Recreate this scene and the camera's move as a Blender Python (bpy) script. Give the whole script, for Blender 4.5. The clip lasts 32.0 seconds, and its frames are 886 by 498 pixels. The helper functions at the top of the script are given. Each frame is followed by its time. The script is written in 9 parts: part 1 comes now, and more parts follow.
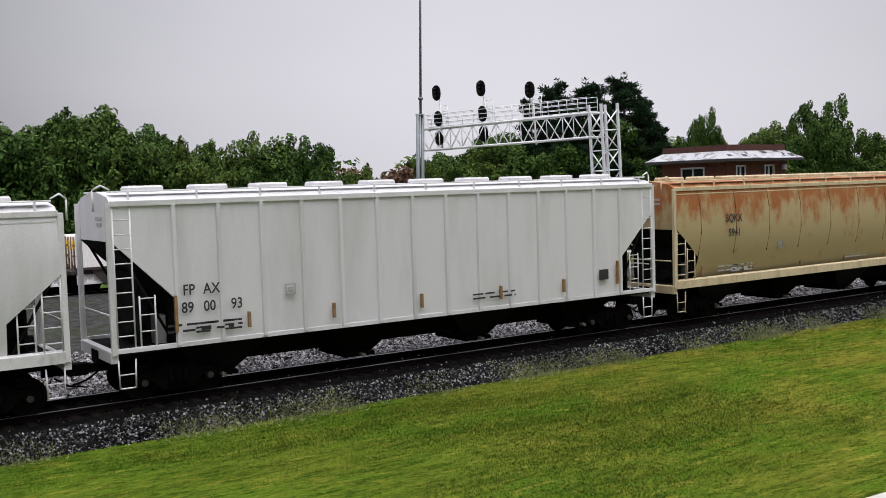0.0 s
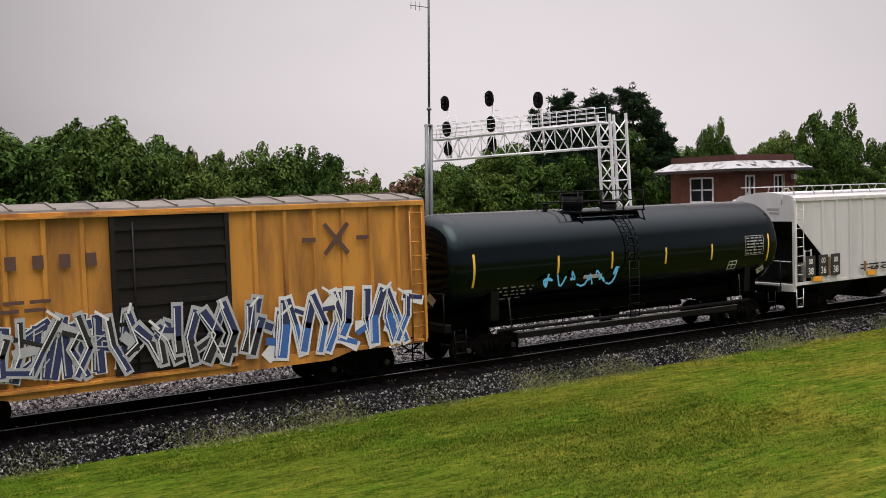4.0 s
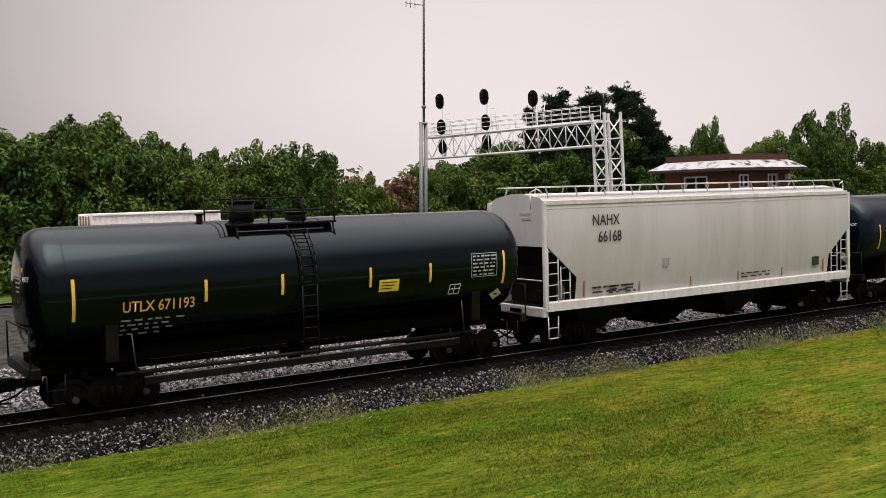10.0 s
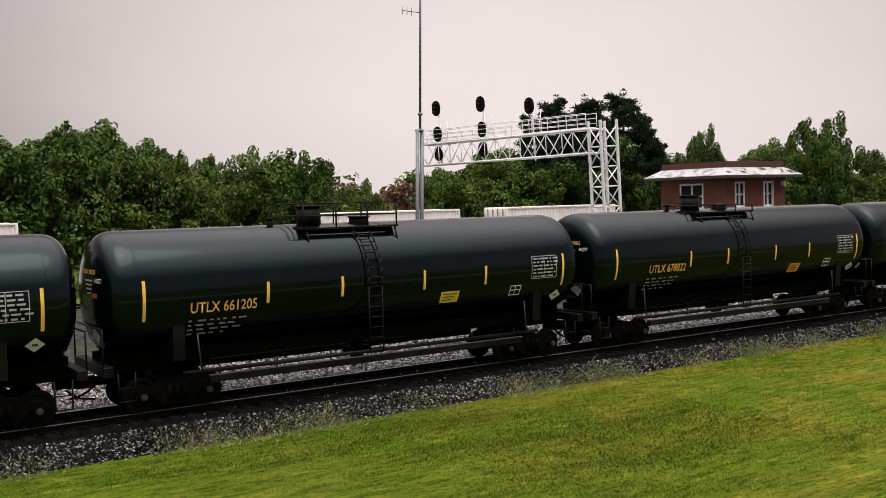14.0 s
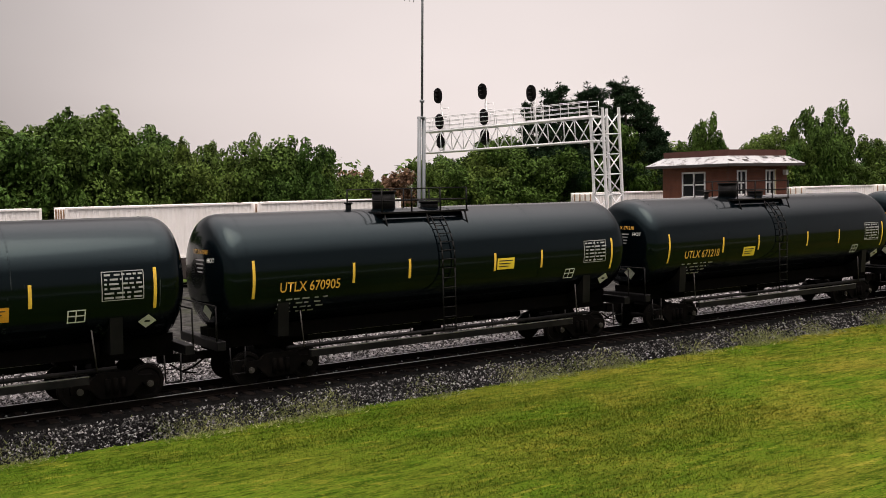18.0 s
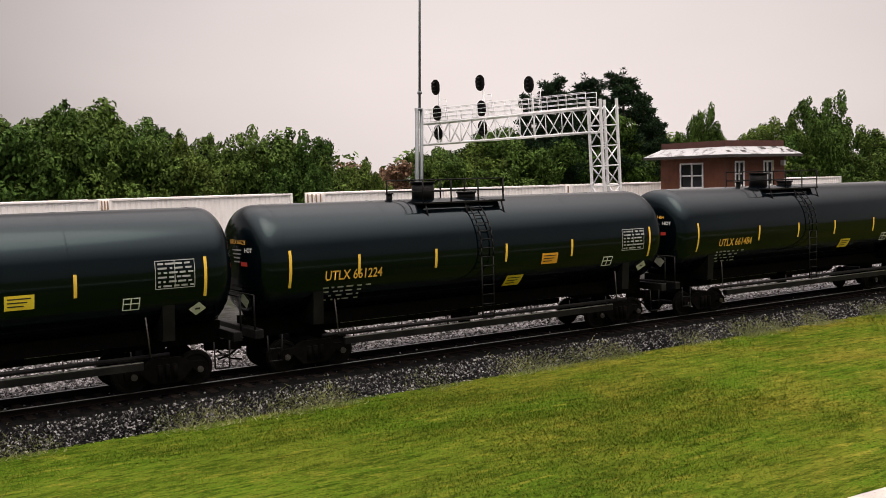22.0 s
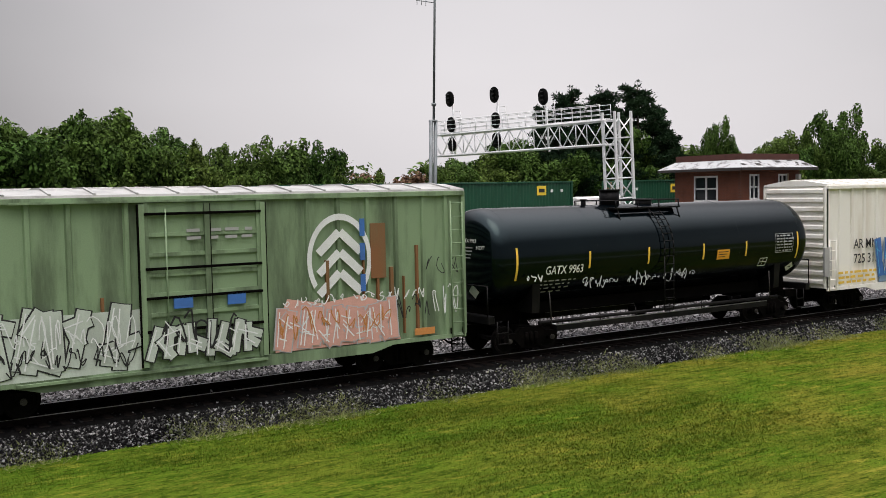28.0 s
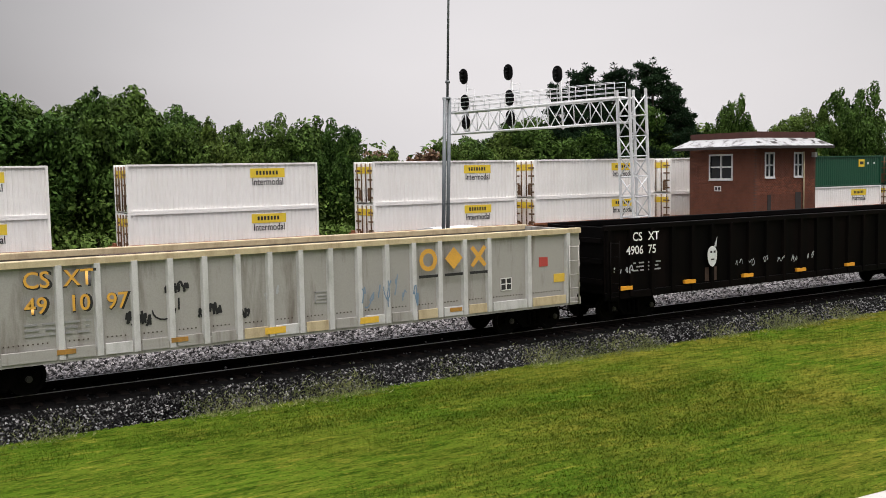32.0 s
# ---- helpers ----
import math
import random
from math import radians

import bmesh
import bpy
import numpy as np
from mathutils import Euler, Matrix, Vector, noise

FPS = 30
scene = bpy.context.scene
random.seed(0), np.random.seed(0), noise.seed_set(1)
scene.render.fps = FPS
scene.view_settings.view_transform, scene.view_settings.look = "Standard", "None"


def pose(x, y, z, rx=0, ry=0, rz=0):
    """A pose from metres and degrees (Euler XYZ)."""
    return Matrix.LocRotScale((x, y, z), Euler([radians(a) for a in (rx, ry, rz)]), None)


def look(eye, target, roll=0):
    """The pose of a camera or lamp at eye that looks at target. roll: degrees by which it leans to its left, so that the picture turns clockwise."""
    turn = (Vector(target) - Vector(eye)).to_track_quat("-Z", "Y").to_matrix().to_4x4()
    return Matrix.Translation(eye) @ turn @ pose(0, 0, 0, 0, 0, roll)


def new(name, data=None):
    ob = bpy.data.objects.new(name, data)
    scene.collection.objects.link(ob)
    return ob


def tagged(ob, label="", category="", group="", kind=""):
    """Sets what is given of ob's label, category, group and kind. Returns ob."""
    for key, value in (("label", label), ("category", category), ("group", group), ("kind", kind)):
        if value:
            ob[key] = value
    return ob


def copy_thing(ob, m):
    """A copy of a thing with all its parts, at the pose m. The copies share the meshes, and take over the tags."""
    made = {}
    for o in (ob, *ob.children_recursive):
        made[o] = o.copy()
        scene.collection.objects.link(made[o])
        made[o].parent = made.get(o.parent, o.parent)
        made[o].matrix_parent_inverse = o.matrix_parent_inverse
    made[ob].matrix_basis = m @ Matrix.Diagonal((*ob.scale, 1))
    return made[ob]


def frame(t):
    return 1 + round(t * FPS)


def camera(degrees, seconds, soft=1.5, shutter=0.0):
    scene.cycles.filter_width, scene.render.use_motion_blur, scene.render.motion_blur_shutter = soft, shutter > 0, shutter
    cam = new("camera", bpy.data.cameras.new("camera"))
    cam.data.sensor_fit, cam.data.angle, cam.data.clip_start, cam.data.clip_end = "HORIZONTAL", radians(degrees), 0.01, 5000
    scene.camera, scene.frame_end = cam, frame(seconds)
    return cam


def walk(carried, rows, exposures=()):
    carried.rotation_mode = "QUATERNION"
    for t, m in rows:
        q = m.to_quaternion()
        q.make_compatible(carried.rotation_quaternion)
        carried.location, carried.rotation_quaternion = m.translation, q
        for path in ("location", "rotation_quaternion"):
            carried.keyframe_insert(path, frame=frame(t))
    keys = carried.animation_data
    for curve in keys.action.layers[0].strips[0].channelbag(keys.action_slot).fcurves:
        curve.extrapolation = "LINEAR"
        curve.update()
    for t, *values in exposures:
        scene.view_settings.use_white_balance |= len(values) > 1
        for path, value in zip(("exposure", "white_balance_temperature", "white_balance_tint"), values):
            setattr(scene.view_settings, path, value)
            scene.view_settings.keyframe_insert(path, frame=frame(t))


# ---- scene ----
LENS = 48.27                      # degrees across the width
SECONDS = 32.0
EYE = (0.0, -26.65, 5.16)         # x along the tracks, y away from the lawn, z up
RAIL_Z = -0.2                     # top of the near rails; the car bodies keep their own datum
TRAIN_SPEED = 21.01               # freight train on the near track, m/s
STACK_SPEED = 11.6                # container train on the far track, m/s

cam = camera(LENS, SECONDS, soft=0.8)
# seconds, yaw, pitch, lean to the right
TURNS = [
    (0, -33.94, -3.65, 1.73),
    (0.5, -33.92, -3.54, 1.82),
    (1, -34.00, -3.25, 1.91),
    (1.5, -33.88, -3.35, 1.78),
    (2, -33.97, -3.39, 1.68),
    (2.5, -33.75, -3.09, 1.60),
    (4.5, -33.42, -3.05, 1.82),
    (5, -33.49, -2.95, 1.72),
    (5.5, -33.57, -2.64, 1.64),
    (6, -33.69, -2.58, 1.78),
    (6.5, -33.73, -2.78, 1.77),
    (7, -33.58, -2.86, 1.79),
    (7.5, -33.72, -2.99, 1.76),
    (8, -33.91, -3.21, 1.72),
    (8.5, -33.66, -3.14, 1.66),
    (9, -33.81, -3.02, 1.58),
    (9.5, -33.67, -3.15, 1.49),
    (10, -33.79, -3.17, 1.57),
    (10.5, -34.13, -2.78, 1.56),
    (11, -33.88, -2.92, 1.48),
    (11.5, -33.85, -3.03, 1.33),
    (12, -34.16, -2.86, 1.57),
    (12.5, -34.16, -2.82, 1.70),
    (13, -33.89, -2.80, 1.48),
    (13.5, -34.01, -2.75, 1.44),
    (15.5, -33.95, -2.99, 1.57),
    (16, -34.04, -3.16, 1.31),
    (16.5, -34.32, -3.30, 1.56),
    (17, -34.21, -3.32, 1.52),
    (17.5, -34.07, -3.34, 1.55),
    (18, -33.92, -3.49, 1.31),
    (18.5, -33.81, -3.65, 1.36),
    (19, -33.89, -3.59, 1.41),
    (19.5, -33.80, -3.54, 1.46),
    (20, -33.80, -3.39, 1.40),
    (20.5, -33.57, -3.52, 1.29),
    (21, -33.48, -3.80, 1.33),
    (21.5, -33.88, -3.93, 1.42),
    (22, -34.02, -3.97, 1.48),
    (22.5, -34.00, -3.89, 1.54),
    (23, -33.82, -3.90, 1.51),
    (23.5, -33.65, -4.08, 1.40),
    (24, -33.72, -4.08, 1.41),
    (24.5, -34.02, -4.04, 1.51),
    (25, -33.85, -3.85, 1.58),
    (25.5, -33.75, -4.02, 1.42),
    (27.5, -33.28, -3.11, 1.11),
    (28, -33.27, -3.29, 1.13),
    (28.5, -33.40, -3.25, 1.33),
    (29, -33.14, -3.48, 1.16),
    (29.5, -32.82, -3.91, 1.14),
    (30, -32.64, -4.26, 1.22),
    (30.5, -32.62, -4.02, 1.22),
    (31, -32.27, -4.16, 1.09),
    (31.5, -32.26, -4.50, 1.00),
    (32, -32.47, -4.55, 1.05),
]
walk(cam, [(t, pose(*EYE, 90 + p, 0, y) @ pose(0, 0, 0, 0, 0, -r)) for t, y, p, r in TURNS],
     exposures=[(0.0, 0.74, 6200, 13), (1.0, 0.74, 6450, 15), (2.2, 0.74, 6800, 18), (4.5, 0.76, 6550, 15), (6.0, 0.76, 6080, 11), (7.0, 0.80, 6350, 13),
                (8.6, 0.86, 6900, 17), (25.5, 0.88, 7150, 17), (27.6, 0.80, 6520, 12), (32.0, 0.84, 6560, 11)])

# ---- light: overcast, a wide soft sun from the lawn's side ----
ZENITH = 8.5                      # how much brighter the overcast is overhead than at the horizon
SUN_EL, SUN_AZ = 74.0, 192.0      # degrees; azimuth clockwise from +y
world = bpy.data.worlds.new("overcast_sky")
scene.world = world
world.use_nodes = True
wn, wl = world.node_tree.nodes, world.node_tree.links
wn.clear()
w_out = wn.new("ShaderNodeOutputWorld")
w_bg = wn.new("ShaderNodeBackground")
w_sky = wn.new("ShaderNodeTexSky")
w_sky.sky_type = "NISHITA"
w_sky.sun_disc = False
w_sky.sun_elevation, w_sky.sun_rotation = radians(SUN_EL), radians(SUN_AZ)
w_sky.dust_density, w_sky.air_density = 6.0, 1.5
w_gain = wn.new("ShaderNodeVectorMath")
w_gain.operation = "SCALE"
w_gain.inputs["Scale"].default_value = 0.05
w_co = wn.new("ShaderNodeTexCoord")
w_map = wn.new("ShaderNodeMapping")
w_map.inputs["Scale"].default_value = (1.0, 1.0, 2.6)
w_noise = wn.new("ShaderNodeTexNoise")
w_noise.inputs["Scale"].default_value = 1.1
w_noise.inputs["Detail"].default_value = 4.0
w_ramp = wn.new("ShaderNodeValToRGB")
w_ramp.color_ramp.elements[0].position, w_ramp.color_ramp.elements[0].color = 0.0, (0.09, 0.09, 0.093, 1)
w_ramp.color_ramp.elements[1].position, w_ramp.color_ramp.elements[1].color = 1.0, (0.495, 0.480, 0.490, 1)
# the cloud cover is thinnest over the line beyond the tower
w_sep = wn.new("ShaderNodeVectorMath")
w_sep.operation = "DOT_PRODUCT"
w_sep.inputs[1].default_value = (0.665, 0.745, 0.05)
w_grad = wn.new("ShaderNodeMath")
w_grad.operation = "MULTIPLY_ADD"
w_grad.use_clamp = True
w_grad.inputs[1].default_value, w_grad.inputs[2].default_value = 3.6, -2.95
w_sum = wn.new("ShaderNodeMath")
w_sum.operation = "ADD"
w_half = wn.new("ShaderNodeMath")
w_half.operation = "MULTIPLY"
w_half.inputs[1].default_value = 0.55
w_mix = wn.new("ShaderNodeMix")
w_mix.data_type = "RGBA"
w_mix.inputs["Factor"].default_value = 0.9
wl.new(w_co.outputs["Generated"], w_map.inputs["Vector"])
wl.new(w_map.outputs["Vector"], w_noise.inputs["Vector"])
wl.new(w_co.outputs["Generated"], w_sep.inputs[0])
wl.new(w_sep.outputs["Value"], w_grad.inputs[0])
wl.new(w_noise.outputs["Fac"], w_half.inputs[0])
wl.new(w_half.outputs["Value"], w_sum.inputs[0])
wl.new(w_grad.outputs["Value"], w_sum.inputs[1])
# brighter towards the zenith, as an overcast sky is
w_xyz = wn.new("ShaderNodeSeparateXYZ")
w_top = wn.new("ShaderNodeMapRange")
w_top.inputs["From Min"].default_value, w_top.inputs["From Max"].default_value, w_top.inputs["To Max"].default_value = 0.46, 0.97, ZENITH
w_add = wn.new("ShaderNodeMath")
w_add.operation = "ADD"
wl.new(w_co.outputs["Generated"], w_xyz.inputs["Vector"])
wl.new(w_xyz.outputs["Z"], w_top.inputs["Value"])
wl.new(w_top.outputs["Result"], w_add.inputs[1])
w_add.inputs[0].default_value = 1.0
wl.new(w_sum.outputs["Value"], w_ramp.inputs["Fac"])
wl.new(w_sky.outputs["Color"], w_gain.inputs[0])
wl.new(w_gain.outputs["Vector"], w_mix.inputs["A"])
wl.new(w_ramp.outputs["Color"], w_mix.inputs["B"])
wl.new(w_mix.outputs["Result"], w_bg.inputs["Color"])
wl.new(w_add.outputs["Value"], w_bg.inputs["Strength"])
wl.new(w_bg.outputs["Background"], w_out.inputs["Surface"])

sun_data = bpy.data.lights.new("sun", "SUN")
sun_data.energy, sun_data.angle, sun_data.color = 0.6, radians(45), (1.0, 0.97, 0.93)
sun = new("sun", sun_data)
sun_dir = Vector((math.sin(radians(SUN_AZ)) * math.cos(radians(SUN_EL)),
                  math.cos(radians(SUN_AZ)) * math.cos(radians(SUN_EL)), math.sin(radians(SUN_EL))))
sun.matrix_world = look(sun_dir * 100, (0, 0, 0))

# ---- materials ----
def stain(name, colour, rough=0.6, metal=0.0, dirt=(0.05, 0.045, 0.04), amount=0.35, scale=1.2, streak=1.0, bump=0.15,
          fine=30.0, coat=0.0, vary=0.0, low=0.45, high=0.75, spec=0.5):
    """A painted, earthy or worn surface: base colour, larger stains, fine grain and relief, in metres."""
    m = bpy.data.materials.new(name)
    m.use_nodes = True
    n, l = m.node_tree.nodes, m.node_tree.links
    b = n["Principled BSDF"]
    co = n.new("ShaderNodeTexCoord")
    mp = n.new("ShaderNodeMapping")
    mp.inputs["Scale"].default_value = (1.0, 1.0, 1.0 / streak)
    oi = n.new("ShaderNodeObjectInfo")
    shift = n.new("ShaderNodeVectorMath")
    shift.operation = "SCALE"
    shift.inputs[0].default_value = (37.0, 17.0, 23.0)
    l.new(oi.outputs["Random"], shift.inputs["Scale"])
    l.new(shift.outputs["Vector"], mp.inputs["Location"])
    l.new(co.outputs["Object"], mp.inputs["Vector"])
    big = n.new("ShaderNodeTexNoise")
    big.inputs["Scale"].default_value, big.inputs["Detail"].default_value = scale, 6.0
    big.inputs["Roughness"].default_value = 0.65
    l.new(mp.outputs["Vector"], big.inputs["Vector"])
    ramp = n.new("ShaderNodeMapRange")
    ramp.inputs["From Min"].default_value, ramp.inputs["From Max"].default_value = low, high
    ramp.inputs["To Max"].default_value = amount
    l.new(big.outputs["Fac"], ramp.inputs["Value"])
    small = n.new("ShaderNodeTexNoise")
    small.inputs["Scale"].default_value, small.inputs["Detail"].default_value = fine, 3.0
    l.new(co.outputs["Object"], small.inputs["Vector"])
    mix = n.new("ShaderNodeMix")
    mix.data_type = "RGBA"
    mix.inputs["A"].default_value, mix.inputs["B"].default_value = (*colour, 1), (*dirt, 1)
    l.new(ramp.outputs["Result"], mix.inputs["Factor"])
    hsv = n.new("ShaderNodeHueSaturation")
    val = n.new("ShaderNodeMapRange")
    val.inputs["To Min"].default_value, val.inputs["To Max"].default_value = 0.84, 1.16
    l.new(small.outputs["Fac"], val.inputs["Value"])
    if vary:
        va = n.new("ShaderNodeMapRange")
        va.inputs["To Min"].default_value, va.inputs["To Max"].default_value = 1 - vary, 1 + vary
        l.new(oi.outputs["Random"], va.inputs["Value"])
        mul = n.new("ShaderNodeMath")
        mul.operation = "MULTIPLY"
        l.new(val.outputs["Result"], mul.inputs[0])
        l.new(va.outputs["Result"], mul.inputs[1])
        l.new(mul.outputs["Value"], hsv.inputs["Value"])
    else:
        l.new(val.outputs["Result"], hsv.inputs["Value"])
    l.new(mix.outputs["Result"], hsv.inputs["Color"])
    l.new(hsv.outputs["Color"], b.inputs["Base Color"])
    rr = n.new("ShaderNodeMapRange")
    rr.inputs["To Min"].default_value, rr.inputs["To Max"].default_value = rough * 0.7, min(rough * 1.25, 1)
    l.new(big.outputs["Fac"], rr.inputs["Value"])
    l.new(rr.outputs["Result"], b.inputs["Roughness"])
    b.inputs["Metallic"].default_value = metal
    b.inputs["Coat Weight"].default_value = coat
    b.inputs["Coat Roughness"].default_value = 0.25
    b.inputs["Specular IOR Level"].default_value = spec
    if bump:
        bp = n.new("ShaderNodeBump")
        bp.inputs["Strength"].default_value, bp.inputs["Distance"].default_value = bump, 0.02
        l.new(small.outputs["Fac"], bp.inputs["Height"])
        l.new(bp.outputs["Normal"], b.inputs["Normal"])
    return m


def islands(name, dark, light, rough=0.8, clear=0.0, spec=0.3, rare=1.0, patch=0.45):
    """Colour that differs from piece to piece of one mesh: leaves, blades, stones."""
    m = bpy.data.materials.new(name)
    m.use_nodes = True
    n, l = m.node_tree.nodes, m.node_tree.links
    b = n["Principled BSDF"]
    g = n.new("ShaderNodeNewGeometry")
    oi = n.new("ShaderNodeObjectInfo")
    co = n.new("ShaderNodeTexCoord")
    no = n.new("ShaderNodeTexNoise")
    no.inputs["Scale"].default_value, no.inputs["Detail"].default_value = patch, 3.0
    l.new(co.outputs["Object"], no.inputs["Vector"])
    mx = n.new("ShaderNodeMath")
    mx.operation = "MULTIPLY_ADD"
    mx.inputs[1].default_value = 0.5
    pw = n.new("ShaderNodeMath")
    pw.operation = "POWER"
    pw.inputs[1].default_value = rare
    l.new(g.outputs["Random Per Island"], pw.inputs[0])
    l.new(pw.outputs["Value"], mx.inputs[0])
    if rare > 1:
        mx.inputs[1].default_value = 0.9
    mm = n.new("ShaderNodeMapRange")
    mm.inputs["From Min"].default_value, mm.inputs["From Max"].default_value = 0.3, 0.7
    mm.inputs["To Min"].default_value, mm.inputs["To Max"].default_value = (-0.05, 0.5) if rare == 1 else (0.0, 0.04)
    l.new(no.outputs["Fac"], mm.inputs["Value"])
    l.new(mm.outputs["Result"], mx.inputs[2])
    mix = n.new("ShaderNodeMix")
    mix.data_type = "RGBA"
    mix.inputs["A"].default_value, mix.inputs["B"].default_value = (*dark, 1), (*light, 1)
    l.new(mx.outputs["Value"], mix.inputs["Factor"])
    hsv = n.new("ShaderNodeHueSaturation")
    ov = n.new("ShaderNodeMapRange")
    ov.inputs["To Min"].default_value, ov.inputs["To Max"].default_value = 0.8, 1.2
    l.new(oi.outputs["Random"], ov.inputs["Value"])
    l.new(ov.outputs["Result"], hsv.inputs["Value"])
    hue = n.new("ShaderNodeMapRange")
    hue.inputs["To Min"].default_value, hue.inputs["To Max"].default_value = 0.525, 0.485
    l.new(oi.outputs["Random"], hue.inputs["Value"])
    l.new(hue.outputs["Result"], hsv.inputs["Hue"])
    l.new(mix.outputs["Result"], hsv.inputs["Color"])
    l.new(hsv.outputs["Color"], b.inputs["Base Color"])
    b.inputs["Roughness"].default_value = rough
    b.inputs["Specular IOR Level"].default_value = spec
    if clear:
        b.inputs["Transmission Weight"].default_value = 0.0
        tr = n.new("ShaderNodeBsdfTranslucent")
        l.new(hsv.outputs["Color"], tr.inputs["Color"])
        ms = n.new("ShaderNodeMixShader")
        ms.inputs["Fac"].default_value = clear
        l.new(b.outputs["BSDF"], ms.inputs[1])
        l.new(tr.outputs["BSDF"], ms.inputs[2])
        l.new(ms.outputs["Shader"], n["Material Output"].inputs["Surface"])
    return m


TANK_BLACK = stain("tank_black_paint", (0.0008, 0.0018, 0.0027), 0.14, dirt=(0.0024, 0.0050, 0.0060), amount=0.5, scale=0.5, streak=2.0, bump=0.006, low=0.5, spec=0.26)
TANK_BLUE = stain("tank_blue_black_paint", (0.0014, 0.0040, 0.0075), 0.14, dirt=(0.003, 0.008, 0.013), amount=0.4, scale=0.5, streak=2.0, bump=0.006, low=0.5, spec=0.26)
TANK_WORN = stain("tank_scuffed_paint", (0.0008, 0.0018, 0.0027), 0.16, dirt=(0.034, 0.040, 0.042), amount=0.75, scale=0.5, streak=1.6, bump=0.012, low=0.60, high=0.63, spec=0.26)
for cool in (TANK_BLACK, TANK_BLUE, TANK_WORN):      # a blue-green sheen on the black enamel
    cool.node_tree.nodes["Principled BSDF"].inputs["Specular Tint"].default_value = (0.66, 0.94, 1.0, 1)
TANK_GREY = stain("tank_grey_head_paint", (0.016, 0.022, 0.025), 0.4, dirt=(0.03, 0.036, 0.038), amount=0.6, scale=0.9, bump=0.012, spec=0.2)
TANK_WHITE = stain("tank_white_paint", (0.72, 0.70, 0.64), 0.4, dirt=(0.22, 0.17, 0.09), amount=0.75, scale=0.9, streak=3.5, bump=0.03, low=0.48, high=0.8)
HOPPER_WHITE = stain("hopper_white_paint", (0.60, 0.598, 0.605), 0.38, dirt=(0.34, 0.33, 0.31), amount=0.5, scale=0.8, streak=6.0, bump=0.05)
HOPPER_GREY = stain("hopper_grey_paint", (0.46, 0.46, 0.457), 0.42, dirt=(0.28, 0.27, 0.25), amount=0.5, scale=0.8, streak=6.0, bump=0.05)
SCRAPED = stain("scraped_grey_paint", (0.57, 0.57, 0.565), 0.5, dirt=(0.44, 0.44, 0.435), amount=0.7, scale=4.0, streak=4.0, bump=0.03, low=0.4)
HOPPER_CREAM = stain("hopper_cream_paint", (0.66, 0.60, 0.46), 0.5, dirt=(0.35, 0.29, 0.2), amount=0.5, scale=0.8, streak=5.0, bump=0.05)
HOPPER_TAN = stain("hopper_tan_paint", (0.56, 0.44, 0.26), 0.65, dirt=(0.20, 0.11, 0.05), amount=0.8, scale=0.9, streak=5.0, bump=0.1)
HOPPER_RUST = stain("hopper_rusty_flank", (0.37, 0.295, 0.145), 0.75, dirt=(0.27, 0.085, 0.014), amount=0.95, scale=1.7, streak=1.8, bump=0.1, low=0.46, high=0.68)


def rust_from_the_top(m, z0, z1, lift):
    """Rust that has spread down from the roof edge: the stains thicken between the heights z0 and z1."""
    n, l = m.node_tree.nodes, m.node_tree.links
    big = next(a for a in n if a.type == "TEX_NOISE" and a.inputs["Scale"].default_value < 10)
    ramp = big.outputs["Fac"].links[0].to_node
    co = n.new("ShaderNodeTexCoord")
    xyz = n.new("ShaderNodeSeparateXYZ")
    mr = n.new("ShaderNodeMapRange")
    mr.inputs["From Min"].default_value, mr.inputs["From Max"].default_value = z0, z1
    mr.inputs["To Min"].default_value, mr.inputs["To Max"].default_value = -0.12, lift
    add = n.new("ShaderNodeMath")
    l.new(co.outputs["Object"], xyz.inputs["Vector"])
    l.new(xyz.outputs["Z"], mr.inputs["Value"])
    l.new(big.outputs["Fac"], add.inputs[0])
    l.new(mr.outputs["Result"], add.inputs[1])
    l.new(add.outputs["Value"], ramp.inputs["Value"])


rust_from_the_top(HOPPER_RUST, 3.0, 4.4, 0.17)
# near-black: shade inside the open car ends is put into the colour
SLOPE = stain("shaded_slope_sheet", (0.012, 0.0115, 0.011), 0.8, dirt=(0.004, 0.0038, 0.0036), amount=0.6, scale=1.5, bump=0.1, spec=0.02)
GRIME = stain("tank_grime_band", (0.30, 0.28, 0.24), 0.7, dirt=(0.05, 0.045, 0.04), amount=0.85, scale=1.6, streak=5.0, bump=0.05, low=0.4, high=0.6)
FRAME_WHITE = stain("frame_white_paint", (0.60, 0.595, 0.59), 0.5, dirt=(0.26, 0.27, 0.23), amount=0.6, scale=3.0, streak=3.0, bump=0.05)
FRAME_CREAM = stain("frame_cream_paint", (0.55, 0.46, 0.29), 0.6, dirt=(0.22, 0.13, 0.07), amount=0.6, scale=3.0, streak=3.0, bump=0.05)
TAPE_DARK = stain("dirty_reflective_tape", (0.26, 0.15, 0.055), 0.6, dirt=(0.07, 0.05, 0.035), amount=0.6, scale=5.0, bump=0.0)
AMBER_DULL = stain("faded_amber_paint", (0.42, 0.22, 0.045), 0.6, dirt=(0.05, 0.03, 0.01), amount=0.8, scale=2.5, streak=3.0, bump=0.0)
CREAM_MARK = stain("cream_lettering_paint", (0.62, 0.56, 0.36), 0.5, amount=0.25, bump=0.0)
RUST_STREAK = stain("rust_run", (0.20, 0.085, 0.03), 0.8, dirt=(0.12, 0.12, 0.06), amount=0.8, scale=2.0, streak=6.0, bump=0.05)
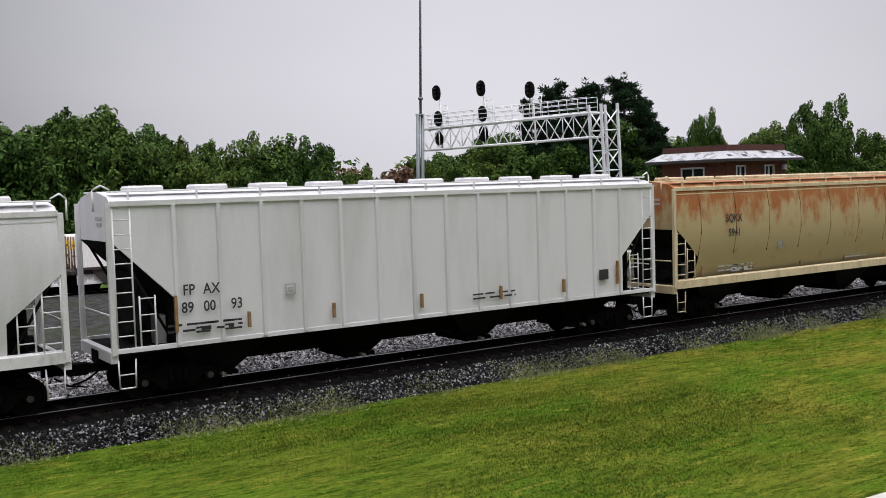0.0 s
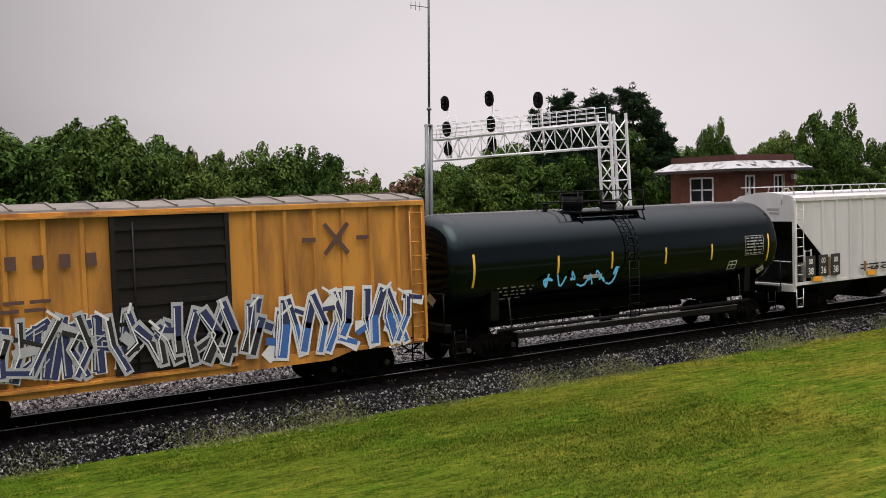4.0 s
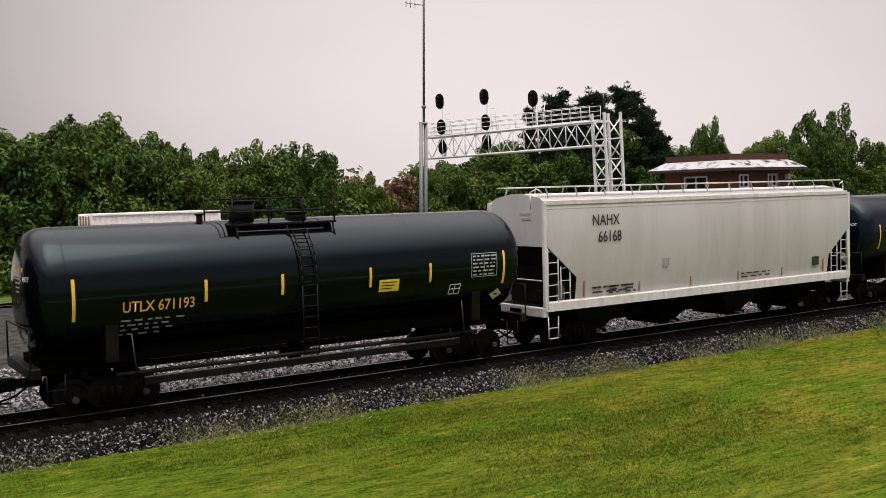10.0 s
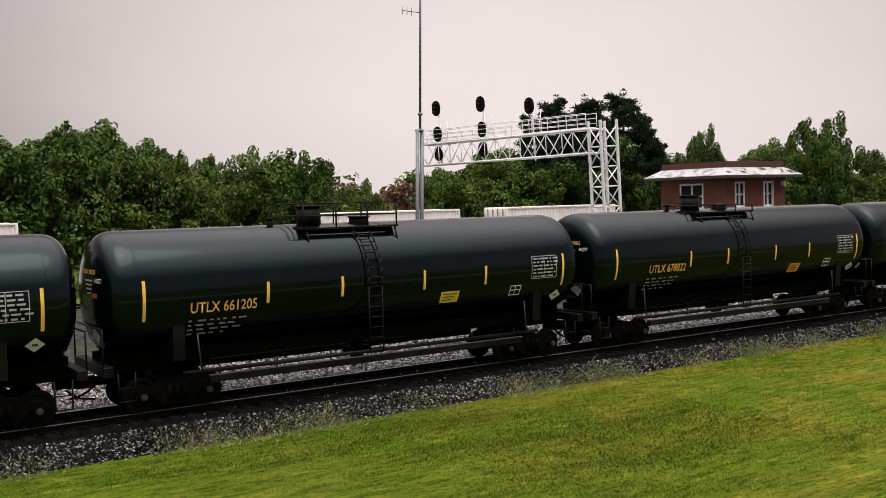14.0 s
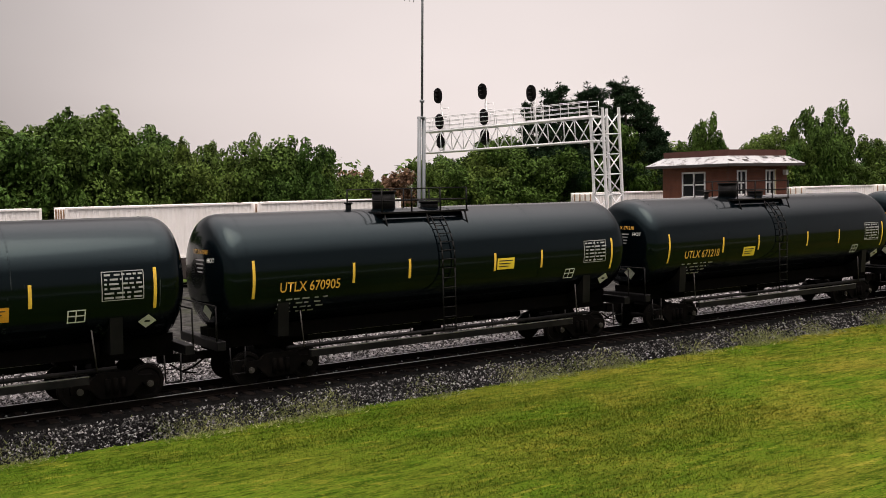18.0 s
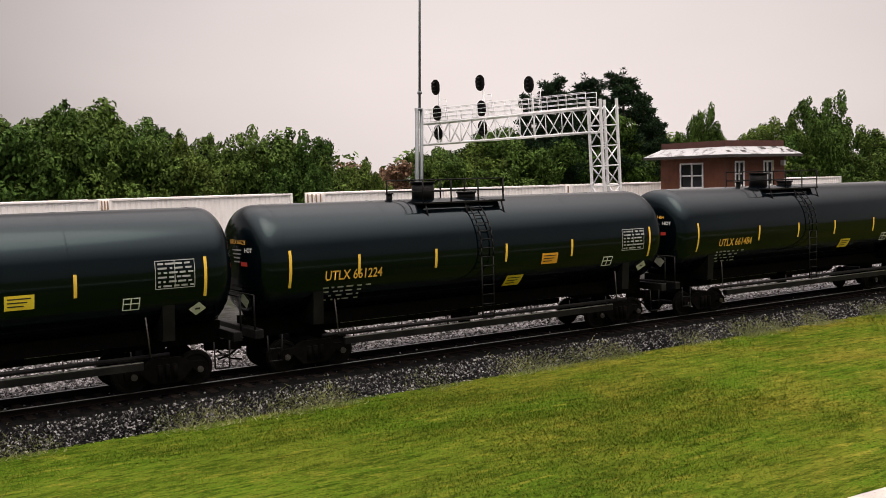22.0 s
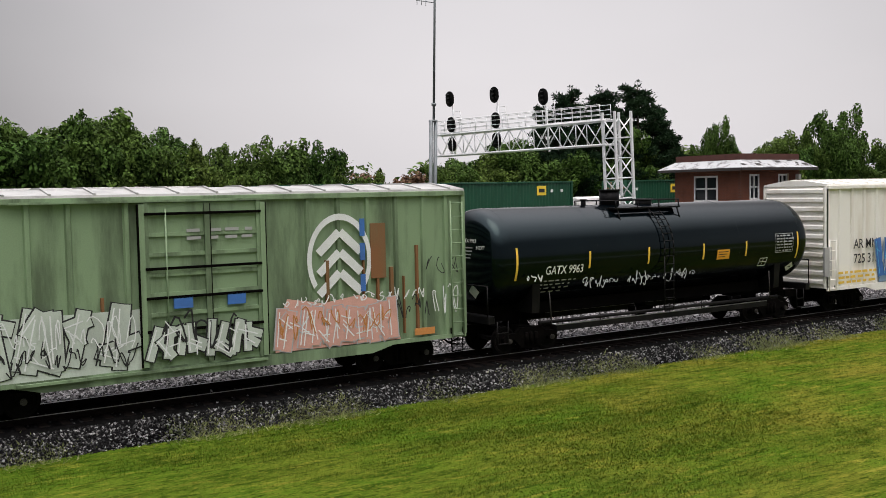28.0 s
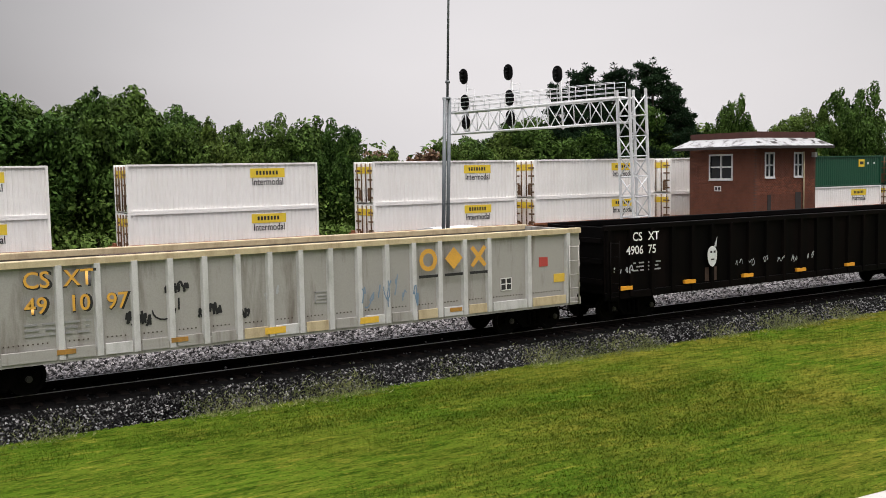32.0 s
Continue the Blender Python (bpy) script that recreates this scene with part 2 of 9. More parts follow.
BOX_YELLOW = stain("boxcar_yellow_paint", (0.58, 0.26, 0.04), 0.6, dirt=(0.12, 0.045, 0.015), amount=0.85, scale=0.9, streak=6.0, bump=0.08, low=0.42, high=0.68)
BOX_GREEN = stain("boxcar_green_paint", (0.20, 0.29, 0.165), 0.6, dirt=(0.07, 0.10, 0.055), amount=0.9, scale=0.8, streak=6.0, bump=0.08, low=0.46, high=0.62)
BOX_WHITE = stain("boxcar_white_paint", (0.78, 0.765, 0.72), 0.55, dirt=(0.42, 0.33, 0.23), amount=0.55, scale=0.8, streak=5.0, bump=0.06)
GON_BLACK = stain("gondola_black_paint", (0.0015, 0.0015, 0.002), 0.55, dirt=(0.006, 0.005, 0.005), amount=0.5, scale=1.0, streak=4.0, bump=0.1, spec=0.04)
GON_BROWN = stain("gondola_brown_black_paint", (0.002, 0.0018, 0.0018), 0.6, dirt=(0.010, 0.006, 0.005), amount=0.5, scale=1.0, streak=4.0, bump=0.1, spec=0.04)
GON_GREY = stain("gondola_pale_grey_paint", (0.36, 0.35, 0.325), 0.6, dirt=(0.11, 0.085, 0.06), amount=0.75, scale=2.0, streak=7.0, bump=0.1, low=0.5, high=0.7)
DOOR_DARK = stain("blackened_door_steel", (0.012, 0.011, 0.011), 0.6, dirt=(0.03, 0.02, 0.014), amount=0.5, scale=1.5, streak=4.0, bump=0.1, spec=0.2)
RUST = stain("rusty_steel", (0.05, 0.026, 0.017), 0.85, dirt=(0.014, 0.009, 0.007), amount=0.7, scale=2.0, bump=0.25)
FLAT_RED = stain("flatcar_red_paint", (0.10, 0.018, 0.012), 0.7, dirt=(0.02, 0.008, 0.006), amount=0.8, scale=2.0, bump=0.1, spec=0.1)
PLATE = stain("wet_steel_plate", (0.045, 0.048, 0.05), 0.22, metal=0.4, dirt=(0.02, 0.02, 0.02), amount=0.6, scale=1.0, bump=0.05)
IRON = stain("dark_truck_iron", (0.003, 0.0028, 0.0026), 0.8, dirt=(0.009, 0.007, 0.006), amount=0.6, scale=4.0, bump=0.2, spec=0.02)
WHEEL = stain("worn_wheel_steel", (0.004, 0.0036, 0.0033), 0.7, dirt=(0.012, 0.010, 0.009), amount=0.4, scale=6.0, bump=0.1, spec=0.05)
RUSTY_SHAFT = stain("worn_shaft_steel", (0.12, 0.10, 0.085), 0.6, amount=0.4, bump=0.05)
CAP = stain("bearing_cap", (0.03, 0.027, 0.025), 0.5, amount=0.4, bump=0.05)
BLACK_METAL = stain("black_metal_fittings", (0.0035, 0.0035, 0.004), 0.5, amount=0.2, bump=0.05, spec=0.12)
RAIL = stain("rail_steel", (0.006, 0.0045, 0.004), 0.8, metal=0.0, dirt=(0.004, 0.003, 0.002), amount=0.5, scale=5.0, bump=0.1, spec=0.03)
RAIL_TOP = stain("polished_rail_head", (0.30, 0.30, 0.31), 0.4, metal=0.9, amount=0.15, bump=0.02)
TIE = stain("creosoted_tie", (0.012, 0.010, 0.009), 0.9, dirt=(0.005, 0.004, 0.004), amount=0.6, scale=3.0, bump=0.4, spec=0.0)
YELLOW = stain("yellow_reflective_tape", (0.80, 0.50, 0.06), 0.35, dirt=(0.5, 0.34, 0.08), amount=0.4, scale=6.0, bump=0.0)
AMBER = stain("amber_lettering_paint", (0.75, 0.40, 0.06), 0.5, amount=0.2, bump=0.0)
WHITE_MARK = stain("white_lettering_paint", (0.78, 0.78, 0.76), 0.5, amount=0.25, bump=0.0)
GREY_MARK = stain("faded_lettering_paint", (0.34, 0.34, 0.34), 0.6, amount=0.3, bump=0.0)
BLACK_MARK = stain("black_lettering_paint", (0.02, 0.02, 0.022), 0.5, amount=0.2, bump=0.0)
RED_MARK = stain("red_marking_paint", (0.50, 0.04, 0.03), 0.5, amount=0.2, bump=0.0)
ORANGE_SIGN = stain("orange_panel", (0.80, 0.36, 0.03), 0.45, amount=0.15, bump=0.0)
SIGN_YELLOW = stain("yellow_panel", (0.85, 0.62, 0.05), 0.45, amount=0.15, bump=0.0)
SPRAY = {
    "white": stain("spray_white", (0.70, 0.72, 0.72), 0.6, amount=0.2, bump=0.0),
    "silver": stain("spray_silver", (0.42, 0.44, 0.46), 0.4, amount=0.3, bump=0.0),
    "black": stain("spray_black", (0.012, 0.012, 0.014), 0.6, amount=0.1, bump=0.0),
    "blue": stain("spray_blue", (0.04, 0.14, 0.42), 0.6, amount=0.3, bump=0.0),
    "sky": stain("spray_sky_blue", (0.10, 0.42, 0.68), 0.6, amount=0.2, bump=0.0),
    "steel_blue": stain("spray_steel_blue", (0.16, 0.25, 0.36), 0.6, dirt=(0.3, 0.33, 0.36), amount=0.7, scale=2.0, streak=3.0, bump=0.0),
    "pink": stain("spray_pink", (0.62, 0.34, 0.28), 0.6, amount=0.3, bump=0.0),
    "lilac": stain("spray_lilac", (0.46, 0.34, 0.43), 0.6, amount=0.3, bump=0.0),
    "teal": stain("spray_teal", (0.36, 0.52, 0.50), 0.6, amount=0.3, bump=0.0),
    "yellow": stain("spray_yellow", (0.72, 0.48, 0.06), 0.6, amount=0.2, bump=0.0),
    "red": stain("spray_red", (0.45, 0.06, 0.05), 0.6, amount=0.2, bump=0.0),
    "pale": stain("spray_pale_green_silver", (0.48, 0.54, 0.48), 0.6, amount=0.4, streak=4.0, bump=0.0),
    "brown": stain("spray_brown", (0.10, 0.05, 0.04), 0.6, amount=0.3, bump=0.0),
    "navy": stain("spray_navy", (0.02, 0.03, 0.10), 0.6, amount=0.2, bump=0.0),
    "rust": stain("spray_rust_orange", (0.52, 0.22, 0.06), 0.6, amount=0.2, bump=0.0),
}
BOX_CONTAINER = {
    "white": stain("container_white", (0.93, 0.91, 0.89), 0.5, dirt=(0.62, 0.57, 0.5), amount=0.3, streak=4.0, bump=0.04),
    "blue": stain("container_blue", (0.13, 0.30, 0.54), 0.5, dirt=(0.05, 0.12, 0.22), amount=0.4, streak=4.0, bump=0.04),
    "pale": stain("container_pale_blue", (0.50, 0.58, 0.66), 0.5, dirt=(0.35, 0.38, 0.42), amount=0.4, streak=4.0, bump=0.04),
    "tan": stain("container_tan", (0.66, 0.54, 0.36), 0.5, dirt=(0.4, 0.3, 0.2), amount=0.4, streak=4.0, bump=0.04),
    "green": stain("container_green", (0.007, 0.068, 0.033), 0.5, dirt=(0.006, 0.035, 0.018), amount=0.4, streak=4.0, bump=0.04),
}
DOOR_RUST = stain("rusty_door_bars", (0.12, 0.06, 0.03), 0.8, dirt=(0.3, 0.22, 0.12), amount=0.5, scale=4.0, bump=0.1)
WELL = stain("well_car_brown", (0.24, 0.085, 0.032), 0.75, dirt=(0.04, 0.02, 0.012), amount=0.8, scale=1.2, streak=3.0, bump=0.1, low=0.42)
WELL_DARK = stain("well_car_dark", (0.035, 0.026, 0.022), 0.8, amount=0.5, bump=0.1)
GALV = stain("white_galvanised_steel", (0.72, 0.73, 0.74), 0.45, dirt=(0.4, 0.4, 0.4), amount=0.4, scale=2.0, bump=0.03)
SILVER = stain("brushed_silver_cabinet", (0.36, 0.37, 0.385), 0.45, metal=0.35, dirt=(0.22, 0.22, 0.22), amount=0.5, streak=4.0, bump=0.03)
MAST = stain("grey_mast_steel", (0.16, 0.18, 0.19), 0.5, metal=0.3, amount=0.3, bump=0.05)
BRICK = stain("red_brick", (0.185, 0.060, 0.030), 0.85, dirt=(0.075, 0.028, 0.016), amount=0.6, scale=1.3, bump=0.2, vary=0.3)
PARAPET = stain("dark_red_parapet", (0.075, 0.024, 0.017), 0.85, dirt=(0.035, 0.014, 0.010), amount=0.6, scale=1.3, bump=0.2)
MORTAR = stain("dark_mortar", (0.13, 0.06, 0.042), 0.9, amount=0.4, bump=0.2)
SHINGLE = stain("weathered_pale_roof", (0.40, 0.41, 0.42), 0.7, dirt=(0.07, 0.065, 0.06), amount=0.8, scale=1.6, streak=0.6, bump=0.2, low=0.5, high=0.62)
CONCRETE = stain("concrete", (0.42, 0.40, 0.37), 0.85, dirt=(0.2, 0.18, 0.15), amount=0.5, scale=1.5, bump=0.2)
DARK_WOOD = stain("dark_fascia_wood", (0.03, 0.026, 0.024), 0.8, amount=0.3, bump=0.1)
WINDOW_WHITE = stain("white_window_paint", (0.74, 0.74, 0.73), 0.5, amount=0.2, bump=0.02)
BLUE_TARP = stain("blue_drum_paint", (0.02, 0.10, 0.55), 0.5, amount=0.2, bump=0.02)
BARK = stain("bark", (0.06, 0.045, 0.032), 0.9, amount=0.5, bump=0.5)
# near-black end, patched by noise, stands in for shaded hollows between leaf clumps
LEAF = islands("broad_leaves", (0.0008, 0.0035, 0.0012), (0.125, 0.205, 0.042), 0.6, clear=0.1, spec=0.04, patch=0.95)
LEAF_DRY = islands("reddish_leaves", (0.06, 0.035, 0.02), (0.24, 0.15, 0.08), 0.7, clear=0.2)
NEEDLE = islands("pine_needles", (0.003, 0.010, 0.006), (0.036, 0.068, 0.030), 0.7, clear=0.08, spec=0.05)
WEED = islands("weeds", (0.03, 0.05, 0.008), (0.30, 0.31, 0.12), 0.7, clear=0.2)
# colour holds train shade and vignette; rare pale stones stand for wet glints
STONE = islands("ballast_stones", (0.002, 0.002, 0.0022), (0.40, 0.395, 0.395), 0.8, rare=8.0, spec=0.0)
YARD_STONE = islands("yard_stones", (0.006, 0.006, 0.006), (0.50, 0.48, 0.49), 0.8, rare=1.7, spec=0.02)


def glass_material():
    m = bpy.data.materials.new("window_glass")
    m.use_nodes = True
    b = m.node_tree.nodes["Principled BSDF"]
    b.inputs["Base Color"].default_value = (0.02, 0.022, 0.025, 1)
    b.inputs["Roughness"].default_value = 0.05
    b.inputs["Specular IOR Level"].default_value = 0.2
    return m


GLASS = glass_material()


def ground_material(name, dark, light, patch, size, fine, bump, low=0.35, high=0.7):
    m = stain(name, light, 0.95, dirt=dark, amount=0.9, scale=size, fine=fine, bump=bump, low=low, high=high)
    n, l = m.node_tree.nodes, m.node_tree.links
    b = n["Principled BSDF"]
    src = b.inputs["Base Color"].links[0].from_socket
    co = n.new("ShaderNodeTexCoord")
    no = n.new("ShaderNodeTexNoise")
    no.inputs["Scale"].default_value, no.inputs["Detail"].default_value = 0.33, 5.0
    l.new(co.outputs["Object"], no.inputs["Vector"])
    mr = n.new("ShaderNodeMapRange")
    mr.inputs["From Min"].default_value, mr.inputs["From Max"].default_value, mr.inputs["To Max"].default_value = 0.5, 0.75, 0.8
    l.new(no.outputs["Fac"], mr.inputs["Value"])
    mix = n.new("ShaderNodeMix")
    mix.data_type = "RGBA"
    mix.inputs["B"].default_value = (*patch, 1)
    l.new(mr.outputs["Result"], mix.inputs["Factor"])
    l.new(src, mix.inputs["A"])
    l.new(mix.outputs["Result"], b.inputs["Base Color"])
    b.inputs["Specular IOR Level"].default_value = 0.0
    return m


def turf(name, lush, dark, straw, per_blade=0.0):
    """Mown turf: broad straw and lush patches, streaks along the mowing and fine dark tufts; blades share the pattern."""
    m = bpy.data.materials.new(name)
    m.use_nodes = True
    n, l = m.node_tree.nodes, m.node_tree.links
    b = n["Principled BSDF"]
    co = n.new("ShaderNodeTexCoord")

    def field(scale, stretch, detail, lo, hi, to=1.0):
        mp = n.new("ShaderNodeMapping")
        mp.inputs["Scale"].default_value = stretch
        no = n.new("ShaderNodeTexNoise")
        no.inputs["Scale"].default_value, no.inputs["Detail"].default_value, no.inputs["Roughness"].default_value = scale, detail, 0.68
        mr = n.new("ShaderNodeMapRange")
        mr.inputs["From Min"].default_value, mr.inputs["From Max"].default_value, mr.inputs["To Max"].default_value = lo, hi, to
        l.new(co.outputs["Object"], mp.inputs["Vector"])
        l.new(mp.outputs["Vector"], no.inputs["Vector"])
        l.new(no.outputs["Fac"], mr.inputs["Value"])
        return mr.outputs["Result"]

    def blend(a, colour, fac):
        mix = n.new("ShaderNodeMix")
        mix.data_type = "RGBA"
        if a is None:
            mix.inputs["A"].default_value = (*lush, 1)
        else:
            l.new(a, mix.inputs["A"])
        mix.inputs["B"].default_value = (*colour, 1)
        l.new(fac, mix.inputs["Factor"])
        return mix.outputs["Result"]
    # less straw towards low x: lens vignette darkening put into the turf colour
    xyz, ease, vignette = n.new("ShaderNodeSeparateXYZ"), n.new("ShaderNodeMapRange"), n.new("ShaderNodeMath")
    ease.inputs["From Min"].default_value, ease.inputs["From Max"].default_value = 6.0, 30.0
    ease.inputs["To Min"].default_value, ease.inputs["To Max"].default_value = 0.25, 1.1
    vignette.operation = "MULTIPLY"
    l.new(co.outputs["Object"], xyz.inputs["Vector"])
    l.new(xyz.outputs["X"], ease.inputs["Value"])
    l.new(ease.outputs["Result"], vignette.inputs[0])
    l.new(field(0.36, (0.7, 1.0, 1.0), 5.0, 0.40, 0.62, 0.9), vignette.inputs[1])
    c = blend(None, straw, vignette.outputs["Value"])
    c = blend(c, tuple(1.5 * v for v in straw), field(2.3, (0.4, 1.5, 1.0), 4.0, 0.54, 0.68, 0.6))
    c = blend(c, dark, field(0.8, (0.4, 1.6, 1.0), 6.0, 0.48, 0.74, 0.6))
    c = blend(c, dark, field(3.2, (0.4, 1.5, 1.0), 6.0, 0.49, 0.64, 0.72))
    c = blend(c, dark, field(9.0, (0.6, 1.3, 1.0), 5.0, 0.50, 0.62, 0.55))
    c = blend(c, tuple(1.35 * v for v in straw), field(17.0, (0.7, 1.2, 1.0), 3.0, 0.56, 0.66, 0.45))
    c = blend(c, dark, field(34.0, (0.8, 1.1, 1.0), 2.0, 0.54, 0.64, 0.2))
    if per_blade:
        g = n.new("ShaderNodeNewGeometry")
        hsv = n.new("ShaderNodeHueSaturation")
        mr = n.new("ShaderNodeMapRange")
        mr.inputs["To Min"].default_value, mr.inputs["To Max"].default_value = 1 - per_blade, 1 + per_blade
        l.new(g.outputs["Random Per Island"], mr.inputs["Value"])
        l.new(mr.outputs["Result"], hsv.inputs["Value"])
        l.new(c, hsv.inputs["Color"])
        c = hsv.outputs["Color"]
    l.new(c, b.inputs["Base Color"])
    b.inputs["Roughness"].default_value = 0.9
    b.inputs["Specular IOR Level"].default_value = 0.0
    return m


LAWN = turf("mown_lawn", (0.054, 0.100, 0.0085), (0.009, 0.024, 0.0024), (0.142, 0.128, 0.020))
BLADE = turf("grass_blades", (0.076, 0.136, 0.012), (0.022, 0.050, 0.005), (0.176, 0.160, 0.025), 0.35)
GRAVEL = ground_material("yard_gravel", (0.006, 0.006, 0.006), (0.060, 0.060, 0.057), (0.035, 0.042, 0.022), 2.2, 22.0, 0.6)
# almost black: the train's shade is put into the bed's colour
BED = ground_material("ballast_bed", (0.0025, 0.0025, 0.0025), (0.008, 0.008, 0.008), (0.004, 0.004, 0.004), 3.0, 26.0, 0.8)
FIELD = ground_material("far_meadow", (0.03, 0.06, 0.015), (0.08, 0.12, 0.03), (0.10, 0.11, 0.04), 0.5, 8.0, 0.4)

# ---- building blocks ----
class Geo:
    """Collects vertices and faces of one mesh."""

    def __init__(self):
        self.v, self.f, self.smooth = [], [], []

    def add(self, verts, faces, smooth=False):
        k = len(self.v)
        self.v += [tuple(p) for p in verts]
        self.f += [tuple(i + k for i in q) for q in faces]
        self.smooth += [smooth] * len(faces)
        return self

    def box(self, x0, x1, y0, y1, z0, z1):
        c = [(x, y, z) for z in (z0, z1) for y in (y0, y1) for x in (x0, x1)]
        return self.add(c, [(0, 2, 3, 1), (4, 5, 7, 6), (0, 1, 5, 4), (2, 6, 7, 3), (0, 4, 6, 2), (1, 3, 7, 5)])

    def slab(self, x0, x1, y0, y1, z0, z1, e=0.015):
        """A box with bevelled upright edges and top."""
        r = [(x0 + e, y0), (x1 - e, y0), (x1, y0 + e), (x1, y1 - e), (x1 - e, y1), (x0 + e, y1), (x0, y1 - e), (x0, y0 + e)]
        mx, my = (x0 + x1) / 2, (y0 + y1) / 2
        top = [(x + (e if x < mx else -e) * 0.7, y + (e if y < my else -e) * 0.7, z1) for x, y in r]
        return self.loft([[(x, y, z0) for x, y in r], [(x, y, z1 - e) for x, y in r], top])

    def prism(self, shape, axis, a, b):
        """An outline of (u, w) pushed along an axis: 'x' takes (y, z), 'y' takes (x, z), 'z' takes (x, y)."""
        put = {"x": lambda u, w, t: (t, u, w), "y": lambda u, w, t: (u, t, w), "z": lambda u, w, t: (u, w, t)}[axis]
        return self.loft([[put(u, w, t) for u, w in shape] for t in (a, b)])

    def loft(self, rings, closed=True, smooth=False, caps=True):
        n = len(rings[0])
        verts = [p for r in rings for p in r]
        faces = []
        for i in range(len(rings) - 1):
            for j in range(n if closed else n - 1):
                a, b = i * n + j, i * n + (j + 1) % n
                faces.append((a, b, b + n, a + n))
        k = len(self.v)
        self.add(verts, faces, smooth)
        if caps:
            self.f += [tuple(range(k + n - 1, k - 1, -1)), tuple(range(k + (len(rings) - 1) * n, k + len(rings) * n))]
            self.smooth += [False, False]
        return self

    def rod(self, a, b, r, n=8, r2=None, smooth=True):
        a, b = Vector(a), Vector(b)
        d = (b - a).normalized()
        u = d.cross(Vector((0, 0, 1)) if abs(d.z) < 0.9 else Vector((1, 0, 0))).normalized()
        w = d.cross(u)
        ring = lambda c, q: [c + u * (q * math.cos(2 * math.pi * i / n)) + w * (q * math.sin(2 * math.pi * i / n)) for i in range(n)]
        return self.loft([ring(a, r), ring(b, r if r2 is None else r2)], smooth=smooth)

    def path(self, pts, r, n=6):
        for a, b in zip(pts, pts[1:]):
            self.rod(a, b, r, n)
        return self

    def mesh(self, name):
        me = bpy.data.meshes.new(name)
        me.from_pydata(self.v, [], self.f)
        me.polygons.foreach_set("use_smooth", self.smooth)
        me.update()
        return me


def part(name, geo, material, parent=None, label="", kind=""):
    """One mesh object under a thing or a part."""
    me = geo if isinstance(geo, bpy.types.Mesh) else geo.mesh(name)
    if not me.materials:
        me.materials.append(material)
    ob = new(name, me)
    ob.parent = parent
    return tagged(ob, label, kind=kind)


def thing(name, label, category, group="", where=None):
    ob = new(name)
    ob.empty_display_size = 0.3
    if where is not None:
        ob.matrix_basis = where
    return tagged(ob, label, category, group)


# all lettering is cut once, in one go
LETTERS = {}


def cut_letters(words):
    made = []
    for w in words:
        c = bpy.data.curves.new("lettering", "FONT")
        c.body, c.size, c.align_x, c.align_y = w, 1.0, "CENTER", "CENTER"
        c.resolution_u = 3
        c.offset = 0.012
        made.append((w, new("lettering", c)))
    bpy.context.view_layer.update()
    dg = bpy.context.evaluated_depsgraph_get()
    for w, ob in made:
        LETTERS[w] = bpy.data.meshes.new_from_object(ob.evaluated_get(dg))
    for w, ob in made:
        c = ob.data
        bpy.data.objects.remove(ob)
        bpy.data.curves.remove(c)


def lettering(word, material, parent, m, size, wide=1.0, name="lettering"):
    """A word painted on a surface: m is the pose of its centre, facing its own z."""
    src = LETTERS[word]
    me = src.copy()
    me.transform(m @ Matrix.Diagonal((size * wide, size, size, 1)))
    me.materials.clear()
    return part(name, me, material, parent)


def side(x, y, z, tip=0.0):
    """The pose of a mark on the lawn-side flank; tip leans it back, degrees."""
    return pose(x, y, z, 90 - tip, 0, 0)


def bars(g, x0, x1, y, z, rows, pitch, high, rng, gap=0.12, lean=0.0):
    """Lines of small writing as plain bars on a flank at depth y; lean: metres y moves per metre down."""
    for i in range(rows):
        x = x0
        zz = z - i * pitch
        yy = y + lean * i * pitch
        while x < x1 - 0.05:
            w = min(rng.uniform(0.15, 0.5), x1 - x)
            g.box(x, x + w, yy - 0.006, yy + 0.004, zz - high / 2, zz + high / 2)
            x += w + gap * rng.uniform(0.6, 1.6)
    return g


def ribbon(g, pts, width, y, thick=0.004):
    """A flat brush stroke through (x, z) points at depth y."""
    base = y
    for (xa, za), (xb, zb) in zip(pts, pts[1:]):
        y = base - 0.00012 * (len(g.f) % 16)      # every stroke its own thin layer
        dx, dz = xb - xa, zb - za
        d = math.hypot(dx, dz) or 1
        ox, oz = -dz / d * width / 2, dx / d * width / 2
        ex, ez = dx / d * width * 0.3, dz / d * width * 0.3
        g.add([(xa + ox - ex, y, za + oz - ez), (xb + ox + ex, y, zb + oz + ez), (xb - ox + ex, y, zb - oz + ez), (xa - ox - ex, y, za - oz - ez)],
              [(0, 3, 2, 1)])
    return g


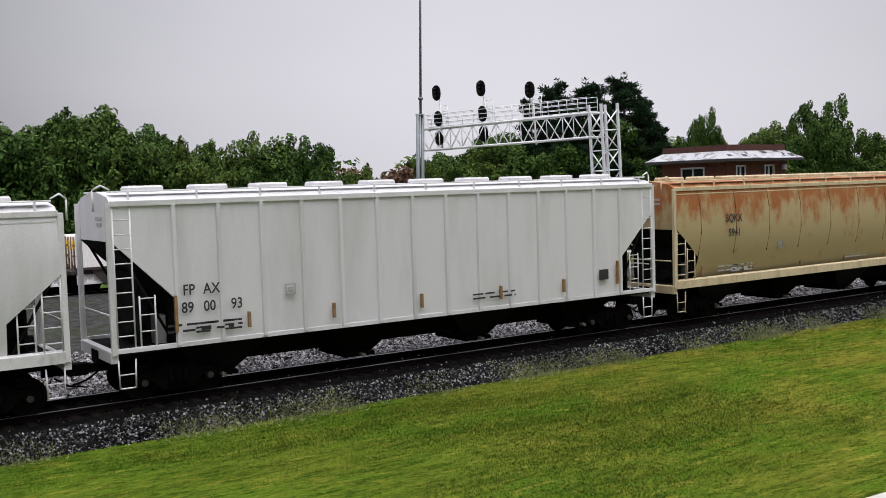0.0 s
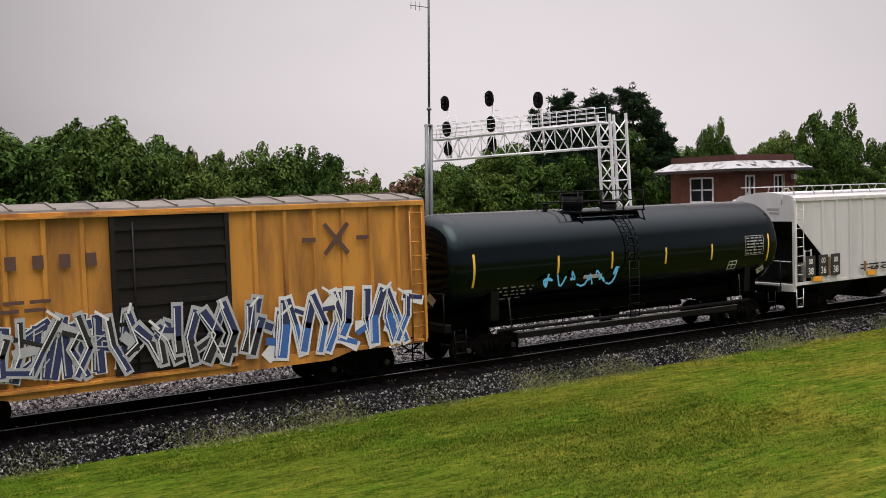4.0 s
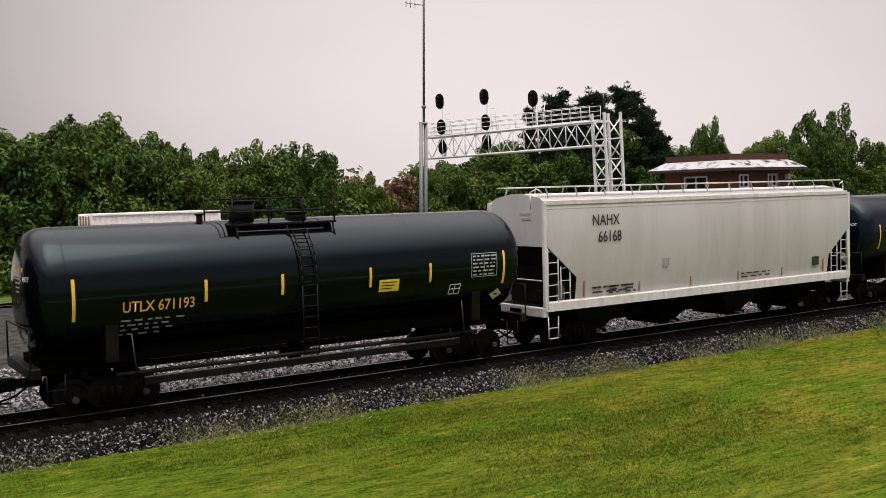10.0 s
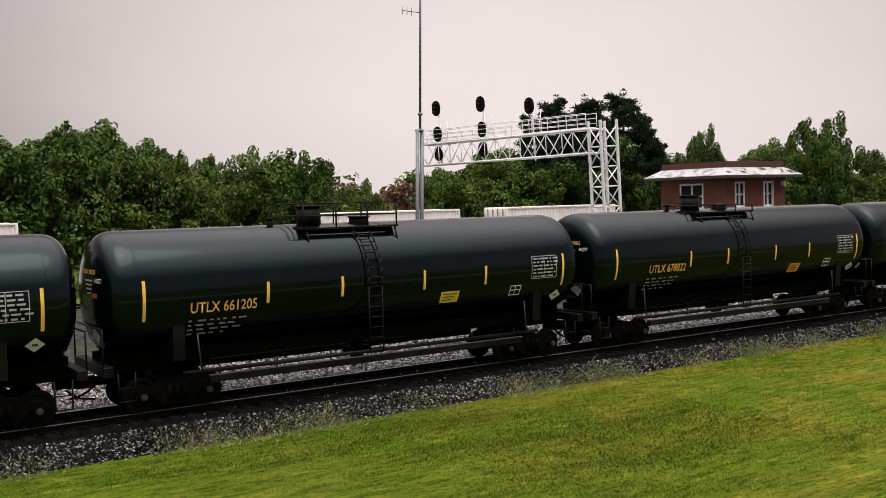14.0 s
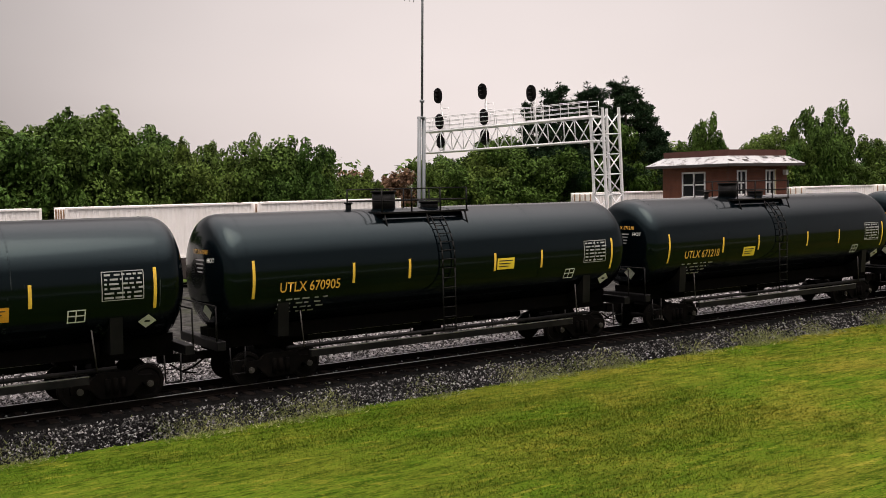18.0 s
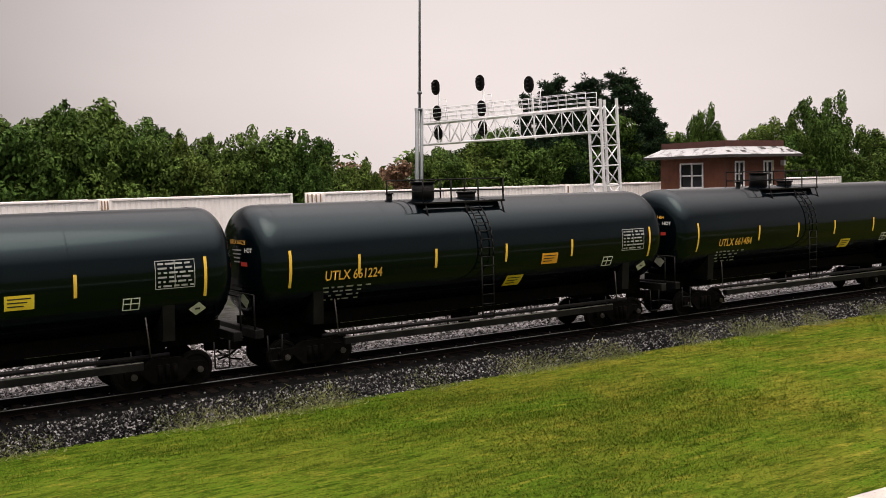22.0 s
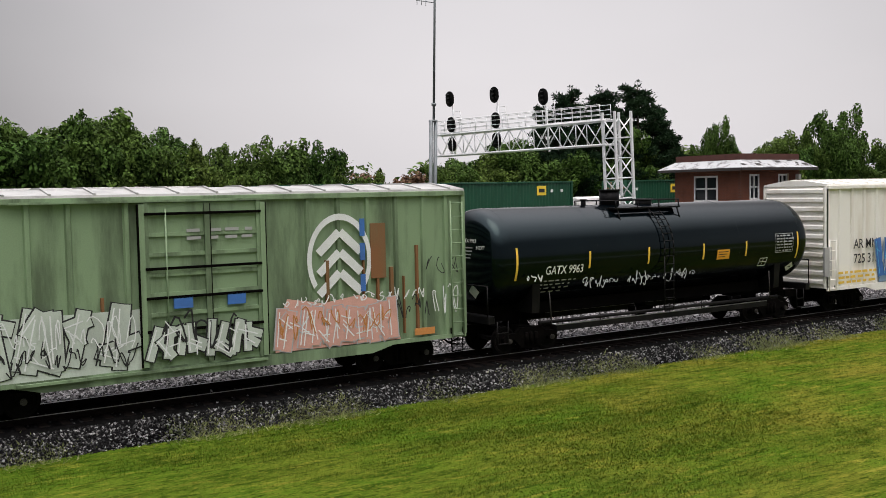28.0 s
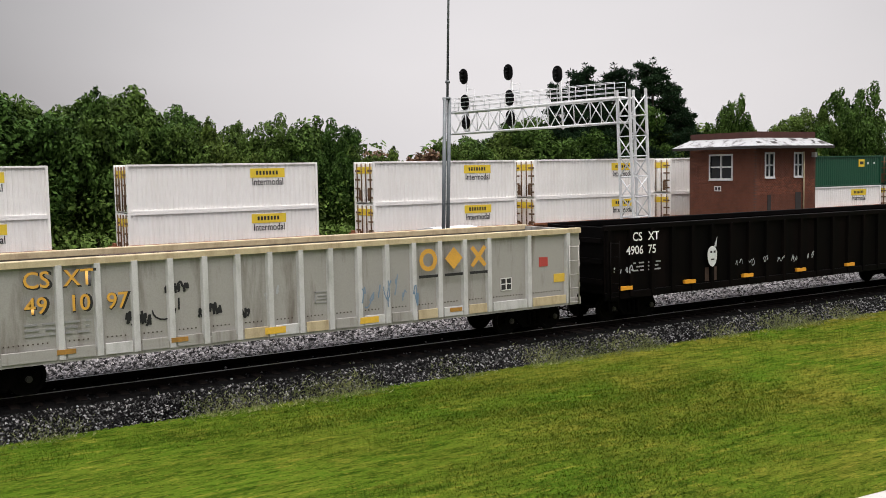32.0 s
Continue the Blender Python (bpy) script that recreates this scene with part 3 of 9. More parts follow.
def scrawl(parent, x0, x1, z0, z1, y, colour, seed, n=4, width=0.035, tip=0.0, name="sprayed_tag"):
    """A quick looping tag in one colour."""
    rng = random.Random(seed)
    g = Geo()
    w = (x1 - x0) / n
    last = None
    for i in range(n):
        xa = x0 + i * w
        pts = [(xa + rng.uniform(0.0, 0.35) * w, rng.choice((z0, z1)) + rng.uniform(-0.1, 0.1) * (z1 - z0))]
        for k in range(rng.randint(4, 6)):
            up = pts[-1][1] < (z0 + z1) / 2
            pts.append((xa + rng.uniform(0.0, 1.1) * w, (z1 if up else z0) + (-1 if up else 1) * rng.random() ** 1.5 * 0.75 * (z1 - z0)))
        if last and rng.random() < 0.5:
            pts.insert(0, last)
        smooth = []
        for a, b, c in zip(pts, pts[1:], pts[2:]):
            for f in (0.0, 0.33, 0.66):
                p, q = (a[0] + b[0]) / 2, (a[1] + b[1]) / 2
                r, t = (b[0] + c[0]) / 2, (b[1] + c[1]) / 2
                smooth.append(((1 - f) ** 2 * p + 2 * f * (1 - f) * b[0] + f * f * r, (1 - f) ** 2 * q + 2 * f * (1 - f) * b[1] + f * f * t))
        ribbon(g, smooth, width, y - 0.0008 * (i % 3))
        last = smooth[-1]
    if tip:
        zc = (z0 + z1) / 2
        g.v = [(x, yy - 0.5 * (z - zc) ** 2 * 0 + math.tan(radians(tip)) * (z - zc), z) for x, yy, z in g.v]
    return part(name, g, SPRAY[colour], parent, kind="stuff")


def wild_piece(parent, x0, x1, z0, z1, y, fills, edge, shine, seed, count=14, width=0.22, name="spray_painting"):
    """A sprayed piece of interlocked, pointed letter strokes, laid over one another as thin paint."""
    rng = random.Random(seed)
    back, upper, lower, light = Geo(), Geo(), Geo(), Geo()
    mid = z0 + (z1 - z0) * 0.48
    for k in range(count):
        x = x0 + (x1 - x0) * (k + 0.5) / count + rng.uniform(-0.15, 0.15)
        w = width * rng.uniform(0.7, 1.3)
        top, low = z1 - rng.random() ** 2 * (z1 - z0) * 0.35, z0 + rng.random() ** 2 * (z1 - z0) * 0.3
        a, b = rng.uniform(-0.35, 0.35), rng.uniform(-0.35, 0.35)
        xm = x + rng.uniform(-0.12, 0.12)
        yy = y - 0.007 * (k % 5)
        ribbon(back, [(x + b, low - 0.05), (xm, mid), (x + a, top + 0.07)], w + 0.11, yy)
        ribbon(lower, [(x + b, low), (xm, mid)], w, yy - 0.0042)
        ribbon(upper, [(xm, mid), (x + a, top)], w, yy - 0.0042)
        if k % 2 == 0:
            zz = rng.uniform(z0 + 0.2, z1 - 0.2)
            dx = rng.choice((-1, 1)) * (x1 - x0) / count * rng.uniform(0.8, 1.7)
            ribbon(back, [(x, zz), (x + dx, zz + rng.uniform(-0.35, 0.35))], w + 0.1, yy - 0.0021)
            ribbon(upper if zz > mid else lower, [(x, zz), (x + dx, zz + rng.uniform(-0.25, 0.25))], w * 0.75, yy - 0.0042)
        ribbon(light, [(x + a - w * 0.4, top), (xm - w * 0.35, mid), (x + b - w * 0.4, low)], 0.035, y - 0.038)
        if k % 3 == 0:
            ribbon(light, [(x + a, top), (x + a + rng.uniform(-0.35, 0.35), top + 0.22)], 0.07, y - 0.038)
    pc = part(name, back, SPRAY[edge], parent)
    part("paint_upper_fill", upper, SPRAY[fills[0]], pc, kind="stuff")
    part("paint_lower_fill", lower, SPRAY[fills[1]], pc, kind="stuff")
    part("paint_highlight", light, SPRAY[shine], pc, kind="stuff")
    tagged(pc, kind="stuff")
    return pc



def block_piece(parent, x0, x1, z0, z1, y, fill, edge, shine, seed, letters=5, stem=0.26, lean=0.0, name="spray_painting"):
    """A sprayed row of tall blocky strokes: stems and cross strokes, an edge colour behind, fill and highlights before."""
    rng = random.Random(seed)
    back, body, light = Geo(), Geo(), Geo()
    w = (x1 - x0) / letters
    for i in range(letters):
        a = x0 + i * w + 0.12 * w
        b = a + w * rng.uniform(0.62, 0.8)
        lo, hi = z0 + rng.uniform(0.0, 0.12) * (z1 - z0), z1 - rng.uniform(0.0, 0.15) * (z1 - z0)
        skew = lambda x, z: (x + lean * (z - z0), z)
        strokes = []
        for m in range(rng.randint(2, 3)):
            xa = a + (b - a) * (m / 2.0 + rng.uniform(-0.2, 0.2))
            strokes.append([(xa, lo + rng.uniform(0, 0.15)), (xa + rng.uniform(-0.3, 0.3) * w, hi - rng.uniform(0, 0.2))])
        for m in range(2):
            za = lo + (hi - lo) * rng.uniform(0.15, 0.85)
            strokes.append([(a + rng.uniform(-0.1, 0.3) * w, za), (b + rng.uniform(-0.3, 0.15) * w, min(hi, max(lo, za + rng.uniform(-0.45, 0.45))))])
        for k, st in enumerate(strokes):
            st = [skew(*p) for p in st]
            yy = y - 0.004 * (k % 4)
            ribbon(back, st, stem + 0.08, yy)
            ribbon(body, st, stem, yy - 0.009)
            (xa, za), (xb, zb) = st
            ribbon(light, [(xa - stem * 0.3, za), (xb - stem * 0.3, zb)], 0.035, y - 0.027)
            if rng.random() < 0.6:
                xm, zm = xa + (xb - xa) * 0.5, za + (zb - za) * rng.uniform(0.3, 0.7)
                ribbon(light, [(xm, zm), (xm + rng.uniform(-0.3, 0.3), zm + rng.uniform(-0.3, 0.3))], 0.03, y - 0.029)
    top = part(name, back, SPRAY[edge], parent, kind="stuff")
    part("paint_fill", body, SPRAY[fill], top, kind="stuff")
    part("paint_highlight", light, SPRAY[shine], top, kind="stuff")
    return top

# ---- ground ----
def ground_height(y):
    pts = [(-400, -1.1), (-27, -1.05), (-15, -0.92), (-3.2, -0.86), (-2.4, -0.82), (-1.4, -0.55), (2.5, -0.5), (5, -0.42), (13, -0.22), (19, 0.0), (29, 0.0), (45, 0.1), (900, 0.5), (3000, 0.5)]
    for (a, za), (b, zb) in zip(pts, pts[1:]):
        if y <= b:
            return za + (zb - za) * (y - a) / (b - a)
    return 0.5


def build_ground():
    xs = [-1500, -700, -300, -120, -60, -30] + [-20 + 2.5 * i for i in range(57)] + [150, 200, 300, 500, 900, 1800]
    ys = [-400, -200, -100, -60, -40, -27, -23, -19, -15, -12, -9, -7, -5, -3.9, -3.2, -2.7, -2.4, -1.9, -1.4, 0, 2.5, 4, 5, 8, 11, 13, 16, 19, 22, 26, 29, 33, 38, 45, 60, 90, 150, 300, 600, 900, 1800, 2900]
    g = Geo()
    verts = []
    for y in ys:
        for x in xs:
            wave = noise.noise(Vector((x * 0.11, y * 0.17, 3.0))) * (0.05 if -30 < y < -3 else 0.0)
            verts.append((x, y, ground_height(y) + wave))
    nx = len(xs)
    faces, kinds = [], []
    for j in range(len(ys) - 1):
        for i in range(nx - 1):
            a = j * nx + i
            faces.append((a, a + 1, a + 1 + nx, a + nx))
            ym, xm = (ys[j] + ys[j + 1]) / 2, (xs[i] + xs[i + 1]) / 2
            kinds.append(0 if ym < -2.7 else (1 if ym < 30 else 2))
    g.add(verts, faces, True)
    me = g.mesh("ground")
    for m in (LAWN, GRAVEL, FIELD):
        me.materials.append(m)
    me.polygons.foreach_set("material_index", kinds)
    ob = new("ground", me)
    return tagged(ob, "mown green lawn running into grey yard gravel and meadow", "ground", kind="structure")


build_ground()


def track(name, line, slope, x0, x1, z, label):
    """Ballast bed, ties and two rails along a straight line."""
    top = thing(name, label, "railway track")
    top["kind"] = "structure"
    top.matrix_basis = pose(25.0, line, z, 0, 0, math.degrees(math.atan(slope)))
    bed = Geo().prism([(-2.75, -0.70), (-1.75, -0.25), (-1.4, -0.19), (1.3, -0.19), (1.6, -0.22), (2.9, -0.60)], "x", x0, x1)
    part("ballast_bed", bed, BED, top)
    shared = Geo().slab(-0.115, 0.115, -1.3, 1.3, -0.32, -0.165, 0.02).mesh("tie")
    shared.materials.append(TIE)
    n = int((x1 - x0) / 0.52)
    lo, hi = -30.0, 60.0
    rest = Geo()
    for i in range(n):
        x = x0 + 0.26 + i * 0.52
        if lo < x < hi:
            t = part("tie", shared, TIE, top)
            t.location = (x, 0, 0)
        else:
            rest.box(x - 0.115, x + 0.115, -1.3, 1.3, -0.3, -0.165)
    part("distant_ties", rest, TIE, top, kind="stuff")
    for s in (-1, 1):
        yc = s * 0.755
        foot = [(yc - 0.07, -0.165), (yc + 0.07, -0.165), (yc + 0.07, -0.15), (yc + 0.012, -0.135), (yc + 0.012, -0.045), (yc + 0.036, -0.035),
                (yc + 0.036, -0.004), (yc - 0.036, -0.004), (yc - 0.036, -0.035), (yc - 0.012, -0.045), (yc - 0.012, -0.135), (yc - 0.07, -0.15)]
        r = part("rail", Geo().prism(foot, "x", x0, x1), RAIL, top)
        part("rail_head", Geo().box(x0, x1, yc - 0.037, yc + 0.034, -0.007, 0.0), RAIL_TOP, r)
    return top


track("track_near", 0.0, 0.0, -700.0, 800.0, RAIL_Z, "straight railway track beside the lawn, stone ballast darkened as in train shade")
track("track_far", 28.0, 0.0, -500.0, 400.0, 0.12, "second railway track on grey ballast behind the yard")


# ---- overhead signal structure ----
def signal_bridge(x, y, z):
    top = thing("signal_bridge", "white lattice steel cantilever signal bridge with dark signal heads", "signal bridge", where=pose(x, y, z, 0, -2.5, 0))
    part("footing", Geo().slab(-1.5, 1.5, -1.1, 1.1, -0.5, 0.18, 0.06), CONCRETE, top, "white-painted concrete footing")
    h, w = 10.0, 0.74
    for sx in (-1, 1):
        for sy in (-1, 1):
            part("column_leg", Geo().box(sx * w - 0.075, sx * w + 0.075, sy * w * 0.8 - 0.075, sy * w * 0.8 + 0.075, 0.15, h + 0.25), GALV, top)
    cross = [("x", -1), ("x", 1), ("y", -1), ("y", 1)]
    steps = 7
    for axis, s in cross:
        for i in range(steps):
            za, zb = 0.35 + (h - 0.5) * i / steps, 0.35 + (h - 0.5) * (i + 1) / steps
            if axis == "x":
                a, b = (-w, s * w * 0.8, za), (w, s * w * 0.8, zb)
                c = (w, s * w * 0.8, za)
            else:
                a, b = (s * w, -w * 0.8, za), (s * w, w * 0.8, zb)
                c = (s * w, w * 0.8, za)
            if i % 2:
                a, b = (b[0], b[1], a[2]), (a[0], a[1], b[2])
            part("brace", Geo().rod(a, b, 0.045, 6), GALV, top)
            part("strut", Geo().rod((a[0] if i % 2 == 0 else b[0], a[1] if i % 2 == 0 else b[1], za), c if i % 2 == 0 else (a[0], a[1], za), 0.045, 6), GALV, top)
    # the arm: a box truss over the far tracks
    end = Vector((-3.4, 17.2, 0.0))
    along = end.normalized()
    length = end.length
    across = Vector((along.y, -along.x, 0))
    zt, zb_, hw = 9.72, 8.08, 0.62
    arm = part("arm", Geo().rod(along * 0.5 + Vector((0, 0, zt)) + across * hw, along * length + Vector((0, 0, zt)) + across * hw, 0.085, 8), GALV, top, "white box-truss arm")
    pt = lambda d, s, zz: along * d + across * (s * hw) + Vector((0, 0, zz))
    for s, zz in ((-1, zt), (1, zb_), (-1, zb_)):
        part("chord", Geo().rod(pt(0.5, s, zz), pt(length, s, zz), 0.085, 8), GALV, arm)
    n = 14
    for s in (-1, 1):
        for i in range(n):
            d0, d1 = 0.6 + (length - 0.6) * i / n, 0.6 + (length - 0.6) * (i + 1) / n
            a, b = (pt(d0, s, zb_), pt(d1, s, zt)) if i % 2 else (pt(d0, s, zt), pt(d1, s, zb_))
            part("web_diagonal", Geo().rod(a, b, 0.04, 6), GALV, arm)
            if i % 2 == 0:
                part("web_post", Geo().rod(pt(d0, s, zb_), pt(d0, s, zt), 0.035, 6), GALV, arm)
    for i in range(0, n + 1, 2):
        d0 = 0.6 + (length - 0.6) * i / n
        for zz in (zt, zb_):
            part("cross_strut", Geo().rod(pt(d0, -1, zz), pt(d0, 1, zz), 0.035, 6), GALV, arm)
    deck = Geo()
    for k in range(5):
        o = -0.5 + k * 0.25
        deck.rod(along * 0.9 + across * o + Vector((0, 0, zt + 0.12)), along * length + across * o + Vector((0, 0, zt + 0.12)), 0.03, 4)
    part("walkway", deck, GALV, arm)
    for s in (-1, 1):
        for zz in (0.42, 0.75, 1.08):
            part("handrail", Geo().rod(pt(0.9, s, zt + zz), pt(length, s, zt + zz), 0.024, 6), GALV, arm)
        for i in range(11):
            d0 = 0.9 + (length - 0.9) * i / 10
            part("handrail_post", Geo().rod(pt(d0, s, zt + 0.1), pt(d0, s, zt + 1.08), 0.024, 6), GALV, arm)
    # three masts with heads: one above, two below
    for d, lift, low in ((length - 2.2, 2.75, True), (length - 6.9, 2.65, True), (length - 11.6, 2.08, False)):
        base = along * d - across * 0.1
        mast = part("signal_mast", Geo().rod(base + Vector((0, 0, zb_ + 0.1)), base + Vector((0, 0, zt + lift)), 0.06, 8), GALV, top)
        for zz in (zt + lift, zt + 0.75, zt - 0.75) if low else (zt + lift,):
            hd = Geo()
            c = base + Vector((-0.16, 0, zz)) + along * 0.12
            prof = [(0.47 * math.cos(a), 0.60 * math.sin(a)) for a in [2 * math.pi * k / 20 for k in range(20)]]
            prof = [(max(min(u, 0.43), -0.43), v) for u, v in prof]
            hd.loft([[c + along * u + Vector((sx, 0, v)) for u, v in prof] for sx in (-0.03, 0.03)])
            head = part("signal_head", hd, BLACK_METAL, mast, "black oval signal head")
            for v in (-0.3, 0.0, 0.3):
                part("lamp_hood", Geo().rod(c + Vector((-0.04, 0, v)), c + Vector((-0.32, 0, v)), 0.105, 10), BLACK_METAL, head)
            part("head_box", Geo().box(c.x + 0.03, c.x + 0.22, c.y - 0.14, c.y + 0.14, c.z - 0.42, c.z + 0.42), BLACK_METAL, head)
        for du in (-0.45, 0.45):
            part("cage_post", Geo().rod(base + along * du + Vector((0.3, 0, zt + 0.1)), base + along * du + Vector((0.3, 0, zt + 1.75)), 0.022, 6), GALV, mast)
        for zz in (0.5, 0.9, 1.3, 1.75):
            part("cage_rail", Geo().rod(base - along * 0.45 + Vector((0.3, 0, zt + zz)), base + along * 0.45 + Vector((0.3, 0, zt + zz)), 0.022, 6), GALV, mast)
    return top


signal_bridge(47.15, 22.9, 0.1)


# ---- radio mast and silver cabinet ----
def radio_mast(x, y, z):
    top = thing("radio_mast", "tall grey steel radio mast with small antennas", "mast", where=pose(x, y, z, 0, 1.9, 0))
    g = Geo()
    for dx, dy in ((-0.13, -0.06), (0.13, -0.06), (0.0, 0.14)):
        g.rod((dx, dy, -0.5), (dx, dy, 8.9), 0.095, 8)
    lower = part("lower_mast", g, MAST, top, "three joined grey steel tubes")
    part("band", Geo().rod((0, 0, 8.8), (0, 0, 8.9), 0.2, 10), MAST, lower)
    part("upper_mast", Geo().rod((0.06, 0, 8.8), (0.06, 0, 19.0), 0.065, 10, 0.05), MAST, top)
    part("collar", Geo().rod((0.06, 0, 9.6), (0.06, 0, 9.72), 0.12, 8), MAST, top)
    a = Geo().rod((0.06, 0, 14.6), (-1.0, 0, 14.6), 0.02, 6)
    for k in range(3):
        a.rod((-0.45 - 0.25 * k, 0, 14.4), (-0.45 - 0.25 * k, 0, 14.8), 0.014, 6)
    part("antenna", a, MAST, top, "small yagi antenna")
    part("junction_box", Geo().slab(0.15, 0.75, -0.5, -0.15, 1.1, 1.75, 0.03), SILVER, top)
    part("conduit", Geo().rod((0.45, -0.3, -0.5), (0.45, -0.3, 1.1), 0.05, 8), SILVER, top)


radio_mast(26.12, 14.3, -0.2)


def signal_cabinet(x, y, z):
    top = thing("signal_cabinet", "silver metal trackside equipment cabinet with two doors", "cabinet", where=pose(x, y, z, 0, 0, 7))
    part("plinth", Geo().slab(-1.35, 1.35, -1.0, 1.0, -0.45, -0.02, 0.04), CONCRETE, top)
    part("body", Geo().slab(-1.25, 1.25, -0.9, 0.9, -0.02, 2.3, 0.04), SILVER, top)
    part("roof", Geo().prism([(-1.0, 2.3), (1.0, 2.3), (1.0, 2.36), (0, 2.5), (-1.0, 2.36)], "x", -1.36, 1.36), GALV, top, "pale peaked metal roof")
    for xa in (-1.1, 0.08):
        d = part("door", Geo().box(xa, xa + 1.0, -0.935, -0.89, 0.12, 2.15), SILVER, top)
        part("door_handle", Geo().box(xa + 0.88, xa + 0.93, -0.98, -0.935, 1.0, 1.25), BLACK_METAL, d)
    part("notice", Geo().box(-0.75, -0.42, -0.945, -0.935, 0.55, 1.05), WHITE_MARK, top)
    part("notice", Geo().box(-0.7, -0.48, -0.945, -0.935, 1.35, 1.6), WHITE_MARK, top)
    part("end_door", Geo().box(-1.29, -1.24, -0.6, 0.55, 0.15, 2.1), SILVER, top)


signal_cabinet(27.55, 15.95, -0.2)


# ---- brick interlocking tower ----
def brick_tower(x, y, z):
    top = thing("signal_tower", "two-storey red brick railway tower with a pale weathered skirt roof", "building", where=pose(x, y, z))
    W, D, H = 6.3, 5.9, 6.25
    part("foundation", Geo().slab(-0.15, W + 0.15, -0.15, D + 0.15, -1.0, 0.75, 0.05), CONCRETE, top, "pale stained concrete foundation")
    holes_front = [(1.05, 1.8, 4.25, 5.75), (4.05, 4.8, 4.25, 5.75)]
    holes_side = [(1.95, 3.85, 4.15, 5.7)]

    def wall(name, length, holes, place):
        xs = sorted({0.0, length, *[h[0] for h in holes], *[h[1] for h in holes]})
        zs = sorted({0.75, H, *[h[2] for h in holes], *[h[3] for h in holes]})
        first = None
        for a, b in zip(xs, xs[1:]):
            for c, d in zip(zs, zs[1:]):
                if not any(h[0] <= a and b <= h[1] and h[2] <= c and d <= h[3] for h in holes):
                    ob = part(name if first is None else "wall_section", Geo().box(a, b, 0.02, 0.3, c, d), MORTAR, first or top)
                    if first is None:
                        first = ob
        first.matrix_basis = place
        return first
    front = wall("wall", W, holes_front, pose(0, 0, 0))
    left = wall("wall", D, holes_side, pose(0, D, 0, 0, 0, -90))
    part("wall", Geo().box(0, W, D - 0.3, D, 0.75, H), MORTAR, top)
    part("wall", Geo().box(W - 0.3, W, 0.3, D - 0.3, 0.75, H), MORTAR, top)
    part("floor_slab", Geo().box(0.3, W - 0.3, 0.3, D - 0.3, 0.75, 0.9), DARK_WOOD, top)
    # brick courses
    brick = Geo().slab(-0.115, 0.115, 0.0, 0.03, 0, 0.085, 0.008).mesh("brick")
    brick.materials.append(BRICK)
    small = {"n": 0}
    for wall_ob, length, holes in ((front, W, holes_front), (left, D, holes_side)):
        rest = Geo()
        course = 0
        zz = 0.76
        while zz < H - 0.1:
            xx = 0.12 + (0.0 if course % 2 else 0.12)
            while xx < length - 0.1:
                if not any(h[0] - 0.1 < xx < h[1] + 0.1 and h[2] - 0.09 < zz < h[3] for h in holes):
                    if small["n"] < 300 and wall_ob is front and 3.0 < zz < 6.0:
                        b = part("brick", brick, BRICK, wall_ob)
                        b.location = (xx, -0.004, zz)
                        small["n"] += 1
                    else:
                        rest.box(xx - 0.115, xx + 0.115, -0.004, 0.025, zz, zz + 0.085)
                xx += 0.245
            zz += 0.098
            course += 1
        part("brickwork", rest, BRICK, wall_ob, kind="stuff")
    # windows
    def window(holder, h, rows, cols):
        a, b, c, d = h
        win = part("window", Geo().box(a - 0.12, b + 0.12, -0.03, 0.1, d, d + 0.12).box(a - 0.12, b + 0.12, -0.03, 0.1, c - 0.1, c)
                   .box(a - 0.12, a, -0.03, 0.1, c, d).box(b, b + 0.12, -0.03, 0.1, c, d), WINDOW_WHITE, holder, "white wooden window frame")
        part("pane", Geo().box(a, b, 0.08, 0.09, c, d), GLASS, win)
        for k in range(1, cols):
            xm = a + (b - a) * k / cols
            part("mullion", Geo().box(xm - 0.055, xm + 0.055, 0.0, 0.075, c, d), WINDOW_WHITE, win)
        for k in range(1, rows):
            zm = c + (d - c) * k / rows
            part("glazing_bar", Geo().box(a, b, 0.0, 0.07, zm - 0.05, zm + 0.05), WINDOW_WHITE, win)
        part("window_sill", Geo().slab(a - 0.12, b + 0.12, -0.1, 0.02, c - 0.16, c - 0.09, 0.01), WINDOW_WHITE, win)
    for h in holes_front:
        window(front, h, 2, 2)
    window(left, holes_side[0], 2, 2)
    part("boarded_opening", Geo().box(1.2, 1.55, -0.03, 0.02, 1.3, 3.0), DARK_WOOD, front, "dark boarded lower opening")
    part("boarded_opening", Geo().box(4.1, 4.7, -0.03, 0.02, 0.9, 3.1), DARK_WOOD, front, "dark boarded lower doorway")
    part("downpipe", Geo().rod((4.9, -0.09, 0.8), (4.9, -0.09, 5.9), 0.05, 8), FRAME_CREAM, front, "pale rusted downpipe")
    part("station_sign", Geo().box(2.35, 2.95, -0.03, 0.0, 3.25, 3.6), WHITE_MARK, left, "small white name board")
    g = Geo().box(2.42, 2.6, -0.04, -0.03, 3.31, 3.54).box(2.7, 2.88, -0.04, -0.03, 3.31, 3.54)
    part("sign_letters", g, BLACK_MARK, left)
    # skirt roof and parapet
    o, zt, ze = 0.85, 6.85, 6.32
    outer = [(-o, -o, ze), (W + o, -o, ze), (W + o, D + o, ze), (-o, D + o, ze)]
    inner = [(0.05, 0.05, zt), (W - 0.05, 0.05, zt), (W - 0.05, D - 0.05, zt), (0.05, D - 0.05, zt)]
    low = [(p[0], p[1], ze - 0.07) for p in outer]
    inlow = [(p[0], p[1], ze - 0.1) for p in inner]
    roof = Geo().loft([inlow, low, outer, inner], caps=False)
    part("skirt_roof", roof, SHINGLE, top, "pale patchy asphalt skirt roof")
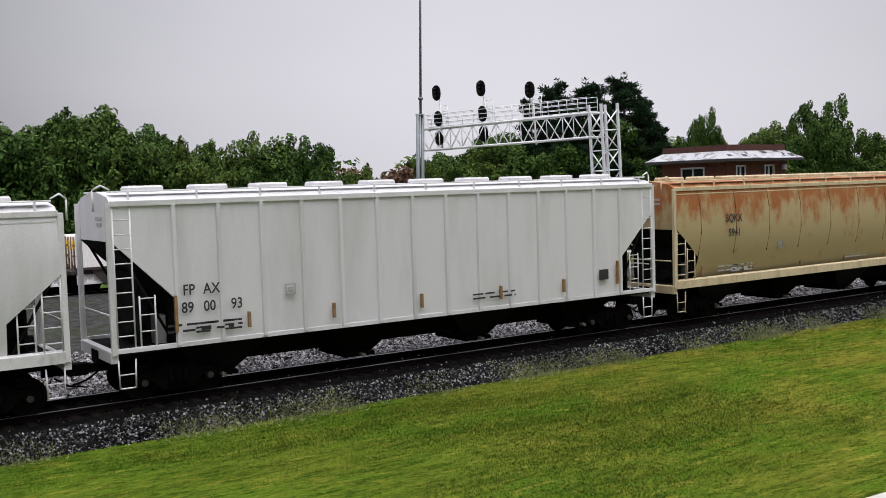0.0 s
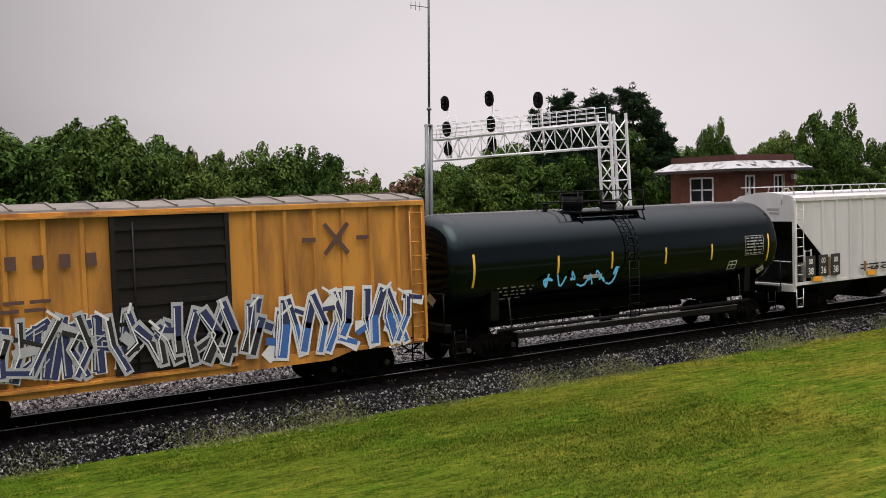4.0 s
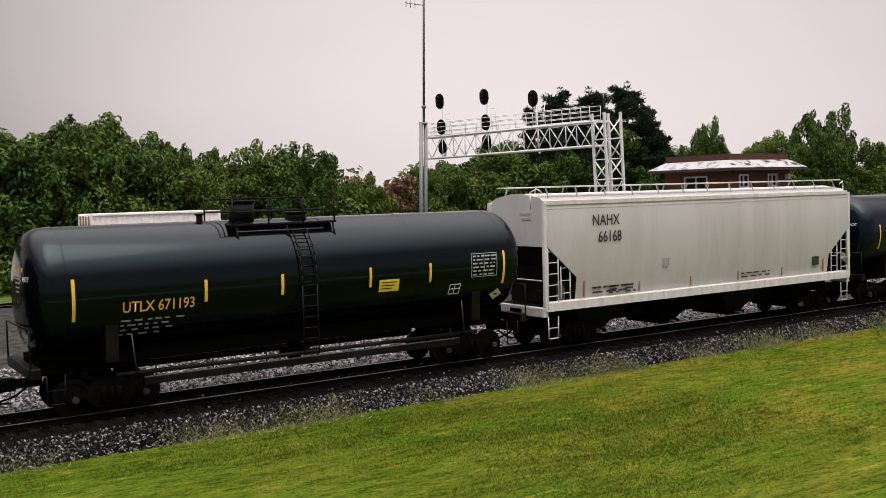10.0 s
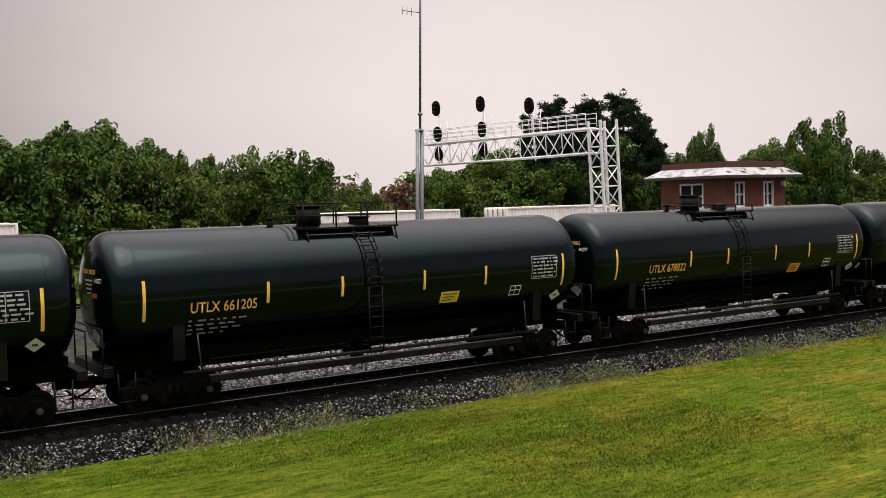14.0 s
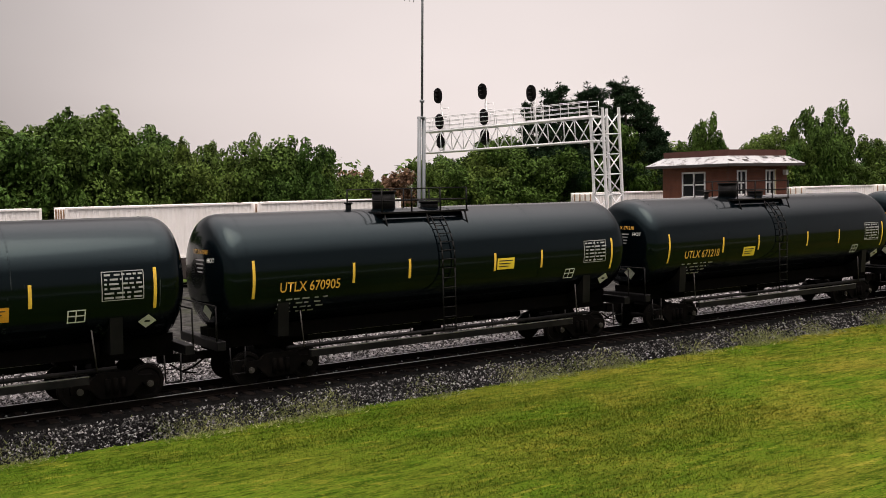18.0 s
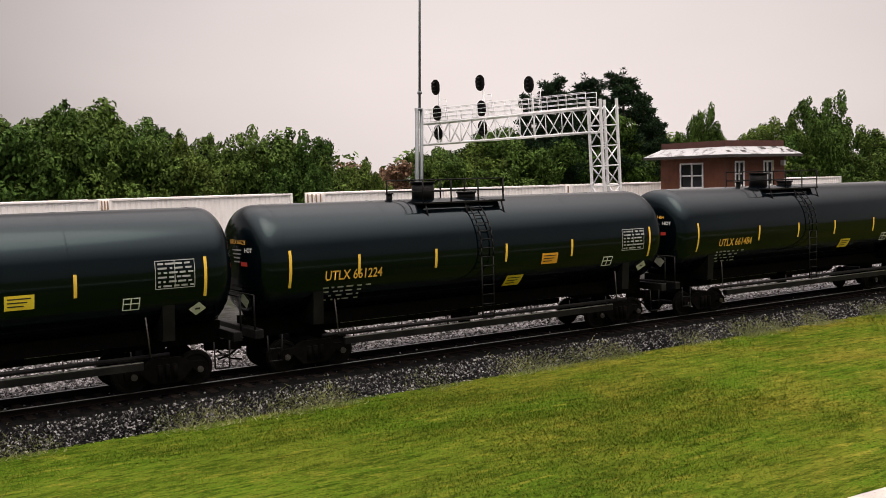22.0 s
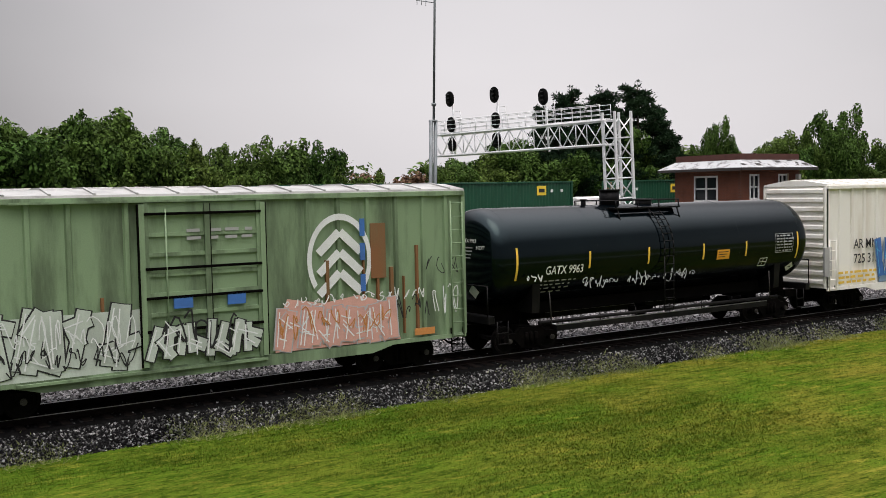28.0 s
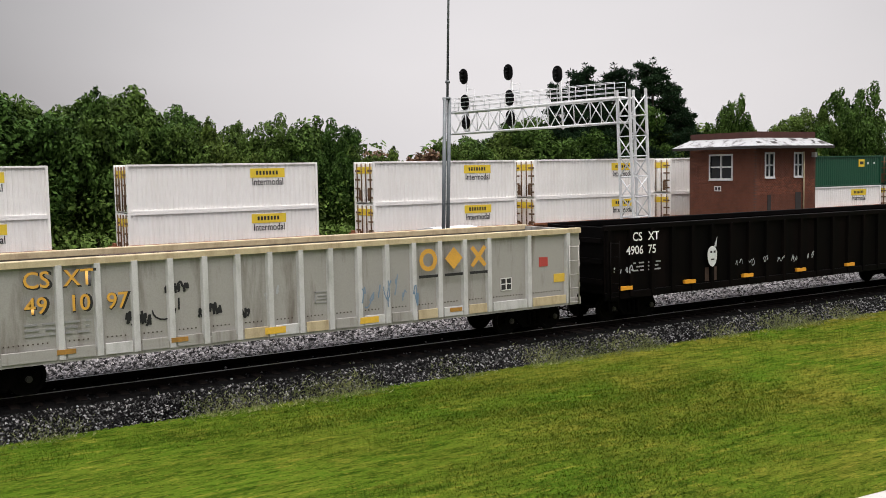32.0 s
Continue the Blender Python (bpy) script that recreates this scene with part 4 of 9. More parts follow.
    part("fascia", Geo().box(-o - 0.03, W + o + 0.03, -o - 0.03, -o + 0.02, ze - 0.2, ze - 0.02).box(-o - 0.03, -o + 0.02, -o, D + o, ze - 0.2, ze - 0.02), DARK_WOOD, top)
    rng = random.Random(5)
    for k in range(18):
        sh = rng.uniform(0.15, 0.6)
        xx = rng.uniform(-0.6, W + 0.4)
        t = rng.uniform(0.1, 0.85)
        yy, zz = -o + t * (o + 0.05), ze + t * (zt - ze)
        part("roof_patch", Geo().add([(xx, yy, zz + 0.012), (xx + sh, yy, zz + 0.012), (xx + sh, yy + 0.22, zz + 0.14), (xx, yy + 0.22, zz + 0.14)], [(0, 1, 2, 3)]), DARK_WOOD if k % 2 else SHINGLE, top)
    par = Geo()
    for a in ((0.05, W - 0.05, 0.05, 0.35), (0.05, W - 0.05, D - 0.35, D - 0.05), (0.05, 0.35, 0.35, D - 0.35), (W - 0.35, W - 0.05, 0.35, D - 0.35)):
        par.box(a[0], a[1], a[2], a[3], zt - 0.6, zt + 0.42)
    part("parapet", par, PARAPET, top, "dark red brick parapet")
    part("flat_roof", Geo().box(0.35, W - 0.35, 0.35, D - 0.35, zt - 0.2, zt), DARK_WOOD, top)
    part("floodlight", Geo().box(W - 0.5, W - 0.25, -0.3, -0.02, 5.5, 5.85), WINDOW_WHITE, front, "small white wall lamp")
    return top


brick_tower(53.4, 18.1, 0.1)


def yard_box(x, y, z, sx, sy, sz, mat, label, name="yard_box"):
    t = thing(name, label, "box", where=pose(x, y, z, 0, 0, 6))
    part("body", Geo().slab(-sx / 2, sx / 2, -sy / 2, sy / 2, 0, sz, 0.04), mat, t)
    part("lid", Geo().slab(-sx / 2 - 0.04, sx / 2 + 0.04, -sy / 2 - 0.04, sy / 2 + 0.04, sz, sz + 0.07, 0.02), mat, t)


yard_box(60.6, 16.9, -0.1, 1.0, 0.8, 1.1, GALV, "white metal electrical box beside the brick tower")
yard_box(56.6, 16.9, -0.12, 1.4, 0.8, 0.55, CONCRETE, "low concrete trough lid box beside the tower")
yard_box(55.0, 16.9, -0.12, 1.0, 0.7, 0.6, DARK_WOOD, "dark wooden crate beside the tower wall")
yard_box(66.0, 11.5, -0.35, 1.6, 1.2, 1.0, BLUE_TARP, "bright blue bin standing on the gravel yard", "yard_bin")


def kerb_path():
    t = thing("pavement", "pale concrete path edge at the lawn", "path")
    t["kind"] = "structure"
    t.matrix_basis = pose(16.6, -15.95, -0.95, 0, 0, -4)
    part("slab", Geo().slab(-30, 40, -1.6, 0.0, -0.2, 0.07, 0.02), CONCRETE, t)


kerb_path()

# ---- trees and plants ----
def leaf_cloud(rng, centres, count, size, flat=0.85, slim=0.55, fuzz=0.5):
    """Many small leaves turned outwards over a set of lumps (x, y, z, radius)."""
    vs, fs = [], []
    weights = [c[3] ** 2 for c in centres]
    picks = rng.choices(centres, weights, k=count)
    for x, y, z, r in picks:
        u, ph = rng.uniform(-1, 1), rng.uniform(0, 2 * math.pi)
        q = math.sqrt(1 - u * u)
        out = Vector((q * math.cos(ph), q * math.sin(ph), u))
        rr = r * (1.16 - fuzz + fuzz * rng.random() ** 0.8)
        c = Vector((x + rr * out.x, y + rr * out.y, z + rr * u * flat))
        nrm = (out * 0.7 + Vector((0, 0, 0.45)) + Vector((rng.gauss(0, 0.5), rng.gauss(0, 0.5), rng.gauss(0, 0.5)))).normalized()
        d = nrm.cross(Vector((rng.gauss(0, 1), rng.gauss(0, 1), rng.gauss(0, 1)))).normalized()
        e = nrm.cross(d)
        s = size * rng.uniform(0.6, 1.35)
        k = len(vs)
        vs += [c - d * s, c + e * s * slim, c + d * s, c - e * s * slim]
        fs.append((k, k + 1, k + 2, k + 3))
    return vs, fs


def needle_cloud(rng, centres, count, size):
    """Spiky tufts of long needles pointing out and up from a set of lumps."""
    vs, fs = [], []
    for x, y, z, r in rng.choices(centres, [c[3] ** 1.5 for c in centres], k=count):
        o = Vector((rng.gauss(0, 0.5), rng.gauss(0, 0.5), rng.gauss(0, 0.2)))
        c = Vector((x, y, z)) + o * r
        d = (o + Vector((rng.gauss(0, 0.35), rng.gauss(0, 0.35), 0.35 + rng.gauss(0, 0.3)))).normalized()
        e = d.cross(Vector((rng.gauss(0, 1), rng.gauss(0, 1), rng.gauss(0, 1)))).normalized()
        s = size * rng.uniform(0.6, 1.4)
        k = len(vs)
        vs += [c, c + d * s * 0.5 + e * s * 0.16, c + d * s, c + d * s * 0.5 - e * s * 0.16]
        fs.append((k, k + 1, k + 2, k + 3))
    return vs, fs


def broad_tree(seed, h, w, leaves, low=0.12, label="dense green broad-leaved tree", mat=None):
    rng = random.Random(seed)
    t = thing("broadleaf_tree", label, "tree", "trees behind the far track")
    g = Geo()
    g.rod((0, 0, -0.3), (0.1, 0.05, h * 0.35), 0.022 * h, 8, 0.016 * h).rod((0.1, 0.05, h * 0.35), (0, 0.1, h * 0.75), 0.016 * h, 8, 0.006 * h)
    part("trunk", g, BARK, t)
    lumps = [(0, 0, h * 0.6, w * 0.26), (0.1, 0, h * 0.38, w * 0.28)]
    for k in range(9):
        a = k * 2.4 + rng.uniform(-0.4, 0.4)
        f = low + 0.12 + 0.62 * rng.random()
        zz = h * f
        wide = w * 0.46 * math.sqrt(max(0.12, 1 - (max(0, f - 0.45) / 0.55) ** 2)) * rng.uniform(0.65, 1.0)
        p = (math.cos(a) * wide, math.sin(a) * wide, zz)
        part("limb", Geo().rod((0, 0, zz * 0.7), p, 0.008 * h, 5, 0.002 * h), BARK, t)
        big = w * rng.uniform(0.13, 0.2)
        lumps.append((*p, big))
        for m in range(7):
            b = rng.uniform(0, 6.28)
            lumps.append((p[0] + big * 1.0 * math.cos(b), p[1] + big * 1.0 * math.sin(b), zz + rng.uniform(-0.3, 1.0) * big, w * rng.uniform(0.045, 0.09)))
    for k in range(8):
        a, q = rng.uniform(0, 6.28), w * 0.3 * rng.random() ** 0.6
        top = h * (0.97 - 0.9 * (q / w) ** 1.0) - h * rng.uniform(0.0, 0.10)
        p = (q * math.cos(a), q * math.sin(a), top - w * 0.06)
        lumps.append((*p, w * rng.uniform(0.07, 0.11)))
        lumps.append((p[0] * 0.8, p[1] * 0.8, top - w * 0.17, w * rng.uniform(0.11, 0.15)))
        lumps.append((p[0] * 1.05, p[1] * 1.05, top + w * 0.02, w * 0.035))
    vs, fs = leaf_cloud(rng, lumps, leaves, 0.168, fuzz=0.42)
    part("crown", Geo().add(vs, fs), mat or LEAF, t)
    return t


def pine_tree(seed, h, w, leaves):
    rng = random.Random(seed)
    t = thing("pine_tree", "tall dark green pine with layered open crown", "tree", "pines behind the far track")
    part("trunk", Geo().rod((0, 0, -0.3), (0.15, 0, h * 0.97), 0.02 * h, 8, 0.004 * h), BARK, t)
    lumps = []
    tiers = 13
    for k in range(tiers):
        f = 0.30 + 0.62 * k / (tiers - 1)
        for b in range(5 if k < 10 else 4):
            a = k * 0.9 + b * 6.28 / 5 + rng.uniform(-0.4, 0.4)
            r = w * 0.5 * (1.12 - 0.85 * max(0, f - 0.45) / 0.55) * rng.uniform(0.55, 1.2)
            up = r * rng.uniform(0.05, 0.38)
            zz = h * (f + rng.uniform(-0.015, 0.015))
            p = (0.1 + math.cos(a) * r, math.sin(a) * r, zz + up)
            part("limb", Geo().rod((0.1, 0, zz - 0.1), p, 0.045, 5, 0.015), BARK, t)
            for q in (0.45, 0.7, 0.88, 1.0):
                lumps.append((0.1 + math.cos(a) * r * q, math.sin(a) * r * q, zz + up * q ** 1.5 + rng.uniform(-0.05, 0.2), w * (0.10 - 0.035 * f) * (1 if q < 1 else 0.7) * rng.uniform(0.7, 1.25)))
    for k in range(4):
        lumps.append((0.15, 0, h * (0.91 + 0.03 * k), w * (0.05 - 0.011 * k)))
    vs, fs = needle_cloud(rng, lumps, leaves, 0.30)
    part("crown", Geo().add(vs, fs), NEEDLE, t)
    return t


def plant_trees():
    base = [broad_tree(11, 10.0, 8.0, 21000), broad_tree(12, 10.0, 8.5, 21000), broad_tree(14, 10.0, 7.5, 21000)]
    # x, y, height, width factor, kind
    rows = [(4.3, 38.0, 9.45, 0.95, 0), (9.1, 38.7, 9.64, 0.9, 1), (13.0, 39.4, 9.64, 0.8, 2), (15.2, 38.0, 9.74, 0.6, 0), (18.4, 38.7, 9.05, 0.7, 1), (20.9, 39.4, 9.15, 0.65, 2), (23.0, 38.0, 8.15, 0.5, 0), (25.4, 38.7, 7.75, 0.55, 1), (28.4, 39.4, 8.4, 0.65, 2), (30.3, 38.0, 7.75, 0.5, 0), (32.4, 38.7, 7.45, 0.5, 1), (34.5, 39.4, 6.95, 0.5, 2), (36.5, 38.0, 6.36, 0.42, 0), (0.0, 38.7, 9.64, 1.0, 1), (-5.3, 39.4, 9.84, 1.1, 2), (7, 43, 9.3, 1.0, 0), (15, 43, 9.2, 1.0, 1), (23.5, 44, 8.0, 0.9, 2), (31, 45, 7.2, 0.9, 0), (47.8, 46.0, 6.74, 0.5, 1), (50.4, 46.6, 7.53, 0.6, 2), (53.5, 47.2, 8.03, 0.7, 0), (56.9, 46.0, 8.42, 0.75, 1), (60.8, 46.6, 9.21, 0.8, 2), (64.7, 47.2, 9.61, 0.8, 0), (69.0, 46.0, 9.81, 0.8, 1), (73.3, 46.6, 9.6, 0.6, 2), (78.6, 47.2, 9.7, 0.36, 0), (82.0, 46.0, 11.2, 0.34, 1), (84.2, 46.6, 10.4, 0.42, 2), (87.6, 47.2, 9.2, 0.45, 0), (91.3, 46.0, 9.9, 0.6, 1), (95.6, 46.6, 9.2, 0.45, 2), (100.2, 47.2, 11.9, 0.42, 0), (103.4, 46.0, 13.1, 0.55, 1), (105.8, 46.6, 11.2, 0.5, 2), (110.2, 47.2, 8.6, 0.55, 0), (117.7, 46.0, 9.6, 0.65, 1), (118.5, 46.6, 9.81, 0.8, 2), (124.8, 47.2, 9.81, 0.9, 0), (60, 53, 9.3, 1.1, 0), (74, 54, 9.6, 1.1, 1), (92, 55, 10, 1.2, 2), (105, 56, 10, 1.2, 0)]
    used = set()
    for x, y, h, w, k in rows:
        s = h / 10.0
        t = base[k]
        if k in used:
            t = copy_thing(base[k], pose(x, y, 0, 0, 0, (x * 37) % 360))
        else:
            used.add(k)
        t.matrix_basis = pose(x, y, 0, 0, 0, (x * 37) % 360)
        wide, tall = (1.15, 1.2) if x < 70 else (1.45, 1.12)
        t.scale = (w * wide, w * wide, s * tall)
    for x, y, h, w in ((38.4, 46, 6.4, 0.5), (42.0, 48, 6.6, 0.6), (45.0, 47, 6.6, 0.45)):
        d = broad_tree(int(x * 10), h, 8 * w, 3600, 0.2, "thin reddish half-bare tree", LEAF_DRY)
        d.matrix_basis = pose(x, y, 0)
    pines = pine_tree(31, 14.5, 6.6, 34000)
    first = True
    for x, y, h, w in ((62.7, 46.0, 14.9, 0.9), (66.6, 46.5, 15.1, 0.95), (71.4, 46, 15.8, 1.05), (69.0, 48, 13.9, 0.9), (74.0, 45.5, 13.4, 0.75), (60.2, 47, 13.4, 0.6), (75.9, 45.5, 10.6, 0.5)):
        t = pines if first else copy_thing(pines, pose(x, y, 0, 0, 0, x * 31 % 360))
        first = False
        t.matrix_basis = pose(x, y, 0, 0, 0, x * 31 % 360)
        t.scale = (w, w, h / 14.5)
    # far woods that close the view behind
    rng = random.Random(77)
    lumps = []
    for k in range(150):
        x = -60 + k * 1.9
        lumps.append((x, 64 + rng.uniform(-3, 3), rng.uniform(1.0, 5.0), rng.uniform(2.2, 3.2)))
        lumps.append((x, 66 + rng.uniform(-3, 3), rng.uniform(3.5, 5.2) if x < 50 else rng.uniform(4, 7.4), rng.uniform(1.6, 2.6)))
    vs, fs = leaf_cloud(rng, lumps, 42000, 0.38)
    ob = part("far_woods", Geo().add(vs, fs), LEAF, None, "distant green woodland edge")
    tagged(ob, category="woods", kind="stuff")
    # understorey along the foot of the trees
    lumps = []
    for k in range(120):
        x = -12 + k * 1.05
        y = (35.0 if x < 38 else 42.5) + rng.uniform(-0.8, 0.8)
        lumps.append((x, y, rng.uniform(0.4, 1.6), rng.uniform(0.9, 1.7)))
        lumps.append((x + 0.5, y + 2.0, rng.uniform(1.2, 3.4), rng.uniform(1.2, 2.0)))
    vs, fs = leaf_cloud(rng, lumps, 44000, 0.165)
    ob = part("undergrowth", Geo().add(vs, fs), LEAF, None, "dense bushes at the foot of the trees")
    tagged(ob, category="bushes", kind="stuff")


plant_trees()


def scatter_grass():
    rng = np.random.default_rng(4)
    n = 110000
    x = rng.uniform(1.5, 48, n)
    y = -2.65 - (rng.random(n) ** 1.0) * 15.0
    z = np.interp(y, [-27, -15, -3.2, -2.4], [-1.05, -0.92, -0.86, -0.82]) - 0.012
    h = rng.uniform(0.015, 0.045, n)
    a = rng.uniform(0, 2 * np.pi, n)
    w = rng.uniform(0.012, 0.030, n)
    lean = rng.normal(0, 0.035, (n, 2))
    v = np.zeros((n, 3, 3))
    v[:, 0] = np.stack([x - w * np.cos(a), y - w * np.sin(a), z], 1)
    v[:, 1] = np.stack([x + w * np.cos(a), y + w * np.sin(a), z], 1)
    v[:, 2] = np.stack([x + lean[:, 0], y + lean[:, 1], z + h + 0.018], 1)
    me = bpy.data.meshes.new("grass")
    me.from_pydata(v.reshape(-1, 3).tolist(), [], np.arange(n * 3).reshape(-1, 3).tolist())
    me.materials.append(BLADE)
    tagged(new("grass", me), "short mown green grass blades on the lawn", "grass", kind="stuff")
    # longer tufts on the near corner of the lawn
    n = 150000
    x = rng.uniform(1.5, 22, n)
    y = -3.2 - rng.random(n) * 14.5
    z = np.interp(y, [-27, -15, -3.2, -2.4], [-1.05, -0.92, -0.86, -0.82]) - 0.012
    h = rng.uniform(0.02, 0.06, n) * (0.75 + 0.35 * np.sin(y * 2.3 + np.sin(x * 0.8)))
    a = rng.uniform(0, 2 * np.pi, n)
    w = rng.uniform(0.006, 0.016, n)
    lean = rng.normal(0, 0.03, (n, 2))
    v = np.zeros((n, 3, 3))
    v[:, 0] = np.stack([x - w * np.cos(a), y - w * np.sin(a), z], 1)
    v[:, 1] = np.stack([x + w * np.cos(a), y + w * np.sin(a), z], 1)
    v[:, 2] = np.stack([x + lean[:, 0], y + lean[:, 1], z + h + 0.015], 1)
    me = bpy.data.meshes.new("grass_tufts")
    me.from_pydata(v.reshape(-1, 3).tolist(), [], np.arange(n * 3).reshape(-1, 3).tolist())
    me.materials.append(BLADE)
    tagged(new("grass_tufts", me), "slightly longer tufts of green lawn grass", "grass", kind="stuff")
    # taller weeds along the ballast's foot
    n = 46000
    x = rng.uniform(1.5, 46, n)
    clump = np.sin(x * 1.7) + np.sin(x * 0.63 + 1) + rng.normal(0, 0.6, n)
    keep = clump > 0.1
    x = x[keep]
    n = len(x)
    y = -2.75 + np.abs(rng.normal(0, 0.34, n)) * np.where(rng.random(n) < 0.7, 1, -0.7)
    z = np.interp(y, [-3.2, -2.75, -1.75], [-0.87, -0.88, -0.45])
    h = rng.uniform(0.03, 0.06, n) + 0.12 * rng.random(n) ** 3
    a = rng.uniform(0, 2 * np.pi, n)
    w = rng.uniform(0.012, 0.034, n)
    lean = rng.normal(0, 0.1, (n, 2))
    v = np.zeros((n, 3, 3))
    v[:, 0] = np.stack([x - w * np.cos(a), y - w * np.sin(a), z], 1)
    v[:, 1] = np.stack([x + w * np.cos(a), y + w * np.sin(a), z], 1)
    v[:, 2] = np.stack([x + lean[:, 0], y + lean[:, 1], z + h], 1)
    me = bpy.data.meshes.new("weeds")
    me.from_pydata(v.reshape(-1, 3).tolist(), [], np.arange(n * 3).reshape(-1, 3).tolist())
    me.materials.append(WEED)
    tagged(new("weeds", me), "pale straggling weeds along the ballast edge", "weeds", kind="stuff")
    # weeds in the yard by the signal footing
    n = 5000
    x = np.concatenate([rng.normal(44.0, 2.2, n // 2), rng.normal(50.0, 1.4, n // 2)])
    y = np.concatenate([rng.normal(19.5, 0.8, n // 2), rng.normal(18.4, 0.9, n // 2)])
    z = np.full(n, -0.15)
    h = rng.uniform(0.15, 0.75, n)
    a = rng.uniform(0, 2 * np.pi, n)
    w = rng.uniform(0.02, 0.05, n)
    lean = rng.normal(0, 0.2, (n, 2))
    v = np.zeros((n, 3, 3))
    v[:, 0] = np.stack([x - w * np.cos(a), y - w * np.sin(a), z], 1)
    v[:, 1] = np.stack([x + w * np.cos(a), y + w * np.sin(a), z], 1)
    v[:, 2] = np.stack([x + lean[:, 0], y + lean[:, 1], z + h], 1)
    me = bpy.data.meshes.new("yard_weeds")
    me.from_pydata(v.reshape(-1, 3).tolist(), [], np.arange(n * 3).reshape(-1, 3).tolist())
    me.materials.append(WEED)
    tagged(new("yard_weeds", me), "tall weeds on the gravel by the signal footing", "weeds", kind="stuff")


scatter_grass()


def scatter_stones():
    rng = np.random.default_rng(9)
    n1, n2, n3 = 42000, 2000, 60000
    x = np.concatenate([1 + 61 * rng.random(n1) ** 1.25, rng.uniform(1, 60, n2), 1 + 71 * rng.random(n3) ** 1.2])
    y = np.concatenate([-2.85 + 1.15 * rng.random(n1) ** 1.15, rng.uniform(-1.35, 0.6, n2), 0.86 + 8.5 * rng.random(n3) ** 1.5])
    z = np.interp(y, [-2.8, -1.75, -1.4, 0.8, 0.95, 1.6, 2.9, 7], [-0.88, -0.45, -0.39, -0.39, -0.33, -0.36, -0.45, -0.36])
    tie = (np.abs(y) < 1.3) & (np.abs(((x - 25 + 700) % 0.52) - 0.26) < 0.12)
    keep = ~tie
    x, y, z = x[keep], y[keep], z[keep]
    n = len(x)
    s = np.where(y < 0.7, rng.uniform(0.022, 0.052, n), rng.uniform(0.04, 0.085, n))
    axes = rng.normal(0, 1, (n, 3, 3))
    q = np.linalg.qr(axes)[0]
    unit = np.array([[1, 0, 0], [-1, 0, 0], [0, 1, 0], [0, -1, 0], [0, 0, 1], [0, 0, -1]], float)
    radii = s[:, None, None] * rng.uniform(0.6, 1.2, (n, 6, 1))
    v = np.einsum("kj,nji->nki", unit, q) * radii
    v += np.stack([x, y, z + s * 0.25], 1)[:, None, :]
    f = np.array([[0, 2, 4], [2, 1, 4], [1, 3, 4], [3, 0, 4], [2, 0, 5], [1, 2, 5], [3, 1, 5], [0, 3, 5]])
    near = y < 0.7
    for name, mat, sel, label in (("ballast_stones", STONE, near, "loose crushed ballast stones along the track, most darkened as in shade"), ("yard_stones", YARD_STONE, ~near, "wet grey crushed stones of the yard beyond the track")):
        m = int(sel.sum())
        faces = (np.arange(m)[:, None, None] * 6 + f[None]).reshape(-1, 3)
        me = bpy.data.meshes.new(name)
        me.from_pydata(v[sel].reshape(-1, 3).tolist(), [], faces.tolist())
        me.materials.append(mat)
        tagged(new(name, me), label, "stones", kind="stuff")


scatter_stones()

# ---- rail cars: running gear shared by all ----
CARS = []          # (thing, middle at 0 s, wheelsets)
WORDS = ["UTLX 671193", "UTLX 662769", "UTLX 678787", "UTLX 661205", "UTLX 678822", "UTLX 671272", "UTLX 671273", "UTLX 661389", "UTLX 671218", "UTLX 670905",
         "UTLX 662753", "UTLX 678765", "GATX 17750", "UTLX 661484", "UTLX 661224", "UTLX 674412", "UTLX 661191", "UTLX 663660", "UTLX 662967", "GATX 9963",
         "TILX 251029", "TILX 251054", "DBCX 200477", "FPAX", "980207", "FP", "AX", "89", "93", "ACFX", "64616", "NAHX", "66168", "SQKX", "5941", "GEFX", "51395", "AR MN",
         "725 317", "CS", "XT", "4906", "75", "10", "97", "18", "92", "39", "48", "42", "27", "49", "HOT", "19056", "Intermodal", "38", "36", "00"]
cut_letters(WORDS)


